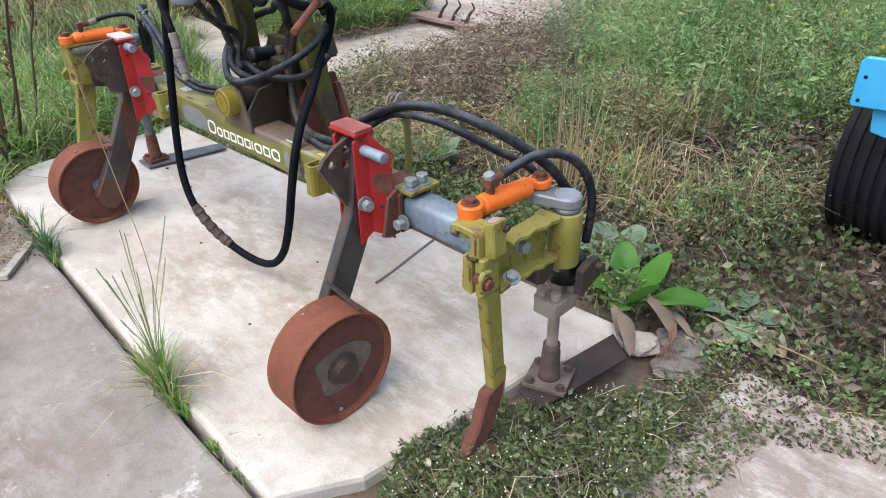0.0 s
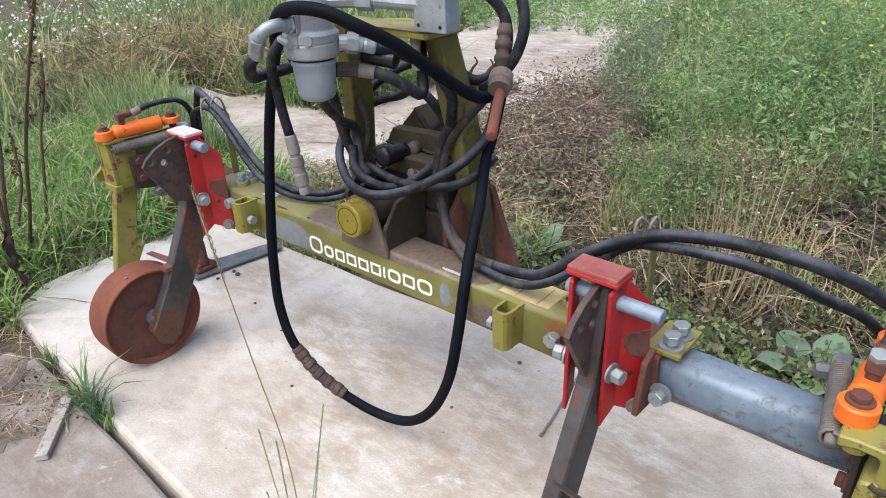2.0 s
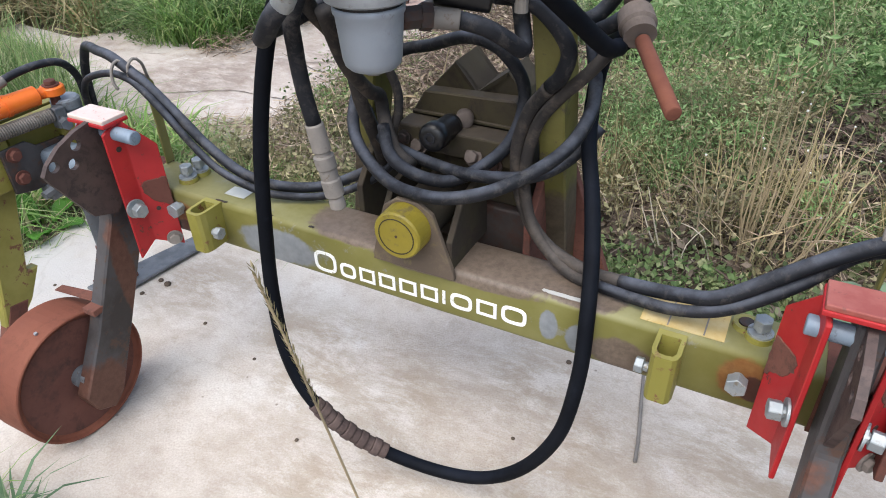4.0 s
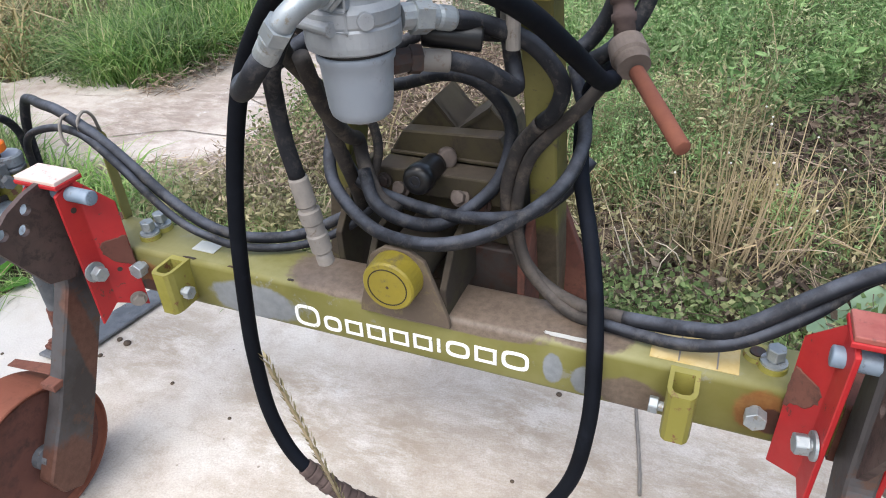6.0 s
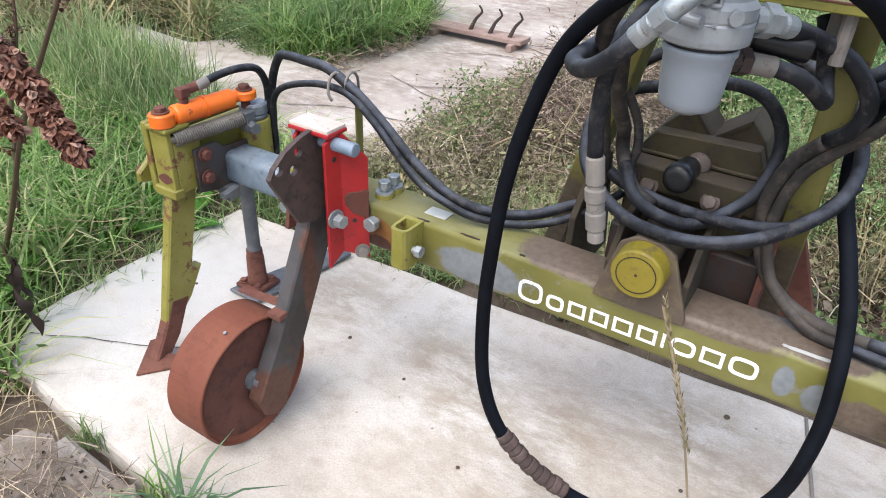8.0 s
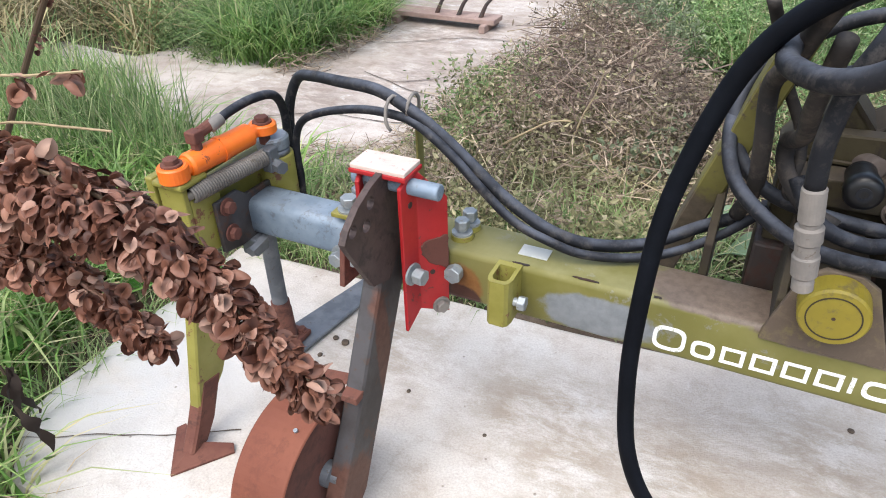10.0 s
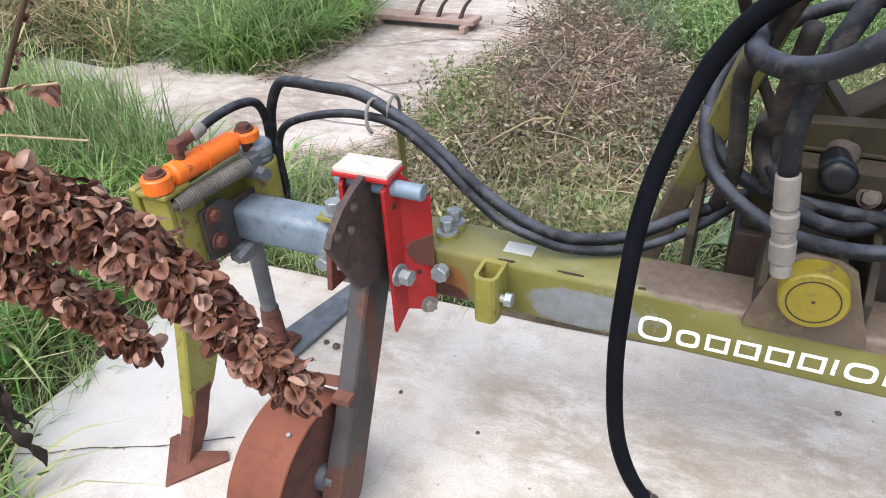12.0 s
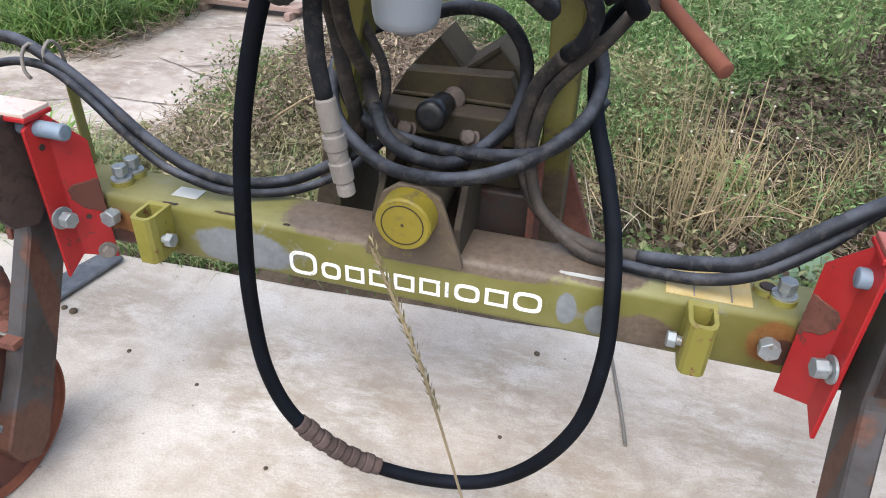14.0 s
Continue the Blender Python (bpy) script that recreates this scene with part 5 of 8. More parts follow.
        part("clamp_half", plate([(1.094, 0.490), (1.098, 0.574), (1.104, 0.580), (1.124, 0.582), (1.126, 0.480), (1.104, 0.482)], 0.066, 'y', -0.058, 0.004), OLIVE_CLEAN, carrier)
        part("clamp_half", plate([(1.129, 0.478), (1.127, 0.566), (1.134, 0.576), (1.154, 0.578), (1.156, 0.484), (1.146, 0.472)], 0.056, 'y', -0.056, 0.004), OLIVE_CLEAN, carrier)
        part("weld_bead", tube([(1.112, -0.088, 0.578), (1.124, -0.090, 0.574), (1.140, -0.088, 0.577)], 0.005, 8, 0.004), OLIVE_MUD_SHADE, carrier)
        part("bolt", hexbolt((1.142, -0.083, 0.530), (0, -1, 0), 0.018, 0.008), RUST_RED, carrier, "rusty bolt")
        part("lug", plate([(-0.104, 0.512), (-0.106, 0.548), (-0.096, 0.560), (-0.070, 0.556), (-0.066, 0.512), (-0.080, 0.504)], 0.012, 'x', 1.163, 0.003), OLIVE_CLEAN, carrier, "olive lug with rusty edges")
        part("bolt", hexbolt((1.169, -0.090, 0.532), (1, 0, 0), 0.022, 0.010), RUST_RED, carrier, "rusty bolt")
        part("clamp_plate", plate([(1.142, 0.570), (1.137, 0.650), (1.142, 0.660), (1.166, 0.668), (1.171, 0.580)], 0.044, 'y', -0.046, 0.004), OLIVE_CLEAN, carrier, "olive-yellow clamp plate")
        part("rusty_cap", plate(ragged(1.153, -0.052, 0.009, 0.014, 71), 0.003, 'z', 0.6655, 0.0005), RUST_PALE, carrier, "rusty worn top edge")
        part("bolt", hexbolt((1.168, -0.030, 0.645), (1, 0, 0), 0.014, 0.005), RUST_DARK, carrier, "rusty bolt")
        for k, (px, pz, ra, rb) in enumerate(((1.133, 0.605, 0.003, 0.020), (1.121, 0.535, 0.003, 0.018), (1.150, 0.500, 0.005, 0.008))):
            part("rust_patch", plate([(x, z) for x, z in ragged(px, pz, ra, rb, 80 + k)], 0.0016, 'y', (-0.0862, -0.0912, -0.0842)[k], 0), RUST_RED, carrier)
    else:
        carrier = part("tine_carrier", span(*((1.096, 1.142) if s > 0 else (1.088, 1.150)), -0.082, -0.068, 0.462, 0.628, 0.003), OLIVE_CLEAN, tool, "olive-yellow welded tine carrier")
        part("carrier_cheek", span(1.088, 1.100, -0.068, 0.010, 0.462, 0.600, 0.003), OLIVE_CLEAN, carrier)
        part("carrier_cheek", span(1.138, 1.150, -0.068, 0.010, 0.462, 0.600, 0.003), OLIVE_CLEAN, carrier)
        part("carrier_cap", span(1.083, 1.157, -0.088, -0.015, 0.622, 0.635, 0.005), OLIVE_CLEAN, carrier)
        part("carrier_rib", span(1.082, 1.158, -0.090, -0.062, 0.455, 0.478, 0.003), OLIVE_CLEAN, carrier)
        part("rust_patch", plate([(X(1.119 + e) + 0.020 * math.cos(a) * (1 + 0.3 * math.sin(2 * a + 1)), 0.502 + 0.014 * math.sin(a)) for a in [k * math.pi / 6 for k in range(12)]], 0.0016, 'y', -0.0828, 0), RUST_RED, carrier)
        part("clamp_plate", box(min(X(1.165 + e), X(1.185 + e)), max(X(1.165 + e), X(1.185 + e)), -0.078, -0.034, 0.45, 0.632, 0.004), OLIVE_CLEAN, carrier, "olive-yellow clamp plate")
        part("link_bar", plate([(-0.100, 0.475), (-0.100, 0.500), (-0.060, 0.530), (0.015, 0.545), (0.030, 0.525), (0.015, 0.495), (-0.065, 0.468)], 0.016, 'x', X(1.202 + e), 0.003), OLIVE_CLEAN, carrier, "olive-yellow link bar")
        part("bolt", hexbolt((X(1.210 + e), 0.004, 0.519), (s, 0, 0), 0.028, 0.014), ZINC, carrier)
        part("bolt", hexbolt((X(1.210 + e), -0.075, 0.492), (s, 0, 0), 0.026, 0.014), RUST_RED, carrier, "rusty bolt")
        part("bolt", hexbolt((X(1.138 + e), 0.004, 0.50), (-s, 0, 0), 0.024, 0.012), RUST_RED, carrier, "rusty bolt")
    # vertical pivot tube, its channel and the lug on top
    g = e - (0.015 if s > 0 else 0)
    ty, tx = (0.218, 1.150) if s > 0 else (0.185, -1.150)
    if s > 0:
        torn = lambda z0, k: [(1.118, 0.000), (1.112, 0.175), (1.165, 0.178), (1.172, 0.165), (1.166, 0.140), (1.169, 0.118), (1.160, 0.092), (1.166, 0.060), (1.158, 0.030), (1.166, 0.004 - 0.04 * k)]
        part("channel", joined(box(1.112, 1.124, -0.020, 0.180, 0.452, 0.588, 0.003), plate(torn(0, 0), 0.012, 'z', 0.5845, 0.002), plate(torn(0, 1), 0.012, 'z', 0.478, 0.002)), OLIVE_CLEAN, tool, "olive-yellow welded channel with torn edges")
        part("rust_edge", tube([(1.167, 0.165, 0.588), (1.161, 0.140, 0.588), (1.164, 0.118, 0.588), (1.155, 0.092, 0.588), (1.161, 0.060, 0.588)], 0.0024, 6, 0.01), RUST_RED, tool, "rusty torn edge")
        part("bolt", hexbolt((1.124, 0.080, 0.535), (1, 0, 0), 0.028, 0.016), ZINC, tool)
        part("bolt", hexbolt((1.150, 0.020, 0.484), (0.3, -0.3, 1), 0.026, 0.014), ZINC, tool)
        part("lower_lug", plate([(0.10, 0.430), (0.10, 0.476), (0.165, 0.476), (0.160, 0.440), (0.130, 0.420)], 0.040, 'x', 1.145, 0.003), RUST_DARK, tool, "dark rusty lug")
    else:
        part("channel", joined(box(min(X(1.10 + g), X(1.115 + g)), max(X(1.10 + g), X(1.115 + g)), 0.02, 0.20, 0.455, 0.590, 0.003), box(min(X(1.098 + g), X(1.162 + g)), max(X(1.098 + g), X(1.162 + g)), 0.018, 0.202, 0.582, 0.594, 0.003), box(min(X(1.098 + g), X(1.162 + g)), max(X(1.098 + g), X(1.162 + g)), 0.018, 0.202, 0.452, 0.464, 0.003)), OLIVE_CLEAN, tool, "olive-yellow welded channel")
        part("bolt", hexbolt((X(1.115 + g), 0.10, 0.515), (s, 0, 0), 0.026, 0.014), ZINC, tool)
    part("pivot_post", rod((tx, ty, 0.440), (tx, ty, 0.586), 0.041, n=32, bevel=0.003), OLIVE_CLEAN, tool, "olive-yellow pivot tube", True)
    part("pivot_bush", lathe([(0, 0.034), (0.012, 0.034), (0.012, 0.029), (0.03, 0.029)], (tx, ty, 0.586), (tx, ty, 0.7), 28), STEEL, tool, "dull steel bush", True)
    lug_out = [(tx + 0.036 * math.cos(q), ty + 0.036 * math.sin(q)) for q in [k * math.pi / 8 for k in range(16)]]
    if s > 0:
        # stadium shape reaching back to the cylinder's far eye
        ex, ey = 1.088, 0.190
        back = math.atan2(ey - ty, ex - tx)
        lug_out = [(ex + 0.026 * math.cos(back + q), ey + 0.026 * math.sin(back + q)) for q in [-1.57 + k * 0.3925 for k in range(9)]] + [(tx + 0.036 * math.cos(back + q), ty + 0.036 * math.sin(back + q)) for q in [1.57 + k * 0.3925 for k in range(9)]]
    part("crank_lug", plate(lug_out, 0.028, 'z', 0.613, 0.004), DULL_GALV, tool, "galvanised crank lug")
    part("lug_ring", lathe([(0, 0.020), (0, 0.031), (0.002, 0.030), (0.002, 0.020)], (tx, ty, 0.627), (tx, ty, 1), 28), BOWL, tool, "pale worn ring")
    # orange hydraulic cylinder
    a, b = (Vector((1.068, -0.032, 0.652)), Vector((1.076, 0.205, 0.640))) if s > 0 else (Vector((-1.178, -0.068, 0.651)), Vector((-1.148, 0.160, 0.655)))
    d = (b - a).normalized()
    cyl = part("hydraulic_cylinder", lathe([(0.028, 0.010), (0.030, 0.022), (0.036, 0.0245), (0.108, 0.0245), (0.108, 0.0265), (0.118, 0.0265), (0.118, 0.0245), (0.188, 0.0240), (0.190, 0.014)], a, b, 44), ORANGE, tool, "orange-painted hydraulic cylinder")
    for p, h in ((a, 0.016), (b, 0.011)):
        part("eye", lathe([(0, 0.012), (0.0, 0.026), (0.003, 0.029), (2 * h - 0.003, 0.029), (2 * h, 0.026), (2 * h, 0.012)], p - Vector((0, 0, h)), p + Vector((0, 0, 1)), 24), ORANGE, cyl)
        part("pivot_bolt", joined(rod(p - Vector((0, 0, 0.035)), p + Vector((0, 0, h + 0.004)), 0.012, n=16), hexbolt(p + Vector((0, 0, h)), (0, 0, 1), 0.026, 0.010)), RUST_RED, cyl, "rusty pivot bolt")
    part("neck", rod(a + d * 0.018, a + d * 0.034, 0.018, n=16), ORANGE, cyl)
    part("neck", rod(b - d * 0.036, b - d * 0.016, 0.014, n=16), ORANGE, cyl)
    pp = a + d * 0.062
    port = joined(rod(pp + Vector((0, 0, 0.020)), pp + Vector((0, 0, 0.040)), 0.011, n=12), box(pp.x - 0.013, pp.x + 0.013, pp.y - 0.013, pp.y + 0.013, pp.z + 0.036, pp.z + 0.060, 0.003))
    part("port", port, RUST_RED, cyl, "rusty port block")
    if s > 0:
        part("port_cap", hexbolt((pp.x, pp.y - 0.002, pp.z + 0.060), (0, -0.25, 1), 0.024, 0.012, 0.0, False), ZINC, cyl, "zinc hexagon cap")
    part("port_fitting", rod(pp + Vector((0, 0.012, 0.050)), pp + Vector((0, 0.050, 0.054)), 0.0115, n=12, bevel=0.001), RUST_RED, cyl, "rusty hose fitting")
    if s < 0:
        part("ferrule", lathe([(0, 0.0105), (0.002, 0.0130), (0.030, 0.0126), (0.032, 0.0105)], (-1.1685, 0.034, 0.7025), (-1.160, 0.080, 0.716), 20), DUSTY_STEEL, cyl, "dull grey hose ferrule")
    # return spring beside it
    q0, q1 = Vector((X(1.085 + e * 0.5), -0.060, 0.604)), Vector((X(1.055 + e * 0.5), 0.125, 0.606))
    ax = (q1 - q0).normalized()
    u = Vector((0, 0, 1)); u = (u - ax * u.dot(ax)).normalized(); w = ax.cross(u)
    turns, L = 32, (q1 - q0).length
    pts = [q0 + ax * (L * t / (turns * 10)) + 0.0155 * (math.cos(2 * math.pi * t / 10) * u + math.sin(2 * math.pi * t / 10) * w) for t in range(turns * 10 + 1)]
    part("return_spring", joined(tube(pts, 0.0034, 6, raw=True), rod(q0 - ax * 0.01, q1 + ax * 0.02, 0.009, n=10)), SPRING, tool, "dusty steel coil spring", True)
    part("spring_bracket", joined(box(min(X(1.04 + e * 0.5), X(1.065 + e * 0.5)), max(X(1.04 + e * 0.5), X(1.065 + e * 0.5)), 0.125, 0.155, 0.57, 0.622, 0.003), rod((X(1.042 + e * 0.5), 0.14, 0.585), (X(1.015 + e * 0.5), 0.13, 0.585), 0.014, n=6)), STEEL, tool, "dull steel spring bracket")
    if s < 0:
        part("spring_strip", box(min(X(1.105 + e * 0.5), X(1.135 + e * 0.5)), max(X(1.105 + e * 0.5), X(1.135 + e * 0.5)), -0.06, 0.19, 0.612, 0.620, 0.002), OLIVE_CLEAN, tool, "olive-yellow strip")
    # tine with its duckfoot share
    tp = [(-0.075, 0.475), (0.005, 0.475), (-0.040, 0.235), (-0.030, 0.225), (-0.045, 0.185), (-0.085, 0.110), (-0.135, 0.105)]
    k = 0.05 if s > 0 else -0.03                     # this tine stands steeper
    if s > 0:
        tp = [(-0.036 + 0.66 * (y + 0.036) + 0.085 * (0.475 - z) / 0.37 - 0.01, z) for y, z in tp]
    else:
        tp = [(-0.075, 0.475), (0.005, 0.475), (-0.036, 0.232), (-0.004, 0.230), (-0.046, 0.150), (-0.085, 0.110), (-0.135, 0.105)]
        tp = [(y + k * (0.475 - z) / 0.37, z) for y, z in tp]
    tine = part("tine", plate(tp, 0.030, 'x', X(1.130 + e), 0.004), OLIVE_CLEAN, tool, "olive-yellow tine bar")
    foot = [(-0.105, 0.170), (-0.050, 0.160), (-0.098, 0.060), (-0.135, 0.016), (-0.188, 0.016), (-0.150, 0.080)]
    if s > 0:
        foot = [(-0.058, 0.175), (0.006, 0.195), (0.004, 0.150), (-0.022, 0.080), (-0.058, 0.016), (-0.135, 0.016), (-0.090, 0.080)]
    else:
        foot = [(y + k, z) for y, z in foot]
    part("tine_foot", plate(foot, 0.034, 'x', X(1.130 + e), 0.005), RUST_RED, tine, "rusty tine foot")
    sh = bmesh.new()
    c, wing = X(1.130 + e), (0.75 if s > 0 else 1.0)
    rim = [(0, -0.232, 0.008), (0.085 * wing, -0.122, 0.008), (0.070 * wing, -0.106, 0.013), (0, -0.150, 0.030), (-0.070 * wing, -0.106, 0.013), (-0.085 * wing, -0.122, 0.008)]
    up, dn = [[sh.verts.new((c + x, y + k * 1.3, z + d)) for x, y, z in rim] for d in (0, -0.006)]
    for ring in (up, dn):
        sh.faces.new((ring[0], ring[1], ring[2], ring[3])); sh.faces.new((ring[0], ring[3], ring[4], ring[5]))
    for i in range(6):
        sh.faces.new((up[i], up[(i + 1) % 6], dn[(i + 1) % 6], dn[i]))
    part("share", sh, RUST_RED, tine, "rusty duckfoot share")
    # blade shank with foot plate and knife behind it
    kx, ky = (1.125, 0.240) if s > 0 else (X(1.142), 0.190)
    shank = part("blade_shank", joined(rod((kx, ky, 0.13), (kx, ky, 0.445), 0.016 if s > 0 else 0.020, n=24), box(kx - 0.022, kx + 0.022, ky - 0.03, ky + 0.045, 0.405, 0.44, 0.004)), STEEL if s < 0 else CLAMP_TAN, tool, "dull steel blade shank" if s < 0 else "dusty brown blade shank")
    part("shank_sleeve", lathe([(0, 0.032), (0.006, 0.029), (0.09, 0.026), (0.10, 0.024), (0.115, 0.024)], (kx, ky, 0.036), (kx, ky, 1), 24), RUST_RED if s < 0 else SPLICE, shank, "rusty sleeve", True)
    turn, fr = (0.35, 0.086) if s > 0 else (0.0, 0.066)
    part("foot_plate", plate([(kx + fr * math.cos(turn + q), ky + fr * math.sin(turn + q)) for q in (0.785, 2.356, 3.927, 5.498)], 0.014, 'z', 0.029, 0.002), RUST_RED if s < 0 else TAN_DUST, shank, "rusty square foot plate" if s < 0 else "dusty square foot plate")
    for q in (0.785, 2.356, 3.927, 5.498):
        part("bolt", hexbolt((kx + (fr - 0.024) * math.cos(turn + q), ky + (fr - 0.024) * math.sin(turn + q), 0.036), (0, 0, 1), 0.018, 0.009), RUST_RED if s < 0 else SPLICE, shank)
    part("knife", plate([(1.085, 0.15), (1.175, 0.12), (1.235, 0.48), (1.14, 0.55)] if s > 0 else [(kx - 0.058, ky - 0.065), (kx + 0.057, ky - 0.065), (kx + 0.115, ky + 0.31), (kx + 0.045, ky + 0.33)], 0.012, 'z', 0.014, 0.003), RUST_DARK if s > 0 else STEEL, shank, "long flat steel weeding blade")
    if s > 0:
        part("shank_clamp", box(kx - 0.035, kx + 0.035, ky - 0.05, ky + 0.05, 0.27, 0.315, 0.004), CLAMP_TAN, shank, "dust-caked tan clamp block")
        for dx, dy in ((-0.02, -0.035), (0.02, 0.035), (0.02, -0.03)):
            part("bolt", hexbolt((kx + dx, ky + dy, 0.315), (0, 0, 1), 0.026, 0.018, 0.006), CLAMP_TAN, shank)
        part("motor", lathe([(0, 0.03), (0.004, 0.048), (0.07, 0.050), (0.075, 0.035)], (kx, ky + 0.03, 0.355), (kx, ky + 0.03, 1), 28), BLACK, tool, "black hydraulic motor", True)
        part("motor_arm", joined(plate([(0.22, 0.36), (0.22, 0.43), (0.25, 0.445), (0.29, 0.445), (0.305, 0.425), (0.30, 0.385)], 0.022, 'x', X(1.195 + e)), rod((X(1.206 + e), 0.282, 0.425), (X(1.222 + e), 0.282, 0.425), 0.012, n=14)), RUST_DARK, tool, "dark rusty arm")
    else:
        part("shank_latch", joined(box(X(1.10 + e), X(1.06 + e), 0.05, 0.09, 0.400, 0.442, 0.004), rod((X(1.06 + e), 0.03, 0.425), (X(1.06 + e), 0.08, 0.432), 0.012, n=6)), STEEL, shank, "dull steel latch")


end_unit(-1)
end_unit(1)

# ---- ground, slabs and path ----
rng = np.random.default_rng(7)

def inside(poly, x, y):
    hit = np.zeros(len(x), bool)
    for (x0, y0), (x1, y1) in zip(poly, poly[1:] + poly[:1]):
        c = ((y0 > y) != (y1 > y)) & (x < (x1 - x0) * (y - y0) / (y1 - y0 + 1e-12) + x0)
        hit ^= c
    return hit


def slab(name, outline, top, thick, material, label, rough=0.012, step=0.08, seed=0):
    """A cast slab with a slightly ragged, rounded edge; its top bows a little."""
    pts = []
    for (x0, y0), (x1, y1) in zip(outline, outline[1:] + outline[:1]):
        n = max(1, int(math.hypot(x1 - x0, y1 - y0) / step))
        for k in range(n):
            x, y = x0 + (x1 - x0) * k / n, y0 + (y1 - y0) * k / n
            j = noise.noise_vector((x * 4 + seed, y * 4, 0.3)) * rough
            pts.append((x + j.x, y + j.y))
    cx, cy = sum(p[0] for p in pts) / len(pts), sum(p[1] for p in pts) / len(pts)
    bm = bmesh.new()
    def ring(shrink, z):
        out = []
        for i, (x, y) in enumerate(pts):
            ax, ay = pts[i - 1]; bx, by = pts[(i + 1) % len(pts)]
            t = Vector((bx - ax, by - ay, 0)).normalized()
            nx, ny = t.y, -t.x
            out.append(bm.verts.new((x - nx * shrink, y - ny * shrink, z + 0.004 * noise.noise((x * 6, y * 6, seed)))))
        return out
    area = sum(a[0] * b[1] - b[0] * a[1] for a, b in zip(pts, pts[1:] + pts[:1]))
    s = 1 if area > 0 else -1
    rings = [ring(0, top - thick), ring(0, top - 0.018), ring(s * 0.005, top - 0.006), ring(s * 0.016, top)]
    for a, b in zip(rings[:-1], rings[1:]):
        for k in range(len(pts)):
            j = (k + 1) % len(pts)
            bm.faces.new((a[k], a[j], b[j], b[k]))
    f = bm.faces.new(rings[-1])
    bmesh.ops.triangulate(bm, faces=[f])
    ob = finish(name, bm, material)
    return tagged(ob, label, "pavement", kind="structure")

gsize = [-400, -120, -40, -16, -9] + [round(-6 + 0.3 * k, 2) for k in range(41)] + [9, 16, 40, 120, 400]
bm = bmesh.new()
ysize = sorted(gsize + [-0.42, -0.47, -0.58, -0.64])
hollow = lambda x, y: -0.09 if -0.6 < y < -0.46 and -1.2 < x < 1.0 else 0.0
grid = [[bm.verts.new((x, y, hollow(x, y) - 0.055 + (0.035 * noise.noise((x * 0.9, y * 0.9, 0)) if max(abs(x), abs(y)) < 7 else 0.0) + (0.02 * noise.noise((x * 3, y * 3, 2)) if y > 0.6 else 0))) for y in ysize] for x in gsize]
for i in range(len(gsize) - 1):
    for j in range(len(ysize) - 1):
        bm.faces.new((grid[i][j], grid[i + 1][j], grid[i + 1][j + 1], grid[i][j + 1]))
ground = tagged(finish("ground", bm, SOIL, smooth=True), "brown soil of the overgrown yard", "ground", kind="structure")

MAIN = [(-1.66, 0.53), (-1.68, -0.16), (-1.66, -0.27), (-1.52, -0.425), (-0.37, -0.492), (0.48, -0.53), (0.88, -0.54), (1.00, -0.34), (1.04, 0.10), (1.06, 0.26), (1.12, 0.42), (1.17, 0.56), (1.1, 0.62), (0.2, 0.60), (-0.6, 0.56)]
main_slab = slab("pavement_main", MAIN, 0.0, 0.12, SLAB, "pale cracked concrete slab under the cultivator", 0.010, 0.06, 1)
NEAR = [(-1.18, -0.478), (-0.37, -0.512), (0.48, -0.552), (0.90, -0.562), (1.02, -0.60), (1.25, -0.50), (2.8, -0.45), (2.9, -3.2), (-0.9, -3.2), (-1.02, -1.2), (-1.22, -0.75)]
slab("pavement_near", NEAR, -0.010, 0.10, SLAB_OLD, "weathered grey-brown concrete slab", 0.012, 0.08, 2)
WALKWAY = [(-1.52, 1.14), (-1.47, 1.65), (-1.46, 2.7), (-1.36, 3.6), (-2.0, 5.1), (-2.6, 9.0), (-6.5, 14.0), (-8.0, 14.0), (-4.6, 8.0), (-3.75, 4.9), (-2.9, 3.6), (-2.48, 2.85), (-2.5, 2.0), (-2.9, 1.86), (-4.2, 1.95), (-4.2, 1.45), (-2.9, 1.35), (-2.0, 0.98)]
walkway = slab("pavement_walkway", WALKWAY, -0.020, 0.08, PATH_MAT, "dusty pale concrete walkway", 0.03, 0.15, 3)
PATCH = [(1.42, 0.10), (1.40, -0.42), (2.5, -0.38), (2.7, 0.80), (1.95, 0.83), (1.52, 0.70)]
slab("pavement_patch", PATCH, -0.030, 0.07, PATH_MAT, "worn pale concrete patch half covered with weeds", 0.11, 0.03, 4)

def crack(name, points, w, label, parent):
    """A hair crack: a thin dark ribbon that follows an uneven line."""
    c = spline(points, 0.02)
    bm = bmesh.new()
    rows = []
    for i, q in enumerate(c):
        d = (c[min(i + 1, len(c) - 1)] - c[max(i - 1, 0)]).normalized()
        side = Vector((-d.y, d.x, 0))
        jog = 0.006 * noise.noise((q.x * 14, q.y * 14, 2.0))
        ww = w * (0.7 + 0.6 * noise.noise((q.x * 30, q.y * 30, 7.0)))
        rows.append([bm.verts.new(q + side * (jog + e)) for e in (-ww / 2, ww / 2)])
    for a, b in zip(rows[:-1], rows[1:]):
        bm.faces.new((a[0], a[1], b[1], b[0]))
    return part(name, bm, SOIL, parent, label)


crack("crack", [(-1.60, -0.335, 0.0045), (-1.55, -0.313, 0.0045), (-1.42, -0.245, 0.0045), (-1.29, -0.185, 0.0045), (-1.14, -0.103, 0.0045)], 0.0042, "dark hair crack in the concrete", main_slab)
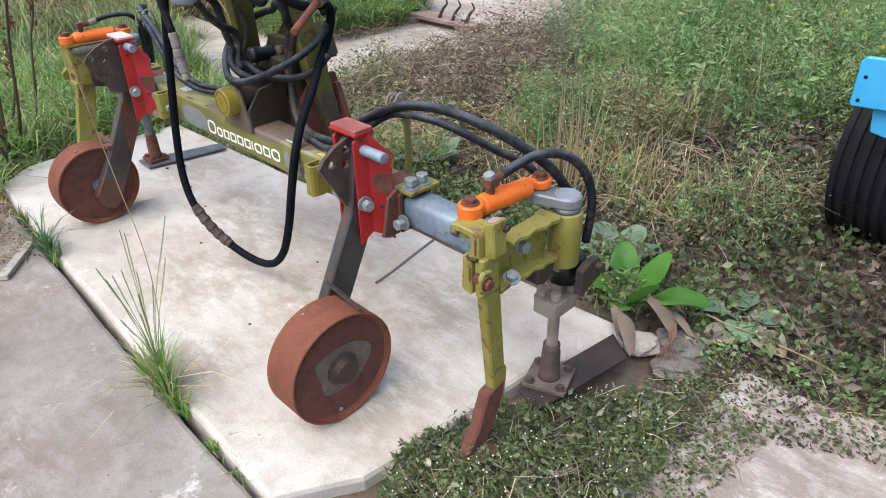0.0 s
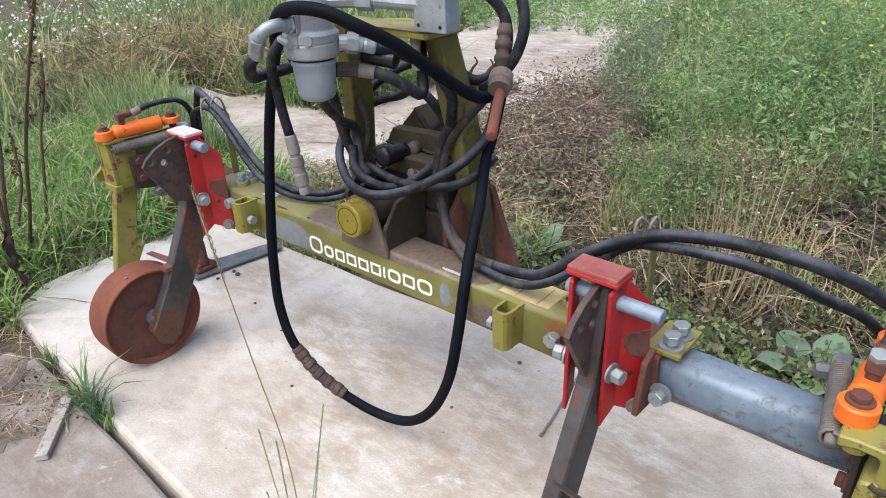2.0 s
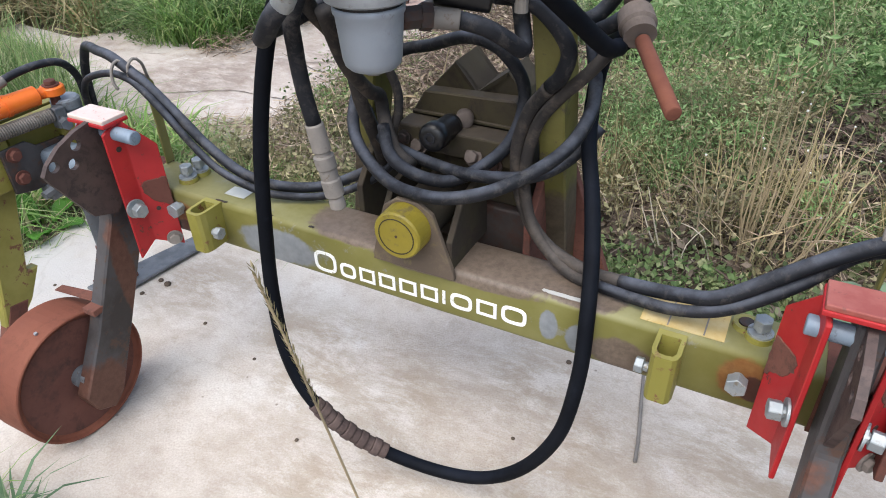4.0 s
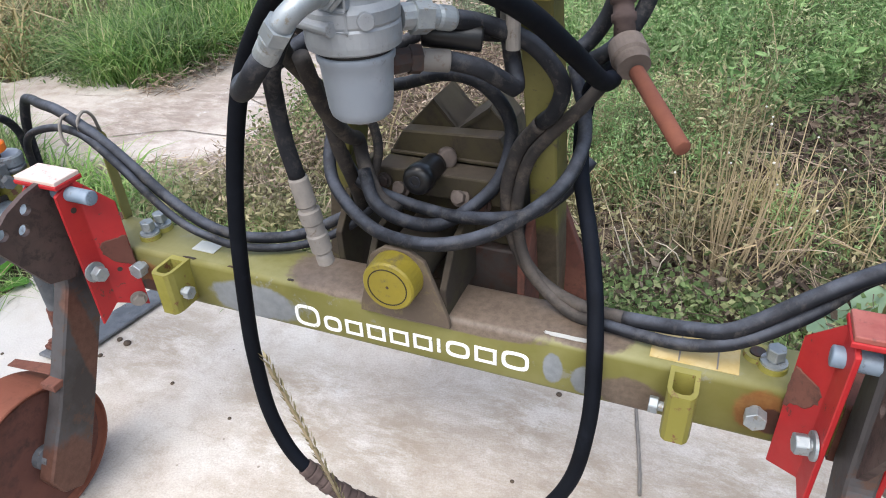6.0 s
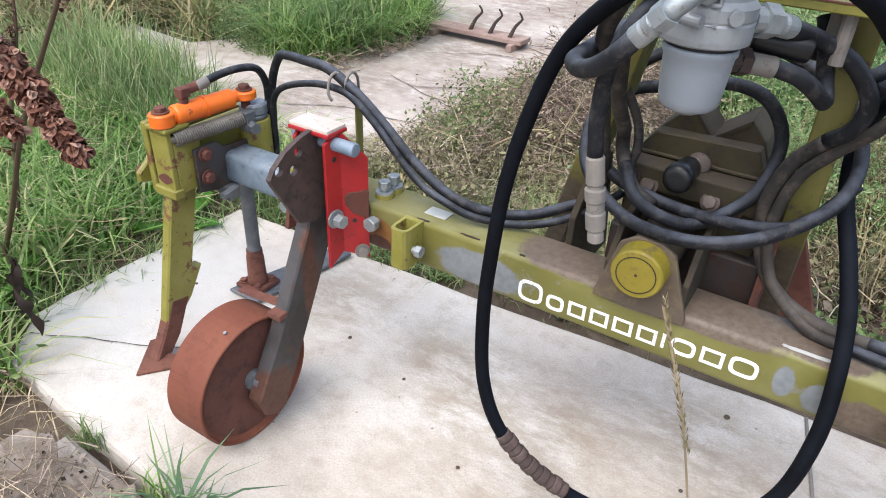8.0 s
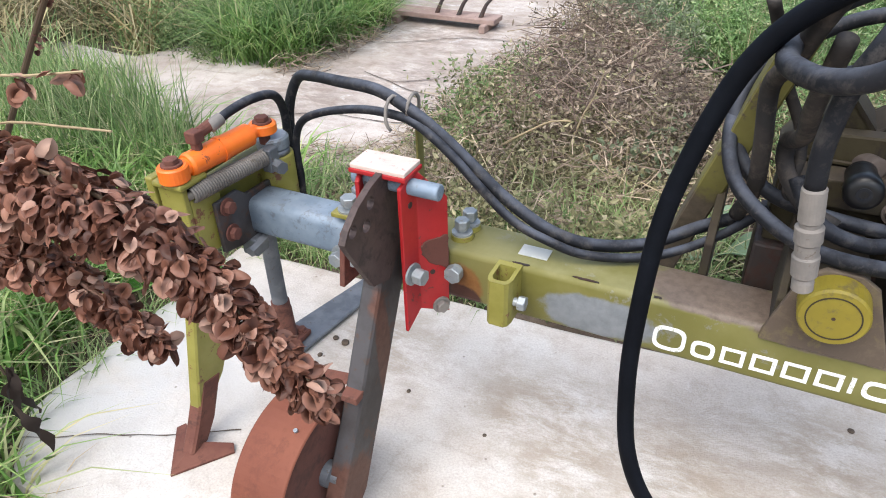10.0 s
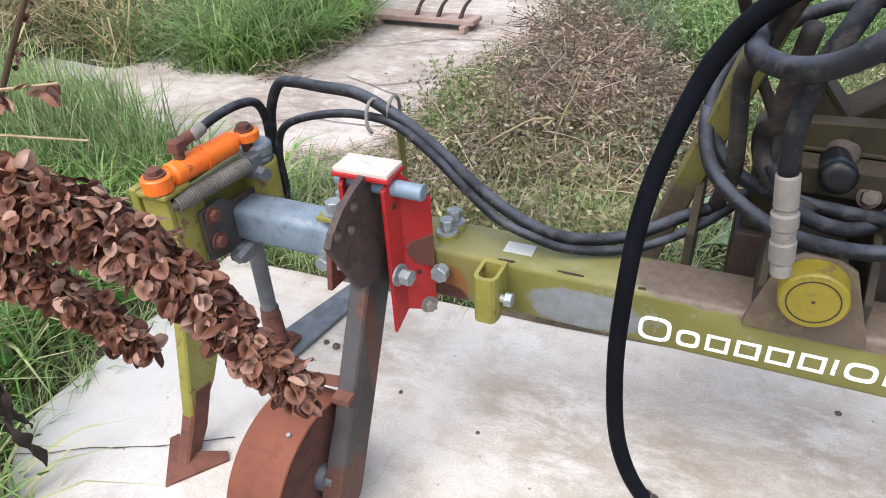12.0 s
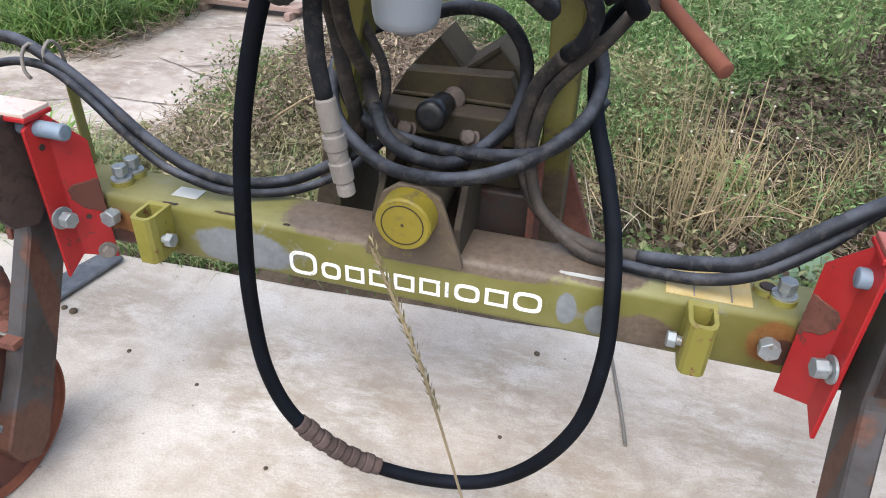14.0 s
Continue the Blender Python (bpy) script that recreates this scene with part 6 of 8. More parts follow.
for line in ([(-1.953, 2.085), (-1.804, 2.17), (-1.668, 2.287), (-1.50, 2.37)], [(-2.166, 2.162), (-1.98, 2.09), (-1.857, 2.028), (-1.681, 1.992), (-1.50, 1.97)], [(-2.45, 2.6), (-2.2, 2.7), (-1.9, 2.9), (-1.5, 2.95)], [(-2.3, 1.45), (-2.05, 1.6), (-1.75, 1.62), (-1.52, 1.7)]):
    crack("crack", [(x, y, -0.0150) for x, y in line], 0.009, "dark crack in the concrete", walkway)

# ---- planting helpers ----
def scatter(poly, n, avoid=()):
    xs, ys = [p[0] for p in poly], [p[1] for p in poly]
    got = np.zeros((0, 2))
    while len(got) < n:
        p = np.column_stack([rng.uniform(min(xs), max(xs), 2 * n), rng.uniform(min(ys), max(ys), 2 * n)])
        keep = inside(poly, p[:, 0], p[:, 1])
        for a in avoid:
            keep &= ~inside(a, p[:, 0], p[:, 1])
        got = np.vstack([got, p[keep]])
        if not len(p[keep]):
            break
    return got[:n]


def sheet(name, verts, faces, material, label, category, kind="stuff"):
    me = bpy.data.meshes.new(name)
    me.from_pydata(verts.tolist(), [], faces)
    me.materials.append(material)
    ob = new(name, me)
    return tagged(ob, label, category, kind=kind)


def blade_mesh(base, h, w, lean, curl=1.0, fixed=None):
    """Curved tapering blades: seven corners each. base n x 3; h, w, lean arrays of n."""
    n = len(base)
    a = rng.uniform(0, 2 * np.pi, n) if fixed is None else fixed
    d = np.column_stack([np.cos(a), np.sin(a), 0 * a])
    s = np.column_stack([-np.sin(a), np.cos(a), 0 * a])
    tw = rng.uniform(-0.6, 0.6, n)
    s = s * np.cos(tw)[:, None] + d * np.sin(tw)[:, None]
    v = np.zeros((n, 7, 3))
    for k, (f, ww) in enumerate(((0, 1.0), (0.38, 0.9), (0.72, 0.6))):
        c = base + d * (lean * f ** (1 + curl))[:, None] + np.column_stack([0 * h, 0 * h, h * f * (1 - 0.25 * f * np.minimum(1, lean / h))])
        v[:, 2 * k] = c - s * (w * ww / 2)[:, None]
        v[:, 2 * k + 1] = c + s * (w * ww / 2)[:, None]
    v[:, 6] = base + d * lean[:, None] + np.column_stack([0 * h, 0 * h, h * (1 - 0.35 * np.minimum(1.6, lean / h))])
    idx = np.arange(n) * 7
    f = []
    for i in idx.tolist():
        f += [(i, i + 1, i + 3, i + 2), (i + 2, i + 3, i + 5, i + 4), (i + 4, i + 5, i + 6)]
    return v.reshape(-1, 3), f


def leaf_mesh(at, size, flat=0.5, aspect=0.5):
    """Small folded diamond leaves."""
    n = len(at)
    d = rng.normal(size=(n, 3)); d[:, 2] *= flat; d[:, 2] += 0.15
    d /= np.linalg.norm(d, axis=1)[:, None]
    r = rng.normal(size=(n, 3)); s = np.cross(d, r); s /= np.linalg.norm(s, axis=1)[:, None] + 1e-9
    nn = np.cross(d, s)
    z = size[:, None]
    v = np.stack([at, at + d * z * 0.5 + s * z * aspect * 0.5 + nn * z * 0.06, at + d * z, at + d * z * 0.5 - s * z * aspect * 0.5 + nn * z * 0.06], 1)
    f = [(i, i + 1, i + 2, i + 3) for i in (np.arange(n) * 4).tolist()]
    return v.reshape(-1, 3), f


def merge(*pairs):
    vs, fs, o = [], [], 0
    for v, f in pairs:
        vs.append(v)
        fs += [tuple(i + o for i in q) for q in f]
        o += len(v)
    return np.vstack(vs), fs


def grass(name, poly, n, h, w, lean, material, label, z=-0.05, avoid=(), clump=0):
    p = scatter(poly, n if not clump else max(1, n // clump), avoid)
    if clump:
        p = np.repeat(p, clump, 0) + rng.normal(0, 0.025, (len(p) * clump, 2))
    m = len(p)
    base = np.column_stack([p, np.full(m, z)])
    hh = h * rng.uniform(0.45, 1.25, m)
    v, f = blade_mesh(base, hh, w * rng.uniform(0.6, 1.3, m), lean * rng.uniform(0.2, 1.3, m) * hh)
    return sheet(name, v, f, material, label, "grass")


def weeds(name, poly, n, h, leaves, size, material, label, z=-0.05, avoid=(), spread=0.10, stem_w=0.004, aspect=0.45, low=0.15, category="weeds", uneven=0.7, clumps=0, radius=0.15):
    """Branching weeds: a leaning stem each, with many small leaves about its upper part."""
    if clumps:
        c = scatter(poly, clumps, avoid)
        size_of = rng.uniform(0.5, 1.5, len(c))
        pick = rng.integers(0, len(c), n)
        p = c[pick] + rng.normal(0, radius, (n, 2)) * size_of[pick][:, None]
        keep = np.ones(n, bool)
        for a in avoid:
            keep &= ~inside(a, p[:, 0], p[:, 1])
        p = p[keep]
    else:
        p = scatter(poly, n, avoid)
    n = len(p)
    base = np.column_stack([p, np.full(n, z)])
    lump = np.array([noise.noise((x * 2.1, y * 2.1, 5.0)) + 0.6 * noise.noise((x * 5.0, y * 5.0, 1.0)) for x, y in p.tolist()])
    hh = h * rng.uniform(0.6, 1.15, n) * np.clip(1 + uneven * lump, 0.35, 1.6)
    a, lean = rng.uniform(0, 2 * np.pi, n), rng.uniform(0.05, 0.45, n) * hh
    sv, sf = blade_mesh(base, hh, np.full(n, stem_w), lean, 0.6, a)
    t = rng.uniform(low, 1.0, (n, leaves))
    at = base[:, None, :] + np.stack([np.cos(a)[:, None] * lean[:, None] * t ** 1.6, np.sin(a)[:, None] * lean[:, None] * t ** 1.6, hh[:, None] * t * (1 - 0.12 * t)], 2)
    off = rng.normal(0, 1, (n, leaves, 3)) * (spread * hh[:, None] * (0.25 + 0.9 * (1 - t) * t * 3))[..., None]
    off[..., 2] *= 0.6
    at = (at + off).reshape(-1, 3)
    lv, lf = leaf_mesh(at, size * rng.uniform(0.5, 1.4, len(at)), 0.8, aspect)
    v, f = merge((sv, sf), (lv, lf))
    return sheet(name, v, f, material, label, category)


def tangle(name, poly, n, top, length, w, material, label, z=-0.05, avoid=()):
    """Broken stems lying over one another: thin bowed strips at all angles."""
    p = scatter(poly, n, avoid)
    n = len(p)
    h0 = z + top * rng.uniform(0, 1, n) ** 1.6
    a, L = rng.uniform(0, 2 * np.pi, n), length * rng.uniform(0.4, 1.4, n)
    rise = rng.normal(0, 0.35, n)
    d = np.column_stack([np.cos(a), np.sin(a), rise])
    d /= np.linalg.norm(d, axis=1)[:, None]
    side = np.cross(d, rng.normal(size=(n, 3))); side /= np.linalg.norm(side, axis=1)[:, None]
    bow = np.cross(d, side) * (L * rng.uniform(-0.22, 0.22, n))[:, None]
    c0 = np.column_stack([p, h0])
    v = np.zeros((n, 8, 3))
    for k, f in enumerate((0, 0.33, 0.67, 1.0)):
        c = c0 + d * (L * (f - 0.5))[:, None] + bow * (4 * f * (1 - f))
        c[:, 2] = np.maximum(c[:, 2], z + 0.004)
        ww = (w * rng.uniform(0.6, 1.2, n) * (1 - 0.6 * f) / 2)[:, None]
        v[:, 2 * k], v[:, 2 * k + 1] = c - side * ww, c + side * ww
    f = []
    for i in (np.arange(n) * 8).tolist():
        f += [(i, i + 1, i + 3, i + 2), (i + 2, i + 3, i + 5, i + 4), (i + 4, i + 5, i + 7, i + 6)]
    return sheet(name, v.reshape(-1, 3), f, material, label, "dead stems")


HARD = (MAIN, NEAR, WALKWAY, PATCH)
# fresh grass past the end of the slab
grass("grass", [(-3.4, -0.9), (-1.78, -0.34), (-1.80, 0.55), (-1.62, 0.95), (-2.2, 1.0), (-3.6, 1.35)], 7600, 0.27, 0.0115, 1.2, GRASS, "fresh green grass beside the slab", avoid=HARD, clump=6)
grass("grass", [(-1.80, -0.30), (-1.62, -0.30), (-1.60, 0.55), (-1.78, 0.55)], 420, 0.12, 0.005, 1.2, GRASS_PALE, "pale grass hanging over the slab's edge", clump=5)
grass("grass", [(-3.0, 2.0), (-2.55, 2.05), (-2.46, 2.85), (-2.75, 3.5), (-3.25, 3.5), (-3.25, 2.35)], 4000, 0.38, 0.010, 1.2, GRASS_DEEP, "tall green grass clump beside the walkway", clump=9)
weeds("green_weeds", [(-3.9, 3.7), (-3.2, 3.5), (-3.15, 2.3), (-2.95, 1.95), (-3.5, 2.0), (-3.9, 2.1)], 240, 0.24, 60, 0.024, WEED_DARK, "dull green weeds beside the walkway", spread=0.28, low=0.05, aspect=0.4)
grass("grass", [(-3.9, 3.7), (-3.2, 3.5), (-3.15, 2.3), (-2.90, 1.92), (-3.5, 1.95), (-3.9, 2.1)], 900, 0.20, 0.007, 1.4, GRASS_PALE, "short pale grass beside the walkway", clump=6)
grass("grass", [(-7.5, -1.5), (-3.3, -1.0), (-3.5, 1.4), (-4.3, 1.4), (-4.3, 2.0), (-3.6, 2.1), (-3.8, 4.4), (-5.0, 8.0), (-9.5, 8.0)], 15000, 0.36, 0.012, 0.8, GRASS_PALE, "pale meadow grass", clump=5)
grass("dry_grass", [(-6.3, 0.2), (-3.9, 0.9), (-3.8, 1.3), (-4.4, 2.2), (-4.2, 3.4), (-6.8, 3.4)], 2600, 0.40, 0.013, 1.4, DRY_EAR, "tangled dry brown grass", clump=6)
grass("grass", [(-18, -6), (-7, -4), (-7, 9), (-6, 16), (6, 22), (6, 34), (-18, 34)], 9000, 0.55, 0.035, 0.8, GRASS_PALE, "far meadow grass", clump=4)
tangle("dry_straw", [(-3.2, -0.8), (-1.7, -0.35), (-1.66, 0.5), (-2.2, 0.95), (-3.4, 1.2)], 900, 0.22, 0.22, 0.004, STRAW, "dry straws among the fresh grass", avoid=HARD)
grass("dry_grass", [(-2.2, -1.1), (-1.62, -0.35), (-1.20, -0.48), (-1.05, -1.1), (-1.0, -1.9), (-2.0, -1.9)], 1400, 0.10, 0.004, 2.2, STRAW, "short dry grass and litter on bare soil", avoid=(MAIN, NEAR), clump=4)
grass("grass", [(-3.2, -0.8), (-1.75, -0.3), (-1.72, 0.5), (-2.2, 0.95), (-3.4, 1.2)], 420, 0.50, 0.0045, 0.8, GRASS_PALE, "pale flowering grass stalks", avoid=HARD, clump=3)
grass("grass", [(-2.9, -1.15), (-1.50, -0.78), (-1.44, -0.50), (-1.62, -0.36), (-2.9, -0.62)], 1700, 0.24, 0.0100, 1.2, GRASS, "green grass round the dock stalks", avoid=HARD, clump=7)
weeds("green_weeds", [(-2.7, -1.05), (-1.52, -0.76), (-1.48, -0.44), (-1.75, -0.20), (-2.6, -0.4)], 90, 0.20, 26, 0.035, WEED_DARK, "low green weeds round the dock stalks", avoid=HARD, spread=0.35, low=0.05, aspect=0.5)
tangle("dry_straw", [(-2.6, -1.1), (-1.46, -0.84), (-1.42, -0.50), (-1.70, -0.36), (-2.6, -0.5)], 520, 0.16, 0.20, 0.0055, DEAD, "dry brown straw heaped round the dock stalks", avoid=HARD)
grass("grass", [(-3.5, 0.85), (-2.5, 0.62), (-2.05, 0.78), (-2.22, 0.95), (-2.75, 1.18), (-3.5, 1.34)], 1500, 0.46, 0.0062, 0.5, GRASS_PALE, "tall pale seeding grass before the walkway", avoid=HARD, clump=6)
grass("dry_grass", [(-4.3, 1.42), (-3.35, 1.30), (-3.1, 1.42), (-3.35, 1.62), (-4.3, 1.72)], 700, 0.13, 0.006, 1.3, GRASS_PALE, "sparse pale grass over the walkway's arm", z=-0.02, clump=5)
tangle("dead_stems", [(-5.2, 1.2), (-3.7, 1.25), (-3.5, 2.0), (-3.9, 2.5), (-5.4, 2.5)], 500, 0.45, 0.26, 0.010, DRY_EAR, "tall withered brown weeds", avoid=(WALKWAY,))
grass("dry_grass", [(-5.2, 1.2), (-3.7, 1.25), (-3.5, 2.0), (-3.9, 2.5), (-5.4, 2.5)], 900, 0.52, 0.015, 1.5, DRY_EAR, "broad curled dry blades among brown weeds", avoid=(WALKWAY,), clump=6)
leafy_spots = ((-1.80, -0.42), (-2.05, 0.30), (-1.75, 0.32), (-2.3, -0.3))
# dry growth along the edges of the walkway
tangle("dead_stems", [(-2.62, 1.95), (-2.40, 2.0), (-2.38, 2.85), (-2.75, 3.6), (-2.95, 3.6), (-2.58, 2.85)], 900, 0.10, 0.14, 0.005, DEAD, "dead stems at the foot of the tall grass", z=-0.03)
grass("dry_grass", [(-2.15, 0.90), (-1.62, 0.56), (-1.40, 0.80), (-1.48, 1.12), (-1.95, 1.05)], 800, 0.19, 0.0055, 1.1, GRASS_PALE, "sparse dry grass between slab and walkway", z=-0.04, clump=5)
tangle("dead_stems", [(-2.15, 0.90), (-1.62, 0.56), (-1.40, 0.80), (-1.48, 1.12), (-1.95, 1.05)], 520, 0.06, 0.12, 0.0035, DEAD, "dead stems between slab and walkway", z=-0.04)
tangle("dead_stems", [(-2.3, 1.0), (-1.45, 1.10), (-1.44, 2.7), (-1.60, 2.7), (-1.62, 1.4), (-2.3, 1.12)], 900, 0.04, 0.13, 0.004, DEAD, "dead stems strewn along the walkway's edge", z=-0.018)
# weeds behind the cultivator, with a bare brown gap before them
GAP = [(0.42, 1.85), (0.66, 1.55), (1.0, 1.72), (1.40, 1.95), (1.45, 2.8), (1.02, 3.0), (0.76, 2.55), (0.52, 2.25)]
THICKET = [(-0.80, 3.2), (-0.30, 2.5), (0.0, 2.15), (0.4, 2.2), (0.85, 2.4), (1.10, 3.1), (1.8, 4.0), (2.2, 7.0), (-1.9, 7.0), (-1.3, 4.6), (-0.95, 3.7)]
weeds("green_weeds", THICKET, 1800, 0.60, 100, 0.034, WEED, "dense grey-green feathery weeds", avoid=(WALKWAY, GAP), spread=0.13, aspect=0.28, uneven=1.7, clumps=62, radius=0.13)
# the lower layer is a darker green to paint the thicket's shaded gaps
weeds("green_weeds", THICKET, 460, 0.36, 44, 0.036, WEED_DARK, "low thicket weeds, coloured darker for the shade between stems", avoid=(WALKWAY, GAP), spread=0.16, aspect=0.4)
weeds("green_weeds", [(-0.30, 2.4), (0.3, 2.1), (0.8, 2.3), (1.3, 3.2), (1.6, 4.2), (-0.9, 4.2)], 170, 0.50, 30, 0.050, WEED, "broader-leaved green weeds in the thicket", avoid=(WALKWAY, GAP), spread=0.16, aspect=0.38, clumps=40, radius=0.12)
weeds("green_weeds", THICKET, 800, 0.74, 60, 0.019, WEED_PALE, "pale feathery weeds gone to seed", avoid=(WALKWAY, GAP), spread=0.07, aspect=0.30, low=0.4, clumps=70, radius=0.14)
weeds("green_weeds", [(-0.45, 1.75), (0.1, 1.62), (1.05, 1.75), (1.1, 2.1), (-0.3, 2.2)], 170, 0.34, 60, 0.026, OLIVE_WEED, "olive-brown weeds at the edge of the thicket", avoid=(WALKWAY, GAP), spread=0.15, aspect=0.3, clumps=16, radius=0.08)
weeds("green_weeds", [(-0.1, 1.45), (0.32, 1.40), (0.40, 1.75), (-0.05, 1.85)], 60, 0.36, 130, 0.020, WEED, "feathery pale green bush before the thicket", spread=0.13, aspect=0.2, clumps=4, radius=0.06)
grass("dry_grass", THICKET, 420, 0.60, 0.0055, 0.6, STRAW, "dry stalks standing among the weeds", avoid=(WALKWAY, GAP), clump=4)
weeds("green_weeds", [(-1.25, 3.3), (-1.0, 3.0), (-0.70, 2.65), (-0.45, 2.75), (-0.80, 3.5), (-1.2, 4.4), (-1.5, 4.4)], 150, 0.52, 60, 0.026, WEED_GREY, "tall silvery grey-green weeds along the thicket's edge", avoid=(WALKWAY,), spread=0.09, low=0.1, aspect=0.3)
weeds("green_weeds", [(-0.15, 1.35), (0.5, 1.25), (1.25, 1.3), (1.35, 1.95), (0.4, 2.3), (-0.3, 2.1)], 120, 0.33, 60, 0.022, WEED, "green weeds between straw and thicket", avoid=(GAP,), spread=0.14, aspect=0.32, clumps=18, radius=0.06)
weeds("far_weeds", [(-4.6, 5.0), (-3.5, 4.9), (-2.6, 5.3), (-1.6, 5.2), (-1.5, 6.6), (-5.0, 8.0)], 420, 0.34, 40, 0.040, WEED, "green weeds grown over the walkway's far end", z=-0.03, spread=0.2, low=0.05, aspect=0.4)
weeds("far_weeds", [(-2.0, 7.0), (3.0, 7.0), (9.0, 6.0), (12, 16), (-4.0, 18)], 2200, 0.8, 26, 0.09, WEED, "far green weeds", avoid=(WALKWAY,), spread=0.16)
weeds("far_weeds", [(2.0, 3.0), (5.5, 1.0), (9.0, 2.0), (9.0, 7.0), (2.3, 7.0)], 1500, 0.65, 32, 0.05, WEED, "far green weeds", spread=0.15)
# matted dead patch beside the walkway
MATTED = [(-1.46, 0.95), (-1.44, 2.7), (-1.33, 3.4), (-0.95, 3.3), (-0.45, 2.3), (-0.15, 1.6), (-0.35, 1.0), (-1.2, 0.85)]
tangle("dead_stems", MATTED, 2600, 0.24, 0.15, 0.0045, DEAD, "matted dead brown stems", avoid=(WALKWAY,))
HEAP = [(-1.05, 1.55), (-1.30, 2.1), (-1.32, 3.0), (-1.00, 3.2), (-0.55, 2.3), (-0.32, 1.65), (-0.60, 1.45)]
tangle("dead_stems", HEAP, 2400, 0.34, 0.20, 0.0050, BROWN_STEM, "heap of long dead brown stems", avoid=(WALKWAY,))
weeds("dead_weeds", HEAP, 240, 0.34, 26, 0.030, DEAD_LEAF, "withered weeds among the heaped stems", avoid=(WALKWAY,), spread=0.2, low=0.2, aspect=0.35)
weeds("green_weeds", HEAP, 70, 0.34, 24, 0.026, OLIVE_WEED, "olive weeds through the heaped stems", avoid=(WALKWAY,), spread=0.2, low=0.3, aspect=0.4)
grass("dry_grass", [(-1.45, 0.95), (-1.44, 2.6), (-1.2, 2.8), (-0.9, 1.6), (-0.3, 1.5), (-0.2, 0.8), (-1.2, 0.8)], 1300, 0.20, 0.0050, 1.0, OLIVE_WEED, "olive-brown grass through the dead stems", avoid=(WALKWAY, MAIN), clump=6)
grass("grass", [(-1.30, 0.78), (-0.25, 0.75), (-0.15, 1.25), (-1.25, 1.15)], 1500, 0.20, 0.0052, 1.0, GRASS_PALE, "pale grass at the foot of the dead weeds", avoid=(WALKWAY, MAIN), clump=6)
tangle("dead_stems", MATTED, 620, 0.26, 0.19, 0.0042, STRAW, "tangled dry pale stems", avoid=(WALKWAY,))
weeds("dead_weeds", [(-1.30, 0.95), (-1.30, 2.6), (-1.20, 3.2), (-0.95, 3.2), (-0.45, 2.3), (-0.15, 1.6), (-0.35, 1.0), (-1.15, 0.85)], 430, 0.26, 34, 0.024, DEAD_LEAF, "withered brown weeds", avoid=(WALKWAY,), spread=0.20, low=0.0, aspect=0.35, uneven=1.3)
weeds("green_weeds", [(-1.42, 0.8), (-1.43, 1.9), (-0.9, 2.2), (-0.3, 1.6), (-0.3, 0.75)], 440, 0.22, 30, 0.026, OLIVE_WEED, "dull green weeds growing through dead stems", avoid=(WALKWAY, MAIN), spread=0.28, low=0.1, aspect=0.5)
weeds("green_weeds", [(-1.45, 1.3), (-1.44, 2.4), (-1.15, 2.6), (-1.1, 1.3)], 170, 0.24, 32, 0.022, WEED_DARK, "yellowish green weeds at the walkway edge", avoid=(WALKWAY,), spread=0.25, low=0.1, aspect=0.5)
weeds("green_weeds", [(-0.70, 1.40), (-0.50, 1.35), (-0.46, 1.60), (-0.66, 1.65)], 12, 0.28, 18, 0.042, WEED_GREY, "grey-green broad weeds among dead stems", avoid=(WALKWAY,), spread=0.22, low=0.1, aspect=0.45)
weeds("low_weeds", [(-1.6, 0.62), (-0.6, 0.68), (0.2, 0.72), (1.3, 0.76), (1.3, 1.05), (0.1, 1.05), (-0.6, 1.1), (-1.4, 1.0)], 480, 0.10, 20, 0.026, WEED_DARK, "low dark weeds behind the slab", avoid=(WALKWAY, MAIN), spread=0.40, low=0.1, aspect=0.6)
grass("grass", [(-1.5, 0.60), (-0.6, 0.64), (0.2, 0.68), (1.1, 0.70), (1.1, 0.85), (-0.4, 0.85), (-1.4, 0.85)], 900, 0.10, 0.0045, 0.9, GRASS_PALE, "sparse short grass behind the slab", avoid=(WALKWAY, MAIN), clump=5)
grass("grass", [(-1.66, 0.545), (-0.78, 0.575), (-0.78, 0.70), (-1.66, 0.70)], 900, 0.10, 0.0050, 1.0, GRASS_PALE, "short pale grass along the slab's back edge", avoid=(MAIN,), clump=5)
# bundle of straw stems fanning up from one foot
bundle = thing("dry_straw_bundle", "bundle of pale dry stems fanning up, with seed knobs", "dry grass", (0.46, 1.18, -0.05))
r = random.Random(12)
for k in range(34):
    u = r.uniform(-1.1, 1.3)
    foot = Vector((0.02 + 0.075 * u + r.uniform(-0.03, 0.03), r.uniform(-0.06, 0.07), 0))
    H = r.choice((0.30, 0.38, 0.44, 0.50, 0.58, 0.63)) * r.uniform(0.88, 1.05) * (1 - 0.25 * max(0, u))
    reach = 0.09 * u + 0.02 + r.uniform(-0.05, 0.06)
    sag = r.uniform(-0.03, 0.03)
    pts = [foot, foot + Vector((0.55 * reach + 0.02 * u, sag, 0.33 * H)), foot + Vector((0.85 * reach, 1.5 * sag, 0.68 * H)), foot + Vector((reach + r.uniform(-0.01, 0.01), sag + r.uniform(-0.04, 0.04), H))]
    part("stem", tube(pts, r.uniform(0.0022, 0.0034), 5, 0.06, 0.0013), STRAW, bundle)
    if k % 3 == 0:
        bm = bmesh.new()
        bmesh.ops.create_icosphere(bm, subdivisions=1, radius=r.uniform(0.0028, 0.0045), matrix=Matrix.Translation(pts[3]))
        part("seed_knob", bm, FLOWER, bundle, "small pale seed knob")
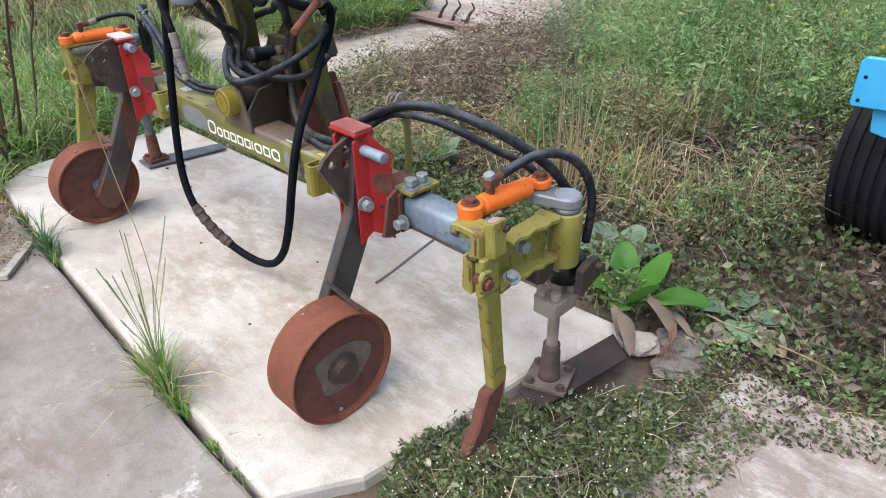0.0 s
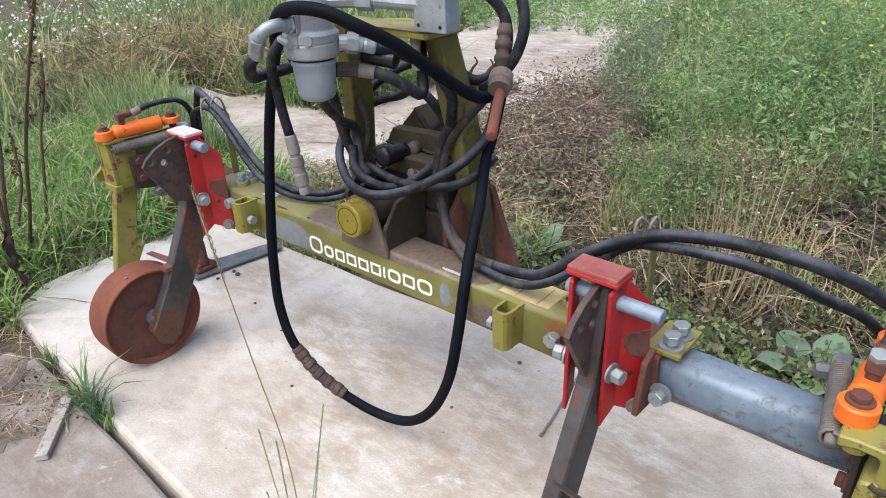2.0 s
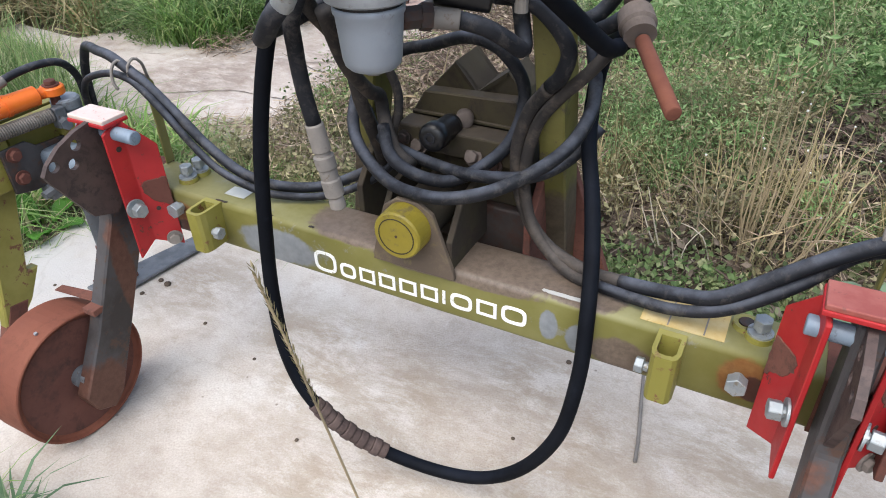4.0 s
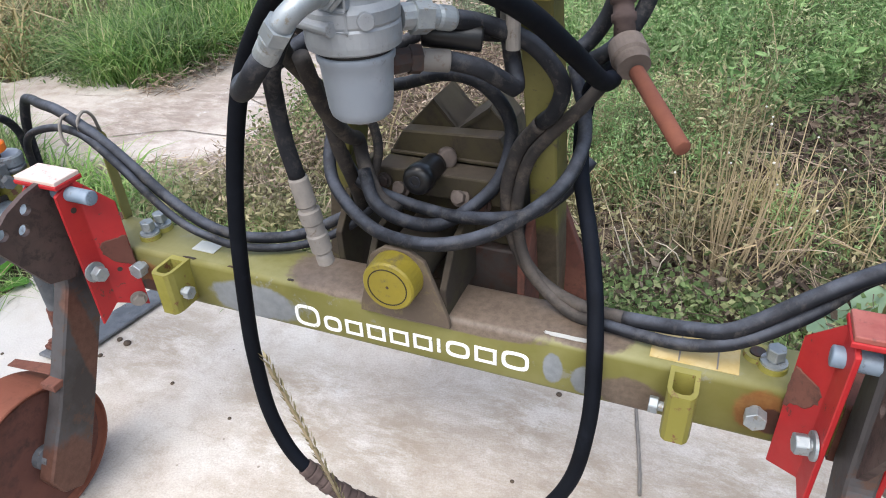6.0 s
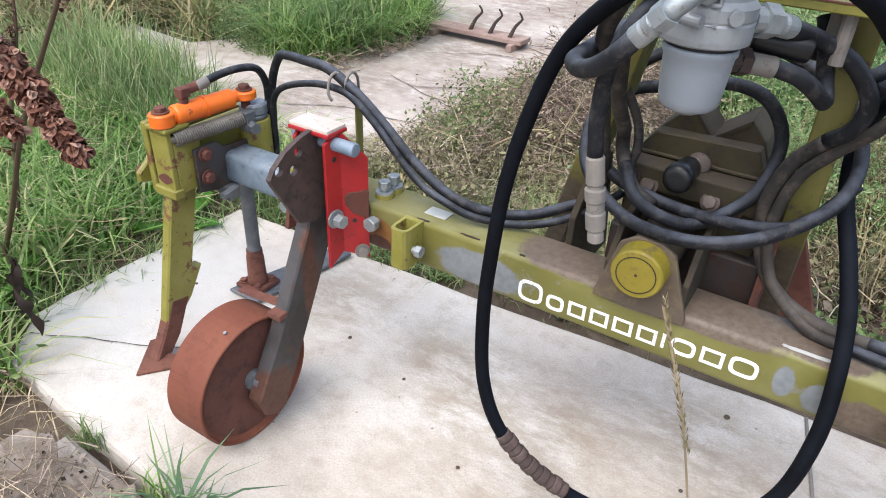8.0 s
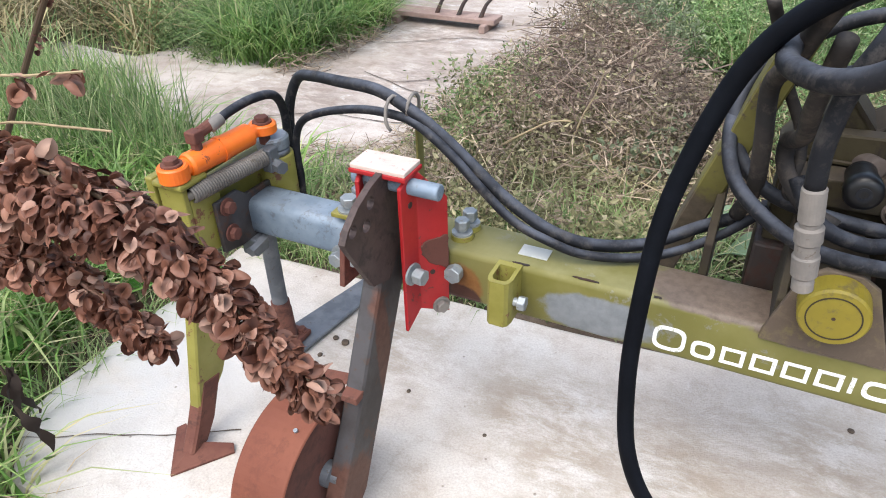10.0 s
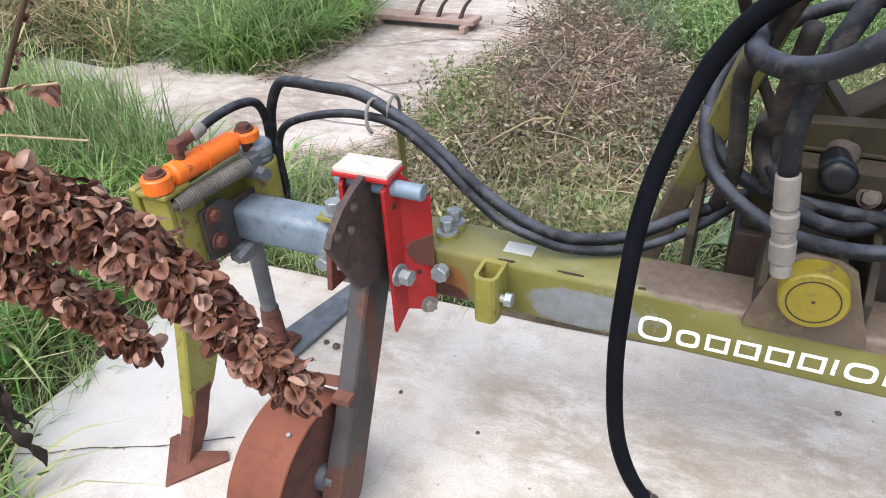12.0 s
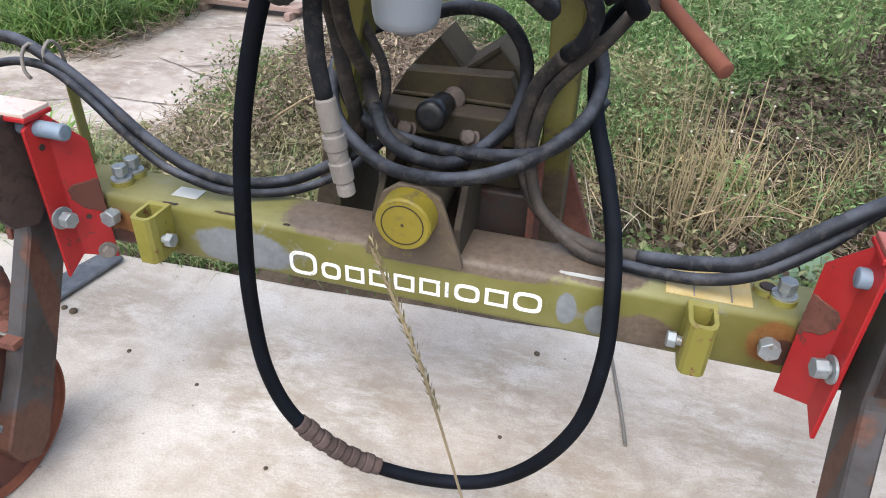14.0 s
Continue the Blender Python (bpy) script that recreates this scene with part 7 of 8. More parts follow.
bleached = thing("bleached_leaf", "bent bleached dry grass leaves behind the slab", "dry grass", (0.24, 1.09, -0.05))
for a, b, c in (((0.0, 0.0, 0.0), (-0.05, 0.01, 0.14), (-0.085, 0.01, 0.26)), ((0.01, 0.0, 0.0), (-0.045, -0.02, 0.10), (-0.09, -0.03, 0.215)), ((0.03, 0.02, 0.0), (0.0, 0.02, 0.13), (-0.03, 0.0, 0.19)), ((0.15, 0.0, 0.0), (0.10, 0.01, 0.13), (0.03, 0.02, 0.155)), ((0.05, -0.03, 0.0), (0.06, -0.01, 0.10), (0.10, 0.01, 0.16)), ((-0.04, 0.03, 0.0), (0.05, 0.02, 0.035), (0.16, 0.0, 0.02))):
    part("leaf", tube([a, b, c], 0.0035, 4, 0.03, 0.0012), BLEACHED, bleached)
grass("dry_straw_stems", [(-0.2, 1.25), (0.3, 1.1), (1.1, 1.2), (1.2, 1.8), (0, 1.8)], 50, 0.40, 0.0040, 0.6, STRAW, "pale dry straw stems", clump=2)
tangle("dry_straw_stems", [(0.1, 1.05), (1.0, 1.05), (1.1, 1.5), (0.2, 1.5)], 70, 0.20, 0.22, 0.0050, STRAW, "broken pale straw stems")
grass("dry_grass", [(-0.15, 1.35), (0.35, 1.25), (1.15, 1.3), (1.3, 2.2), (0.8, 2.5), (-0.1, 2.3)], 1300, 0.32, 0.0050, 0.8, DRY_EAR, "olive-brown grass standing before the thicket", avoid=(GAP,), clump=9)
grass("grass", [(-0.2, 1.7), (0.4, 1.5), (1.2, 1.7), (1.5, 3.2), (-0.6, 3.2)], 160, 0.42, 0.0065, 0.7, GRASS_PALE, "pale green stems standing in the thicket", avoid=(WALKWAY, GAP), clump=6)
tangle("dead_stems", [(-0.2, 1.2), (1.2, 1.15), (1.3, 2.1), (-0.1, 1.9)], 1100, 0.16, 0.18, 0.0042, DEAD, "brown dead stems under the weeds")
weeds("low_weeds", [(-0.1, 1.1), (1.2, 1.05), (1.4, 1.9), (0.0, 1.7)], 110, 0.22, 28, 0.024, OLIVE_WEED, "olive weeds growing through the straw", avoid=(GAP,), spread=0.30, low=0.1, aspect=0.45)
# litter and low growth beside the slab
BARE = [(-0.3, 0.95), (0.2, 0.72), (1.25, 0.72), (1.5, 0.74), (2.0, 0.85), (2.6, 0.85), (2.8, 4.2), (1.8, 4.1), (1.05, 3.1), (0.8, 2.4), (0.3, 2.2), (-0.1, 1.9)]
p = scatter(BARE, 13000, (PATCH,))
v, f = leaf_mesh(np.column_stack([p, -0.045 + np.abs(rng.normal(0, 0.03, len(p)))]), 0.038 * rng.uniform(0.4, 1.5, len(p)), 0.45, 0.55)
sheet("leaf_litter", v, f, LITTER, "grey-brown dead leaf litter", "litter")
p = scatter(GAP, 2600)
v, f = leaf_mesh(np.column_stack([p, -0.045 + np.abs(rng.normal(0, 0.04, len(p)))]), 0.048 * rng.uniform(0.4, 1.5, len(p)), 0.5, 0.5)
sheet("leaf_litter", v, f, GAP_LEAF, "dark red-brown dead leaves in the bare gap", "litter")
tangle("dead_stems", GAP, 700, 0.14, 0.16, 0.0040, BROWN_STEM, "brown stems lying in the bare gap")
weeds("low_weeds", GAP, 120, 0.22, 20, 0.034, WEED_GLOOM, "a few shade-toned green weeds in the bare gap", spread=0.4, low=0.1, aspect=0.4)
tangle("dead_stems", BARE, 4000, 0.12, 0.14, 0.0038, LITTER, "brown stems lying in the litter", avoid=(PATCH,))
tangle("dead_stems", BARE, 110, 0.12, 0.16, 0.003, STRAW, "pale straws lying in the litter", avoid=(PATCH,))
weeds("low_weeds", [(0.2, 1.0), (0.9, 0.70), (1.5, 0.74), (2.0, 0.85), (2.6, 0.82), (2.6, 3.0), (1.2, 3.0), (0.1, 1.6)], 330, 0.14, 24, 0.030, WEED_GLOOM, "low green weeds among litter, darkened for shade", avoid=(PATCH, GAP), spread=0.45, low=0.1, aspect=0.6)
weeds("low_weeds", [(1.35, 0.62), (1.60, 0.72), (2.3, 0.84), (2.6, 0.8), (2.6, 1.15), (1.4, 0.95)], 60, 0.09, 20, 0.022, WEED, "fresh low weeds at the edge of the concrete", spread=0.5, low=0.1, aspect=0.6)
# litter on the end of the near slab
DIRT = [(-1.22, -0.50), (-0.72, -0.515), (-0.80, -0.80), (-1.0, -1.25), (-1.30, -1.1)]
dirt = finish("ground_dirt", plate(ragged(-1.03, -0.80, 0.24, 0.30, 6, 60, 0.35), 0.003, 'z', -0.0092, 0.001), DUST)
tagged(dirt, "brown soil spread over the slab's end", "soil", kind="structure")
tangle("dead_stems", DIRT, 420, 0.05, 0.14, 0.0030, DEAD, "fine dead stems on the soil", z=-0.006)
tangle("dead_stems", DIRT, 160, 0.03, 0.11, 0.0026, STRAW, "fine straws on the soil", z=-0.006)
p = scatter(DIRT, 700)
v, f = leaf_mesh(np.column_stack([p, np.full(len(p), -0.004)]), 0.009 * rng.uniform(0.4, 1.6, len(p)), 0.4, 0.8)
sheet("leaf_litter", v, f, LITTER, "small dead leaf crumbs on the soil", "litter")
# creeping weed over the corner of the slab
creep = [(1.16, -0.75), (1.08, -0.38), (0.99, -0.20), (1.02, -0.04), (1.10, 0.10), (1.20, 0.26), (1.34, 0.42), (1.42, 0.52), (1.50, 0.20), (1.50, -0.05), (1.46, -0.30), (1.42, -0.75)]
p = scatter(creep, 8600)
z = -0.02 + np.abs(rng.normal(0, 0.020, len(p))) + 0.015 * np.sin(p[:, 0] * 17) * np.cos(p[:, 1] * 13)
z = z + np.array([max(0.0, 0.028 * noise.noise((x * 9, y * 9, 4))) for x, y in p.tolist()])
v, f = leaf_mesh(np.column_stack([p, z]), 0.019 * rng.uniform(0.6, 1.5, len(p)), 0.6, 0.55)
v2, f2 = blade_mesh(np.column_stack([p[:1500], z[:1500]]), np.full(1500, 0.015), np.full(1500, 0.0025), rng.uniform(0.02, 0.07, 1500))
sheet("creeping_weed", *merge((v, f), (v2, f2)), CREEPER, "creeping weed spreading over the slab corner", "weeds")
tangle("dead_stems", [(1.05, -0.3), (1.2, 0.2), (1.35, 0.52), (1.48, 0.45), (1.5, -0.1), (1.35, -0.5)], 420, 0.05, 0.10, 0.0026, DEAD, "brown runners of the creeping weed", z=-0.02)
q = p[rng.uniform(size=len(p)) < 0.04]
v, f = leaf_mesh(np.column_stack([q, np.full(len(q), 0.030)]), np.full(len(q), 0.006), 0.3, 0.9)
sheet("white_blossom", v, f, FLOWER, "tiny white flowers of the creeping weed", "flowers")
p = scatter([(0.95, -0.75), (1.5, -0.40), (1.58, 0.1), (1.62, 0.5), (1.40, 0.62), (1.3, 0.5), (1.45, 0.1), (1.2, -0.6)], 1800)
v, f = leaf_mesh(np.column_stack([p, np.full(len(p), -0.018) + np.abs(rng.normal(0, 0.008, len(p)))]), 0.012 * rng.uniform(0.6, 1.5, len(p)), 0.3, 0.6)
sheet("creeping_weed", v, f, CREEPER, "thin fringe of creeping weed", "weeds")
RIM = [(1.30, -0.45), (1.52, -0.45), (1.60, 0.05), (1.66, 0.48), (2.0, 0.66), (2.7, 0.66), (2.75, 0.95), (1.9, 0.95), (1.42, 0.80), (1.30, 0.15)]
p = scatter(RIM, 3400)
v, f = leaf_mesh(np.column_stack([p, -0.030 + np.abs(rng.normal(0, 0.012, len(p)))]), 0.016 * rng.uniform(0.5, 1.5, len(p)), 0.3, 0.55)
sheet("creeping_weed", v, f, CREEPER, "sparse creeping weed over the rim of the concrete", "weeds")
p = scatter(RIM, 3600)
v, f = leaf_mesh(np.column_stack([p, np.full(len(p), -0.027)]), 0.013 * rng.uniform(0.4, 1.6, len(p)), 0.2, 0.7)
sheet("leaf_litter", v, f, LITTER, "dead leaf crumbs over the rim of the concrete", "litter")
tangle("dead_stems", RIM, 500, 0.02, 0.10, 0.0026, DEAD, "fine dead stems over the rim of the concrete", z=-0.028)
p = scatter([(-8.5, -0.5), (-4.8, 0.4), (-4.9, 2.2), (-9, 5)], 900)
v, f = leaf_mesh(np.column_stack([p, rng.uniform(0.15, 0.4, len(p))]), np.full(len(p), 0.035), 0.3, 0.9)
sheet("white_blossom", v, f, FLOWER, "scattered white meadow flowers", "flowers")
p = scatter([(-1.0, 3.0), (1.8, 2.6), (2.0, 6.5), (-1.6, 6.5)], 160)
v, f = leaf_mesh(np.column_stack([p, rng.uniform(0.42, 0.68, len(p))]), np.full(len(p), 0.028), 0.3, 0.9)
sheet("yellow_blossom", v, f, YELLOW_FLOWER, "scattered small yellow flowers", "flowers")

# grass tufts in the joint between the slabs
def tuft(x, y, n, h, label, z=-0.03, seedheads=0, lean=0.55, material=None, w=0.0046):
    base = np.column_stack([x + rng.normal(0, 0.022, n), y + rng.normal(0, 0.010, n), np.full(n, z)])
    hh = h * rng.uniform(0.35, 1.1, n)
    v, f = blade_mesh(base, hh, w * rng.uniform(0.6, 1.2, n), lean * hh * rng.uniform(0.3, 1.3, n))
    t = new("grass_tuft", None)
    t.location = (0, 0, 0)
    tagged(t, label, "grass tuft", group="tufts in the joint")
    me = bpy.data.meshes.new("grass_clump")
    me.from_pydata(v.tolist(), [], f)
    me.materials.append(material or GRASS)
    b = new("grass_clump", me)
    b.parent = t
    for k in range(seedheads):
        a = rng.uniform(0, 6.28)
        H = h * rng.uniform(1.2, 2.1)
        L = H * rng.uniform(0.10, 0.38)
        pts = [(x, y, z), (x + L * 0.2 * math.cos(a), y + L * 0.2 * math.sin(a), z + H * 0.5), (x + L * math.cos(a), y + L * math.sin(a), z + H)]
        part("seed_stalk", tube(pts, 0.0013, 5, 0.05, 0.0008), GRASS_PALE, t, "thin pale stalk")
        ear(t, Vector(pts[1]) * 0.45 + Vector(pts[2]) * 0.55, Vector(pts[2]), 0.0016, GRASS_PALE)
    return t

def ear(parent, a, b, r, material=None):
    """A slender ear of many overlapping grains."""
    n = 90
    t = np.linspace(0, 1, n)
    ax = (b - a).normalized()
    u = ax.orthogonal().normalized(); w = ax.cross(u)
    ang = np.arange(n) * 2.4
    rr = r * np.sin(np.pi * (0.12 + 0.8 * t)) * 0.6
    at = np.array(a) + np.outer(t, np.array(b - a)) + (np.outer(np.cos(ang), np.array(u)) + np.outer(np.sin(ang), np.array(w))) * rr[:, None]
    d = np.array(ax) * 0.9 + (np.outer(np.cos(ang), np.array(u)) + np.outer(np.sin(ang), np.array(w))) * 0.35
    s = np.cross(d, np.array(ax)); s /= np.linalg.norm(s, axis=1)[:, None] + 1e-9
    L, W = r * 4.0, r * 0.5
    v = np.stack([at, at + d * L * 0.45 + s * W, at + d * L, at + d * L * 0.45 - s * W], 1).reshape(-1, 3)
    me = bpy.data.meshes.new("grass_ear")
    me.from_pydata(v.tolist(), [], [(i, i + 1, i + 2, i + 3) for i in range(0, 4 * n, 4)])
    me.materials.append(material or DRY_EAR)
    o = new("grass_ear", me)
    o.parent = parent
    return o

tuft(0.34, -0.535, 105, 0.27, "green grass tuft with dry seed stalks in the slab joint", seedheads=15, lean=0.42)
tuft(0.22, -0.530, 60, 0.13, "small green grass tuft in the slab joint")
tuft(0.44, -0.538, 40, 0.11, "small green grass tuft in the slab joint")
tuft(-0.76, -0.485, 34, 0.22, "blue-green broad-bladed grass tuft in the slab joint", lean=0.75, material=BLUE_GRASS, w=0.010)
tuft(-0.70, -0.490, 22, 0.17, "blue-green broad-bladed grass tuft in the slab joint", lean=0.75, material=BLUE_GRASS, w=0.010)
tuft(-0.86, -0.48, 26, 0.17, "sparse grass tuft in the slab joint", lean=0.9)
tuft(-0.66, -0.485, 22, 0.12, "sparse grass tuft in the slab joint")
tuft(-1.12, -0.465, 50, 0.09, "short grass tuft at the slab edge", material=GRASS_PALE)
for x in (0.62, 0.74):
    tuft(x, -0.545, 26, 0.05, "tiny weeds in the slab joint", lean=1.2)
tuft(0.33, -0.540, 34, 0.24, "dry pale grass blades bent over the slab", lean=1.5, material=STRAW)
tuft(0.27, -0.536, 60, 0.17, "pale green grass tuft in the slab joint", lean=1.0, material=GRASS_PALE)
tuft(0.40, -0.540, 50, 0.15, "pale green grass tuft in the slab joint", lean=1.0, material=GRASS_PALE)
# tall ear that stands before the beam
ears = thing("tall_grass_stalk", "single tall dry grass stalk with a slender ear", "grass stalk", (0, 0, 0))
part("stalk", tube([(0.29, -0.535, -0.03), (0.259, -0.475, 0.168), (0.218, -0.450, 0.368), (0.165, -0.453, 0.578), (0.116, -0.455, 0.768), (0.068, -0.448, 0.890)], 0.0014, 6, 0.03), STRAW, ears)
ear(ears, Vector((0.128, -0.455, 0.735)), Vector((0.068, -0.448, 0.897)), 0.0027)

# ---- broad-leaved plants ----
def broad_leaf(at, way, length, width, droop=0.4, tilt=0.5, wave=0.06, petiole=0.3):
    """One broad leaf on its stalk: a curved, ribbed blade."""
    bm = bmesh.new()
    at, d = Vector(at), Vector((math.cos(way), math.sin(way), 0))
    s = Vector((-d.y, d.x, 0))
    L = length
    rows = []
    N, M = 12, 7
    for i in range(N):
        t = i / (N - 1)
        rise = math.sin(tilt) * t - droop * t * t
        c = at + d * (L * (petiole + t) * math.cos(tilt * 0.6)) + Vector((0, 0, L * (petiole * math.sin(tilt) + rise)))
        wd = width * (math.sin(math.pi * min(1, 0.07 + 0.90 * t)) ** 0.75) * 0.5
        row = []
        for j in range(M):
            k = 2 * j / (M - 1) - 1
            row.append(bm.verts.new(c + s * wd * k + Vector((0, 0, 0.22 * wd * abs(k) + wave * length * math.sin(9 * t + 3 * j) * abs(k) * 0.5))))
        rows.append(row)
    for a, b in zip(rows[:-1], rows[1:]):
        for j in range(M - 1):
            bm.faces.new((a[j], a[j + 1], b[j + 1], b[j]))
    p0, p1 = at, at + d * (L * petiole * math.cos(tilt * 0.6)) + Vector((0, 0, L * petiole * math.sin(tilt)))
    out = joined(bm, tube([p0, (p0 + p1) / 2 + Vector((0, 0, 0.004)), p1], 0.004, 6, 0.02))
    return out

def leafy_plant(at, leaves, label, material, group="broad-leaved plants"):
    pl = thing("broad_leaved_weed", label, "plant", at, group)
    for way, L, w, droop, tilt in leaves:
        part("leaf", broad_leaf((0, 0, 0), radians(way), L, w, droop, tilt), material, pl, "", True)
    return pl

leafy_plant((1.06, 0.76, -0.03), [(-8, 0.25, 0.135, 0.36, 0.85), (65, 0.15, 0.095, 0.0, 1.15), (130, 0.16, 0.10, 0.1, 0.95), (200, 0.14, 0.09, 0.2, 0.8), (-75, 0.11, 0.07, 0.3, 0.7), (-30, 0.15, 0.09, 0.0, 1.2)], "broad-leaved bright green dock plant beside the slab", BIG_LEAF)
leafy_plant((0.86, 1.00, -0.04), [(20, 0.14, 0.11, 0.3, 0.7), (80, 0.13, 0.10, 0.2, 0.8), (150, 0.13, 0.11, 0.2, 0.7), (210, 0.14, 0.10, 0.3, 0.6), (280, 0.14, 0.11, 0.3, 0.6), (330, 0.13, 0.10, 0.3, 0.7)], "pale grey-green broad-leaved weed", PALE_LEAF)
leafy_plant((-0.25, 1.13, -0.04), [(0, 0.15, 0.11, 0.2, 0.9), (80, 0.14, 0.10, 0.2, 0.9), (170, 0.14, 0.10, 0.2, 0.7), (250, 0.15, 0.10, 0.3, 0.7), (310, 0.13, 0.10, 0.2, 0.9)], "pale grey-green broad-leaved weed", PALE_LEAF)
leafy_plant((1.36, 0.95, -0.03), [(20, 0.12, 0.09, 0.3, 0.4), (100, 0.12, 0.09, 0.3, 0.4), (200, 0.12, 0.10, 0.3, 0.4), (300, 0.12, 0.10, 0.35, 0.4)], "pale wilted broad-leaved weed, half withered", PALE_LEAF)
leafy_plant((1.40, 0.90, -0.03), [(-20, 0.13, 0.11, 0.35, 0.35), (60, 0.12, 0.10, 0.35, 0.35), (250, 0.12, 0.10, 0.4, 0.3)], "withered tan broad leaves on the soil", WITHERED)
leafy_plant((-2.0, -0.15, -0.04), [(0, 0.16, 0.08, 0.3, 0.7), (90, 0.17, 0.09, 0.3, 0.8), (200, 0.16, 0.08, 0.3, 0.7), (300, 0.18, 0.09, 0.3, 0.6)], "green broad-leaved dock in the grass", BIG_LEAF)
for x, y in leafy_spots:
    leafy_plant((x, y, -0.04), [(k * 75 + 400 * x, 0.13 + 0.02 * (k % 3), 0.075, 0.3, 0.6 + 0.12 * (k % 3)) for k in range(5)], "green broad-leaved dock in the grass", BIG_LEAF)
leafy_plant((-1.62, -0.62, -0.04), [(30, 0.15, 0.07, 0.3, 0.8), (140, 0.15, 0.07, 0.3, 0.8), (260, 0.14, 0.07, 0.3, 0.7)], "green broad-leaved dock at the slab's end", BIG_LEAF)

# dry dock stalks
def husks(parent, path, r, n, size, label="cluster of dry brown seed husks"):
    """Papery three-winged husks crowded round a stem."""
    c = spline(path, 0.004)
    k = rng.integers(0, len(c), n)
    t = k / (len(c) - 1)
    base = np.array([c[i] for i in k])
    o = rng.normal(size=(n, 3)); o /= np.linalg.norm(o, axis=1)[:, None]
    rad = r * (0.35 + 0.65 * np.sqrt(rng.uniform(size=n))) * (1 - 0.80 * t)
    at = base + o * rad[:, None] + np.column_stack([0 * rad, 0 * rad, -0.35 * rad])
    vs, fs = [], []
    heart = ((0.0, 0.0), (0.26, -0.06), (0.46, 0.10), (0.52, 0.38), (0.42, 0.68), (0.22, 0.88), (0.0, 0.97))
    for i in range(n):
        d = Vector(o[i]) * 0.75 + Vector((0, 0, -0.75)) + Vector(rng.normal(0, 0.3, 3))
        d.normalize()
        face = (Vector(o[i]) + Vector(rng.normal(0, 0.55, 3)))
        m = (face - d * face.dot(d)).normalized()
        s = d.cross(m)
        z = size * rng.uniform(0.7, 1.25)
        cup = rng.uniform(-0.10, 0.18)
        p, o0 = Vector(at[i]), len(vs)
        for sx in (1, -1):
            for x, y in heart:
                vs.append(tuple(p + s * (z * x * sx) + d * (z * y) + m * (z * (cup * x * 1.2 + 0.10 * math.sin(7 * y + i) * x - 0.16 * y * y))))
        vs.append(tuple(p + d * z * 0.42 + m * z * 0.08))
        cc = o0 + 14
        for b0 in (o0, o0 + 7):
            fs += [(b0 + k, b0 + k + 1, cc) for k in range(6)]
    me = bpy.data.meshes.new("seed_head")
    me.from_pydata(vs, [], fs)
    me.materials.append(SEED)
    for q in me.polygons:
        q.use_smooth = True
    ob = new("seed_head", me)
    ob.parent = parent
    return tagged(ob, label, kind="stuff")

dock = thing("dry_dock_plant", "tall dry dock leaning over with heavy brown seed heads", "plant", (0, 0, 0), "dry dock stalks")
part("stem", tube([(-1.56, -0.52, -0.04), (-1.44, -0.55, 0.45), (-1.14, -0.61, 0.86), (-0.82, -0.67, 1.045), (-0.62, -0.71, 1.092), (-0.53, -0.716, 1.102), (-0.484, -0.718, 1.104), (-0.437, -0.718, 1.092), (-0.411, -0.718, 1.074), (-0.389, -0.718, 1.050), (-0.361, -0.718, 1.028)], 0.0050, 8, 0.02, 0.0007), STEM, dock)
husks(dock, [(-0.66, -0.705, 1.088), (-0.58, -0.713, 1.095), (-0.523, -0.716, 1.098), (-0.470, -0.718, 1.098), (-0.437, -0.718, 1.088), (-0.410, -0.718, 1.071), (-0.389, -0.718, 1.048), (-0.361, -0.718, 1.026)], 0.0325, 2500, 0.0077)
part("branch", tube([(-0.74, -0.70, 1.05), (-0.62, -0.715, 1.056), (-0.55, -0.718, 1.053), (-0.500, -0.718, 1.046), (-0.470, -0.718, 1.030), (-0.452, -0.718, 1.022)], 0.002, 6, 0.02, 0.001), SEED_STEM, dock, "reddish-brown side branch")
husks(dock, [(-0.66, -0.712, 1.056), (-0.55, -0.718, 1.052), (-0.500, -0.718, 1.047), (-0.474, -0.718, 1.032), (-0.452, -0.718, 1.022)], 0.0235, 880, 0.0077)
part("branch", tube([(-0.74, -0.70, 1.075), (-0.66, -0.69, 1.102), (-0.612, -0.68, 1.116), (-0.581, -0.68, 1.123), (-0.542, -0.68, 1.128), (-0.498, -0.68, 1.136)], 0.0011, 6, 0.02, 0.0007), STRAW, dock, "thin straw-coloured side branch")
for at, k in (((-0.546, -0.68, 1.122), 7), ((-0.509, -0.68, 1.131), 7), ((-0.600, -0.68, 1.108), 24)):
    husks(dock, [(at[0] - 0.004, at[1], at[2] + 0.003), at], 0.0045 + 0.0002 * k, k, 0.0085, "a few dry brown husks")
part("branch", tube([(-0.72, -0.69, 1.06), (-0.621, -0.68, 1.086), (-0.567, -0.68, 1.100), (-0.532, -0.68, 1.104), (-0.492, -0.68, 1.108)], 0.0010, 6, 0.02, 0.0006), STRAW, dock, "thin straw-coloured side branch")

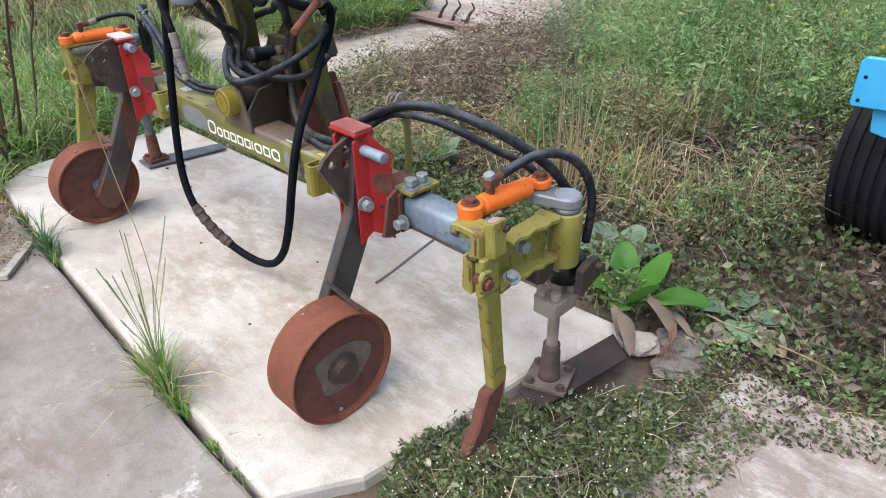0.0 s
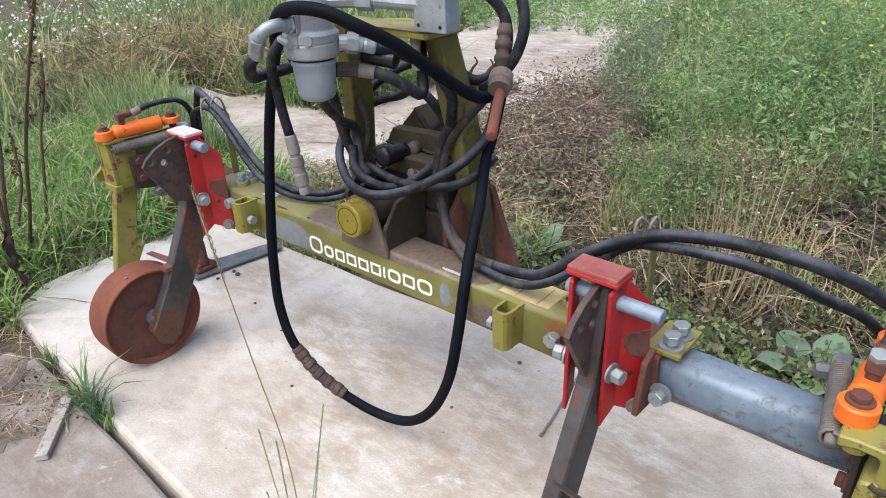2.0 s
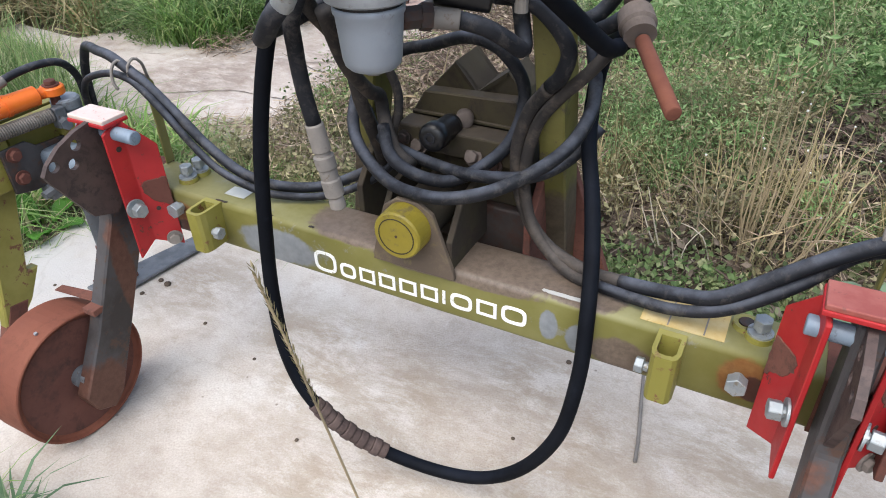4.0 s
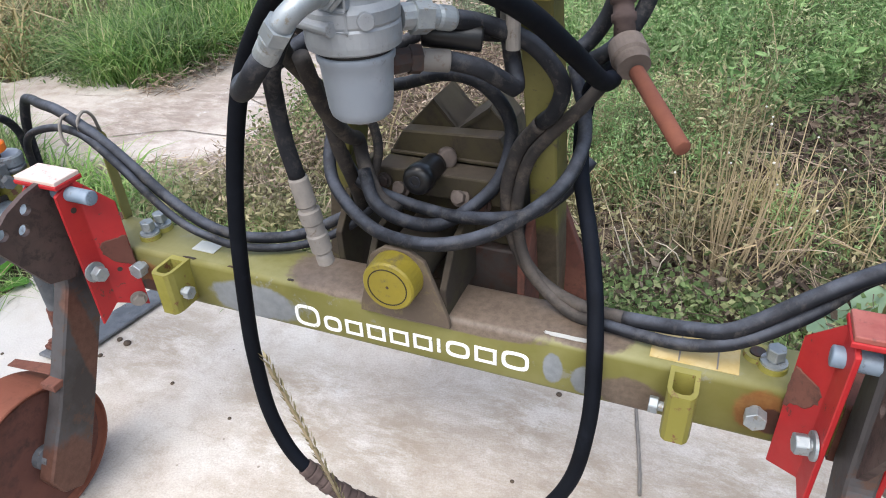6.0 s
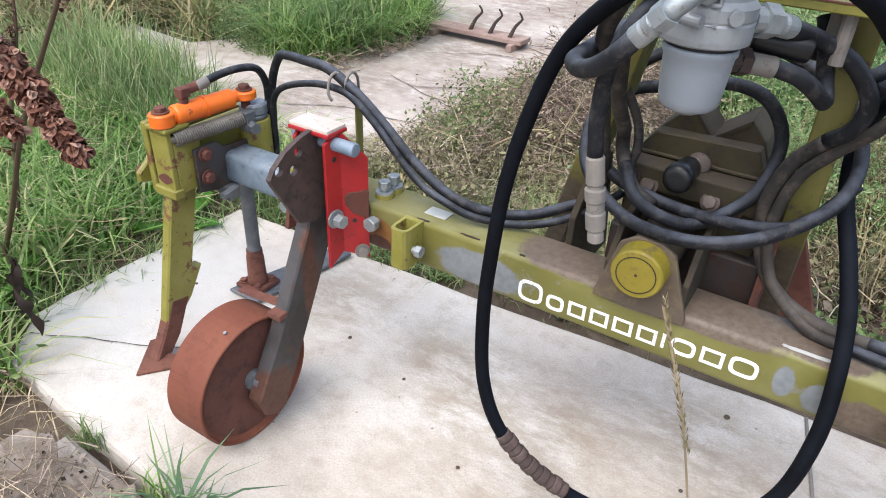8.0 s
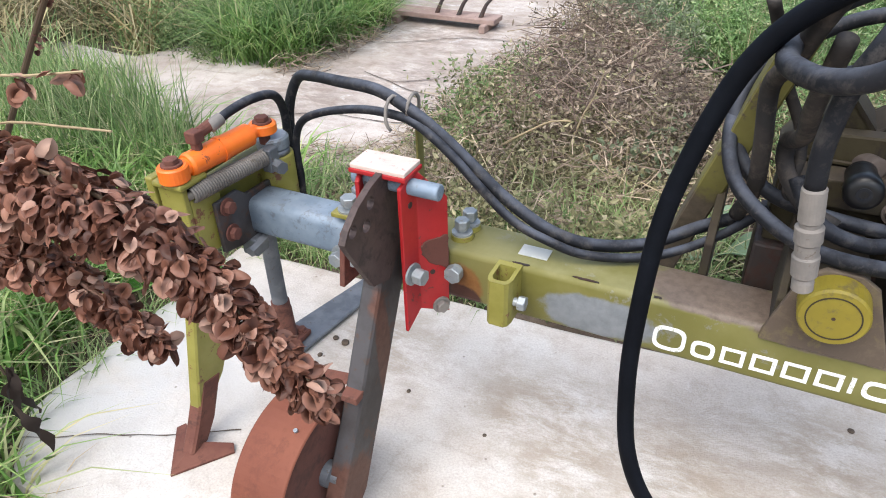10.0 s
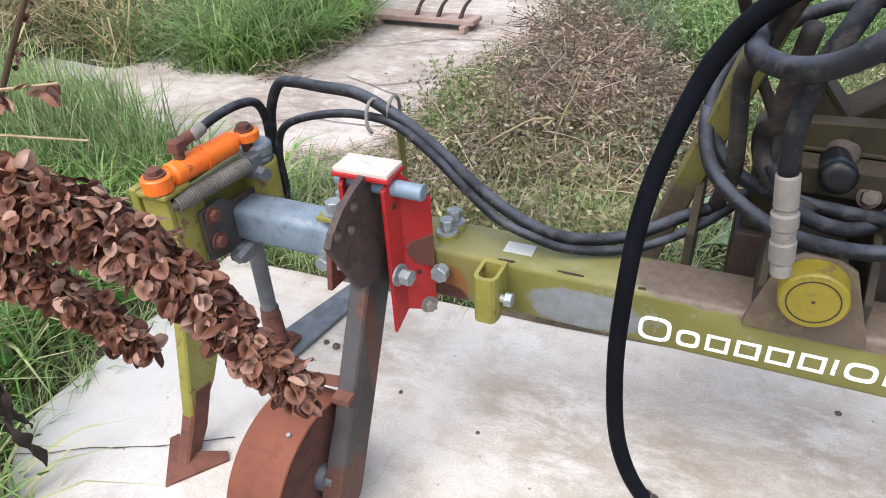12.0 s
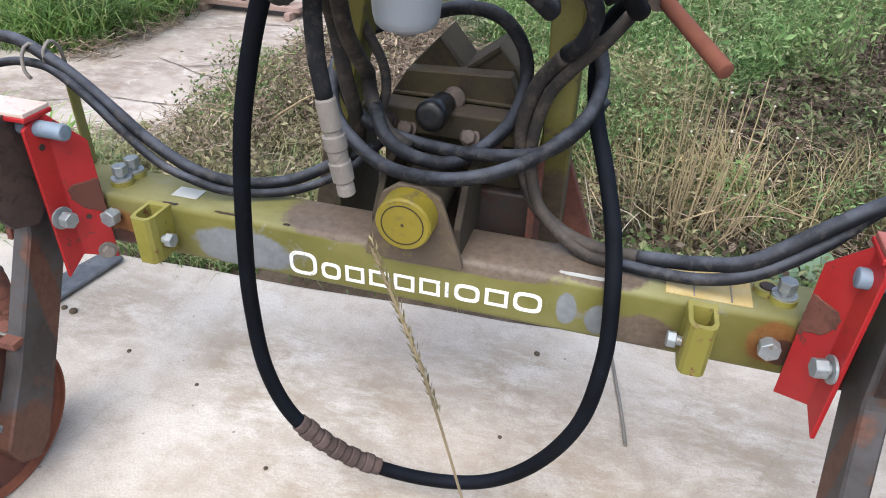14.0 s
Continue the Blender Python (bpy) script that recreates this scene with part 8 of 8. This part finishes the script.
# a bent stalk whose withered leaf hangs down over the slab's corner
bent = thing("withered_dock_leaf", "black-brown withered dock leaf hanging from a bent stalk", "plant", (-1.62, -0.55, -0.05), "dry dock stalks")
part("stem", tube([(0, 0, 0), (0.10, 0.05, 0.36), (0.19, 0.11, 0.52), (0.26, 0.135, 0.50), (0.275, 0.142, 0.42)], 0.0045, 7, 0.03, 0.0025), STEM, bent)
for k, (dx, dy, low) in enumerate(((0.006, 0.0, 0.215), (-0.012, 0.012, 0.26), (0.018, -0.008, 0.28))):
    bm = bmesh.new()
    rows = []
    for i in range(13):
        f = i / 12
        q = Vector((0.275 + dx * 3 * f, 0.142 + dy * 3 * f, 0.43 - (0.43 - low) * f))
        a, ww = 5.0 * f + 2 * k, 0.013 * math.sin(math.pi * (0.12 + 0.8 * f)) * (1 + 0.5 * math.sin(17 * f + k))
        q += Vector((0.008 * math.sin(9 * f + k), 0.008 * math.cos(7 * f), 0))
        rows.append([bm.verts.new(q + Vector((math.cos(a), math.sin(a), 0.25)) * ww), bm.verts.new(q - Vector((math.cos(a), math.sin(a), -0.25)) * ww)])
    for a, b in zip(rows[:-1], rows[1:]):
        bm.faces.new((a[0], a[1], b[1], b[0]))
    part("leaf", bm, LEAF_BLACK, bent, "", True)

def dry_stalk(base, middle, top, r0, k, label):
    """A thick ridged brown stem with short stubs and a few husks."""
    b = Vector(base)
    st = thing("dry_dock_stalk", label, "plant", base, "dry dock stalks")
    r = random.Random(k)
    j = lambda: Vector((r.uniform(-0.012, 0.012), r.uniform(-0.012, 0.012), 0))
    m, t = Vector(middle) - b, Vector(top) - b
    pts = [Vector((0, 0, -0.02)), m * 0.5 + j(), m, m.lerp(t, 0.5) + j(), t]
    part("stem", tube(pts, r0 * 1.25, 9, 0.03, r0 * 0.6), STEM, st)
    for i in range(7):
        f = r.uniform(0.25, 0.97)
        c = m.lerp(t, (f - 0.5) * 2) if f > 0.5 else m * (f * 2)
        a = r.uniform(0, 6.28)
        reach = r.uniform(0.02, 0.06)
        e = c + Vector((reach * math.cos(a), reach * math.sin(a), r.uniform(0.01, 0.07)))
        part("branch", tube([c, (c + e) / 2 + Vector((0, 0, 0.008)), e], 0.0026, 5, 0.03, 0.0012), STEM, st)
        if f > 0.45:
            husks(st, [(c + e) / 2, e], 0.008, 16, 0.008)
    husks(st, [m.lerp(t, 0.6), t], 0.011, 34, 0.009)
    return st

STALKS = (((-2.00, -0.20), (-1.58, -0.192, 0.55), (-1.08, -0.182, 1.14), 0.0070), ((-1.53, -0.50), (-1.52, -0.42, 0.60), (-1.52, -0.41, 1.02), 0.0085), ((-1.65, -0.48), (-1.64, -0.38, 0.55), (-1.63, -0.33, 1.05), 0.0080), ((-1.76, -0.31), (-1.76, -0.28, 0.47), (-1.78, -0.33, 0.98), 0.0085), ((-1.90, -0.28), (-1.88, -0.18, 0.56), (-1.89, -0.20, 0.95), 0.0085),
          ((-2.06, -0.10), (-2.03, 0.02, 0.48), (-2.00, 0.10, 0.80), 0.0070), ((-1.66, -0.57), (-1.67, -0.63, 0.36), (-1.68, -0.69, 0.80), 0.0090), ((-1.79, -0.52), (-1.79, -0.56, 0.43), (-1.80, -0.60, 0.88), 0.0080), ((-1.52, -0.69), (-1.53, -0.74, 0.23), (-1.55, -0.84, 0.55), 0.0095),
          ((-1.64, -0.70), (-1.64, -0.76, 0.17), (-1.66, -0.86, 0.36), 0.0085), ((-1.67, -0.43), (-1.66, -0.37, 0.30), (-1.65, -0.33, 0.52), 0.0060), ((-2.04, -0.24), (-2.01, -0.12, 0.30), (-2.01, -0.10, 0.50), 0.0070), ((-1.58, -0.46), (-1.60, -0.47, 0.40), (-1.57, -0.52, 0.70), 0.0070))
for i, ((x, y), middle, top, r0) in enumerate(STALKS):
    dry_stalk((x, y, -0.05), middle, top, r0, i, "upright dry brown dock stalk with a few seed husks" if i not in (10, 11) else "short broken dry dock stalk")

# ---- loose things on the slabs ----
def timber(a, b, w, t, label):
    a, b = Vector(a), Vector(b)
    d = b - a
    ob = finish("timber_offcut", box(-d.length / 2, d.length / 2, -w / 2, w / 2, 0, t, 0.003), WOOD)
    ob.matrix_world = Matrix.Translation((a + b) / 2) @ Matrix.Rotation(math.atan2(d.y, d.x), 4, 'Z')
    return tagged(ob, label, "wood", group="timber offcuts")

timber((-0.645, -0.675, -0.008), (-0.845, -0.515, -0.008), 0.034, 0.020, "weathered grey wooden offcut lying on concrete")
timber((-0.80, -1.06, -0.008), (-0.93, -0.965, -0.008), 0.026, 0.016, "weathered grey wooden offcut lying on concrete")
rodp = finish("steel_rod", joined(tube([(0.369, 0.236, 0.006), (0.356, 0.32, 0.0055), (0.336, 0.42, 0.006), (0.304, 0.585, 0.006)], 0.0042, 8, 0.02)), DUSTY_STEEL)
tagged(rodp, "thin rusty rod lying on the slab", "rod")

def clod(x, y, r, k):
    bm = bmesh.new()
    bmesh.ops.create_icosphere(bm, subdivisions=2, radius=r)
    for v in bm.verts:
        n = noise.noise((v.co.x * 60 + k, v.co.y * 60, v.co.z * 60))
        v.co *= 1 + 0.5 * n
        v.co.z *= 0.6
    ob = finish("soil_clod", bm, SOIL)
    ob.location = (x, y, r * 0.35)
    return tagged(ob, "small dark soil clod on the slab", "clod", group="soil clods")

for i, (x, y, r) in enumerate(((-1.085, 0.258, 0.011), (-1.115, 0.265, 0.009), (-0.845, 0.17, 0.006), (0.132, 0.476, 0.007), (-0.62, 0.12, 0.005), (-1.12, 0.19, 0.007), (-1.40, 0.10, 0.005), (-0.35, -0.05, 0.005), (0.10, 0.18, 0.005), (0.25, -0.2, 0.005))):
    clod(x, y, r, i)

def rock(x, y, z, sx, sy, sz, k, material, label, rot=0.0):
    bm = bmesh.new()
    bmesh.ops.create_icosphere(bm, subdivisions=3, radius=1)
    for v in bm.verts:
        n = noise.noise((v.co.x * 1.6 + k, v.co.y * 1.6, v.co.z * 1.6)) * 0.35 + noise.noise((v.co.x * 5, v.co.y * 5 + k, v.co.z * 5)) * 0.10
        v.co *= 1 + n
        v.co = Vector((v.co.x * sx, v.co.y * sy, v.co.z * sz))
    ob = finish("stone", bm, material)
    ob.location = (x, y, z)
    ob.rotation_euler.z = rot
    return tagged(ob, label, "stone", group="stones")

rock(1.29, 0.70, -0.04, 0.09, 0.06, 0.045, 3, STONE, "grey-brown stone half sunk in soil", 0.3)
rock(1.20, 0.63, -0.035, 0.06, 0.05, 0.035, 9, SLAB, "pale broken concrete lump", 0.9)
rock(1.34, 0.60, -0.04, 0.08, 0.05, 0.03, 14, STONE, "dark flat stone beside the slab", 0.6)

# dry leaf stalks drooping from the dock plant at the slab
old = thing("withered_leaves", "withered brown leaves drooping over the slab edge", "leaves", (0, 0, 0))
for i, (a, b, w) in enumerate((((1.147, 0.56, 0.10), (1.237, 0.50, 0.02), 0.05), ((1.173, 0.69, 0.10), (1.296, 0.65, 0.03), 0.055), ((1.10, 0.60, 0.08), (1.16, 0.55, 0.022), 0.035), ((1.20, 0.72, 0.06), (1.34, 0.70, 0.01), 0.035))):
    d = Vector(b) - Vector(a)
    bm = bmesh.new()
    s = d.cross(Vector((0, 0, 1))).normalized()
    rows = []
    for k in range(7):
        t = k / 6
        c = Vector(a) + d * t + Vector((0, 0, 0.03 * math.sin(math.pi * t)))
        ww = w * math.sin(math.pi * (0.15 + 0.75 * t)) * 0.5
        rows.append([bm.verts.new(c - s * ww + Vector((0, 0, -0.01))), bm.verts.new(c + Vector((0, 0, 0.006))), bm.verts.new(c + s * ww + Vector((0, 0, -0.01)))])
    for p, q in zip(rows[:-1], rows[1:]):
        bm.faces.new((p[0], p[1], q[1], q[0])); bm.faces.new((p[1], p[2], q[2], q[1]))
    part("leaf", bm, DEAD, old, "", True)
runner = finish("dry_runner", tube([(1.24, 0.85, -0.02), (1.30, 0.857, 0.005), (1.361, 0.851, 0.005), (1.45, 0.862, 0.008), (1.536, 0.862, 0.004), (1.64, 0.862, 0.002), (1.73, 0.871, -0.02)], 0.004, 6, 0.03, 0.002), STRAW)
tagged(runner, "dry straw-coloured runner lying at the concrete's edge", "stem")
roots = thing("dry_roots", "thin dry brown roots hanging at the slab's corner", "roots", (1.30, 0.60, -0.03))
for i in range(7):
    a = 0.9 * i
    part("root", tube([(0.0, 0.02, 0.135), (0.004 + 0.010 * math.sin(a), 0.0, 0.10), (0.004 * i - 0.008, -0.03 + 0.006 * i, 0.05), (0.010 * i - 0.022 + 0.006 * math.sin(3 * a), -0.06 + 0.012 * i, 0.004)], 0.0022, 5, 0.012, 0.0012), SEED_STEM, roots)
branch = finish("dead_branch", joined(tube([(-1.20, 1.34, -0.02), (-1.148, 1.35, 0.032), (-1.06, 1.35, 0.115), (-0.962, 1.35, 0.186), (-0.88, 1.35, 0.238), (-0.807, 1.35, 0.251)], 0.0060, 7, 0.04, 0.003), tube([(-0.838, 1.48, 0.0), (-0.838, 1.5, 0.094), (-0.800, 1.5, 0.225), (-0.765, 1.5, 0.30), (-0.741, 1.5, 0.395)], 0.0055, 6, 0.04, 0.002)), STRAW)
tagged(branch, "pale dead branch in the brown weeds", "branch")

# ---- blue tractor at the edge of the yard ----
trac = thing("blue_tractor", "blue tractor with ribbed black front tyre on soil", "tractor", (1.49, 1.92, -0.05))
TA, TR, TW = radians(-3), 0.37, 0.26
ax = Vector((math.cos(TA), math.sin(TA), 0))
hub = Vector((0, 0, TR))
wh = part("tyre", lathe([(0, 0.20), (-0.004, 0.27), (0.004, 0.325), (0.02, 0.348), (0.05, 0.357), (TW - 0.05, 0.357), (TW - 0.02, 0.348), (TW - 0.004, 0.325), (TW + 0.004, 0.27), (TW, 0.20)], hub - ax * (TW / 2), hub + ax, 72), TYRE, trac, "black ribbed rubber tyre")
for k in range(6):
    off = (k - 2.5) * 0.041
    r = TR - 0.010 - (0.006 if k in (0, 5) else 0)
    part("tread_rib", lathe([(0, r - 0.02), (0.002, r + 0.006), (0.005, r + 0.010), (0.023, r + 0.010), (0.026, r + 0.006), (0.028, r - 0.02)], hub + ax * (off - 0.014), hub + ax, 72), TYRE, wh)
part("rim", lathe([(0, 0.05), (0.02, 0.20), (0.20, 0.20), (0.22, 0.05)], hub - ax * 0.11, hub + ax, 32), BLUE, trac, "blue wheel rim")
side = Vector((-ax.y, ax.x, 0))
def tbox(c, sx, sy, sz, b=0.01):
    bm = box(-sx / 2, sx / 2, -sy / 2, sy / 2, -sz / 2, sz / 2, b)
    bmesh.ops.transform(bm, matrix=Matrix.Translation(c) @ Matrix.Rotation(TA, 4, 'Z'), verts=bm.verts)
    return bm
guard = part("front_guard", plate([(-0.098, 0.785), (-0.097, 0.648), (-0.090, 0.642), (-0.036, 0.645), (0.30, 0.66), (0.30, 0.82), (-0.085, 0.80)], 0.022, 'y', -0.51, 0.004), BLUE, trac, "blue sheet-metal front guard")
lower = part("guard_plate", plate([(-0.045, 0.74), (-0.034, 0.65), (-0.022, 0.563), (0.038, 0.552), (0.30, 0.545), (0.30, 0.74)], 0.012, 'y', -0.485, 0.003), BLUE, trac, "blue lower guard plate")
for x, z in ((-0.075, 0.665), (-0.072, 0.74)):
    part("bolt_hole", rod((x, -0.523, z), (x, -0.5195, z), 0.006, n=12), BLACK, guard)
part("guard_stay", tbox(Vector((0.12, -0.25, 0.76)), 0.05, 0.52, 0.05, 0.006), STEEL, trac, "grey steel stay")
part("hood", tbox(ax * 0.75 + Vector((0, 0, 0.95)) + side * 0.5, 0.6, 1.8, 0.55, 0.05), BLUE, trac, "blue engine hood")
part("chassis", tbox(ax * 0.75 + Vector((0, 0, 0.55)) + side * 0.3, 0.35, 2.0, 0.30, 0.03), RUST_DARK, trac, "dark chassis")
part("guard_beam", tbox(Vector((0.45, -0.45, 0.74)), 0.7, 0.06, 0.10, 0.006), BLUE, trac, "blue front cross beam")
part("axle_beam", tbox(ax * 0.40 + Vector((0, 0, 0.38)), 0.8, 0.10, 0.12, 0.02), RUST_DARK, trac, "dark front axle")

# ---- rusty implement far up the walkway ----
far = thing("rusty_harrow", "rusty steel harrow with curved tines on the walkway", "implement", (-2.15, 3.12, -0.02))
part("frame_plate", box(-0.36, 0.36, -0.05, 0.10, 0.04, 0.07, 0.004), RUST_PALE, far)
for x in (-0.05, 0.10, 0.25):
    part("curved_tine", tube([(x, 0.0, 0.06), (x + 0.03, 0.02, 0.14), (x + 0.07, 0.03, 0.19), (x + 0.05, 0.02, 0.23)], 0.016, 8, 0.02, 0.006), RUST_DARK, far)
for x in (-0.30, 0.30):
    part("runner", box(x - 0.02, x + 0.02, -0.10, 0.15, 0.0, 0.045, 0.004), RUST_PALE, far)
frame2 = thing("rusty_trailer", "rusty bare trailer chassis on thin legs beyond the walkway", "implement", (-4.3, 6.7, -0.02))
for x, y in ((-0.5, -0.2), (0.5, -0.2), (-0.5, 0.4), (0.5, 0.4)):
    part("leg", rod((x, y, 0), (x, y, 0.75), 0.022, n=10), RUST_RED, frame2)
for y in (-0.2, 0.4):
    part("cross_bar", box(-0.6, 0.6, y - 0.025, y + 0.025, 0.70, 0.76, 0.004), RUST_RED, frame2)
for x in (-0.55, 0.0, 0.55):
    part("side_bar", box(x - 0.02, x + 0.02, -0.25, 0.45, 0.76, 0.79, 0.004), RUST_RED, frame2)

# far hedge that closes the yard behind
for i in range(9):
    a = radians(40 + i * 13)
    cx, cy = 26 * math.cos(a), 26 * math.sin(a)
    poly = [(cx - 4, cy - 2), (cx + 4, cy - 2), (cx + 4, cy + 2), (cx - 4, cy + 2)]
    weeds("hedge", poly, 120, 3.2, 60, 0.35, WEED, "far green hedge at the end of the field", spread=0.16, stem_w=0.03, category="hedge")
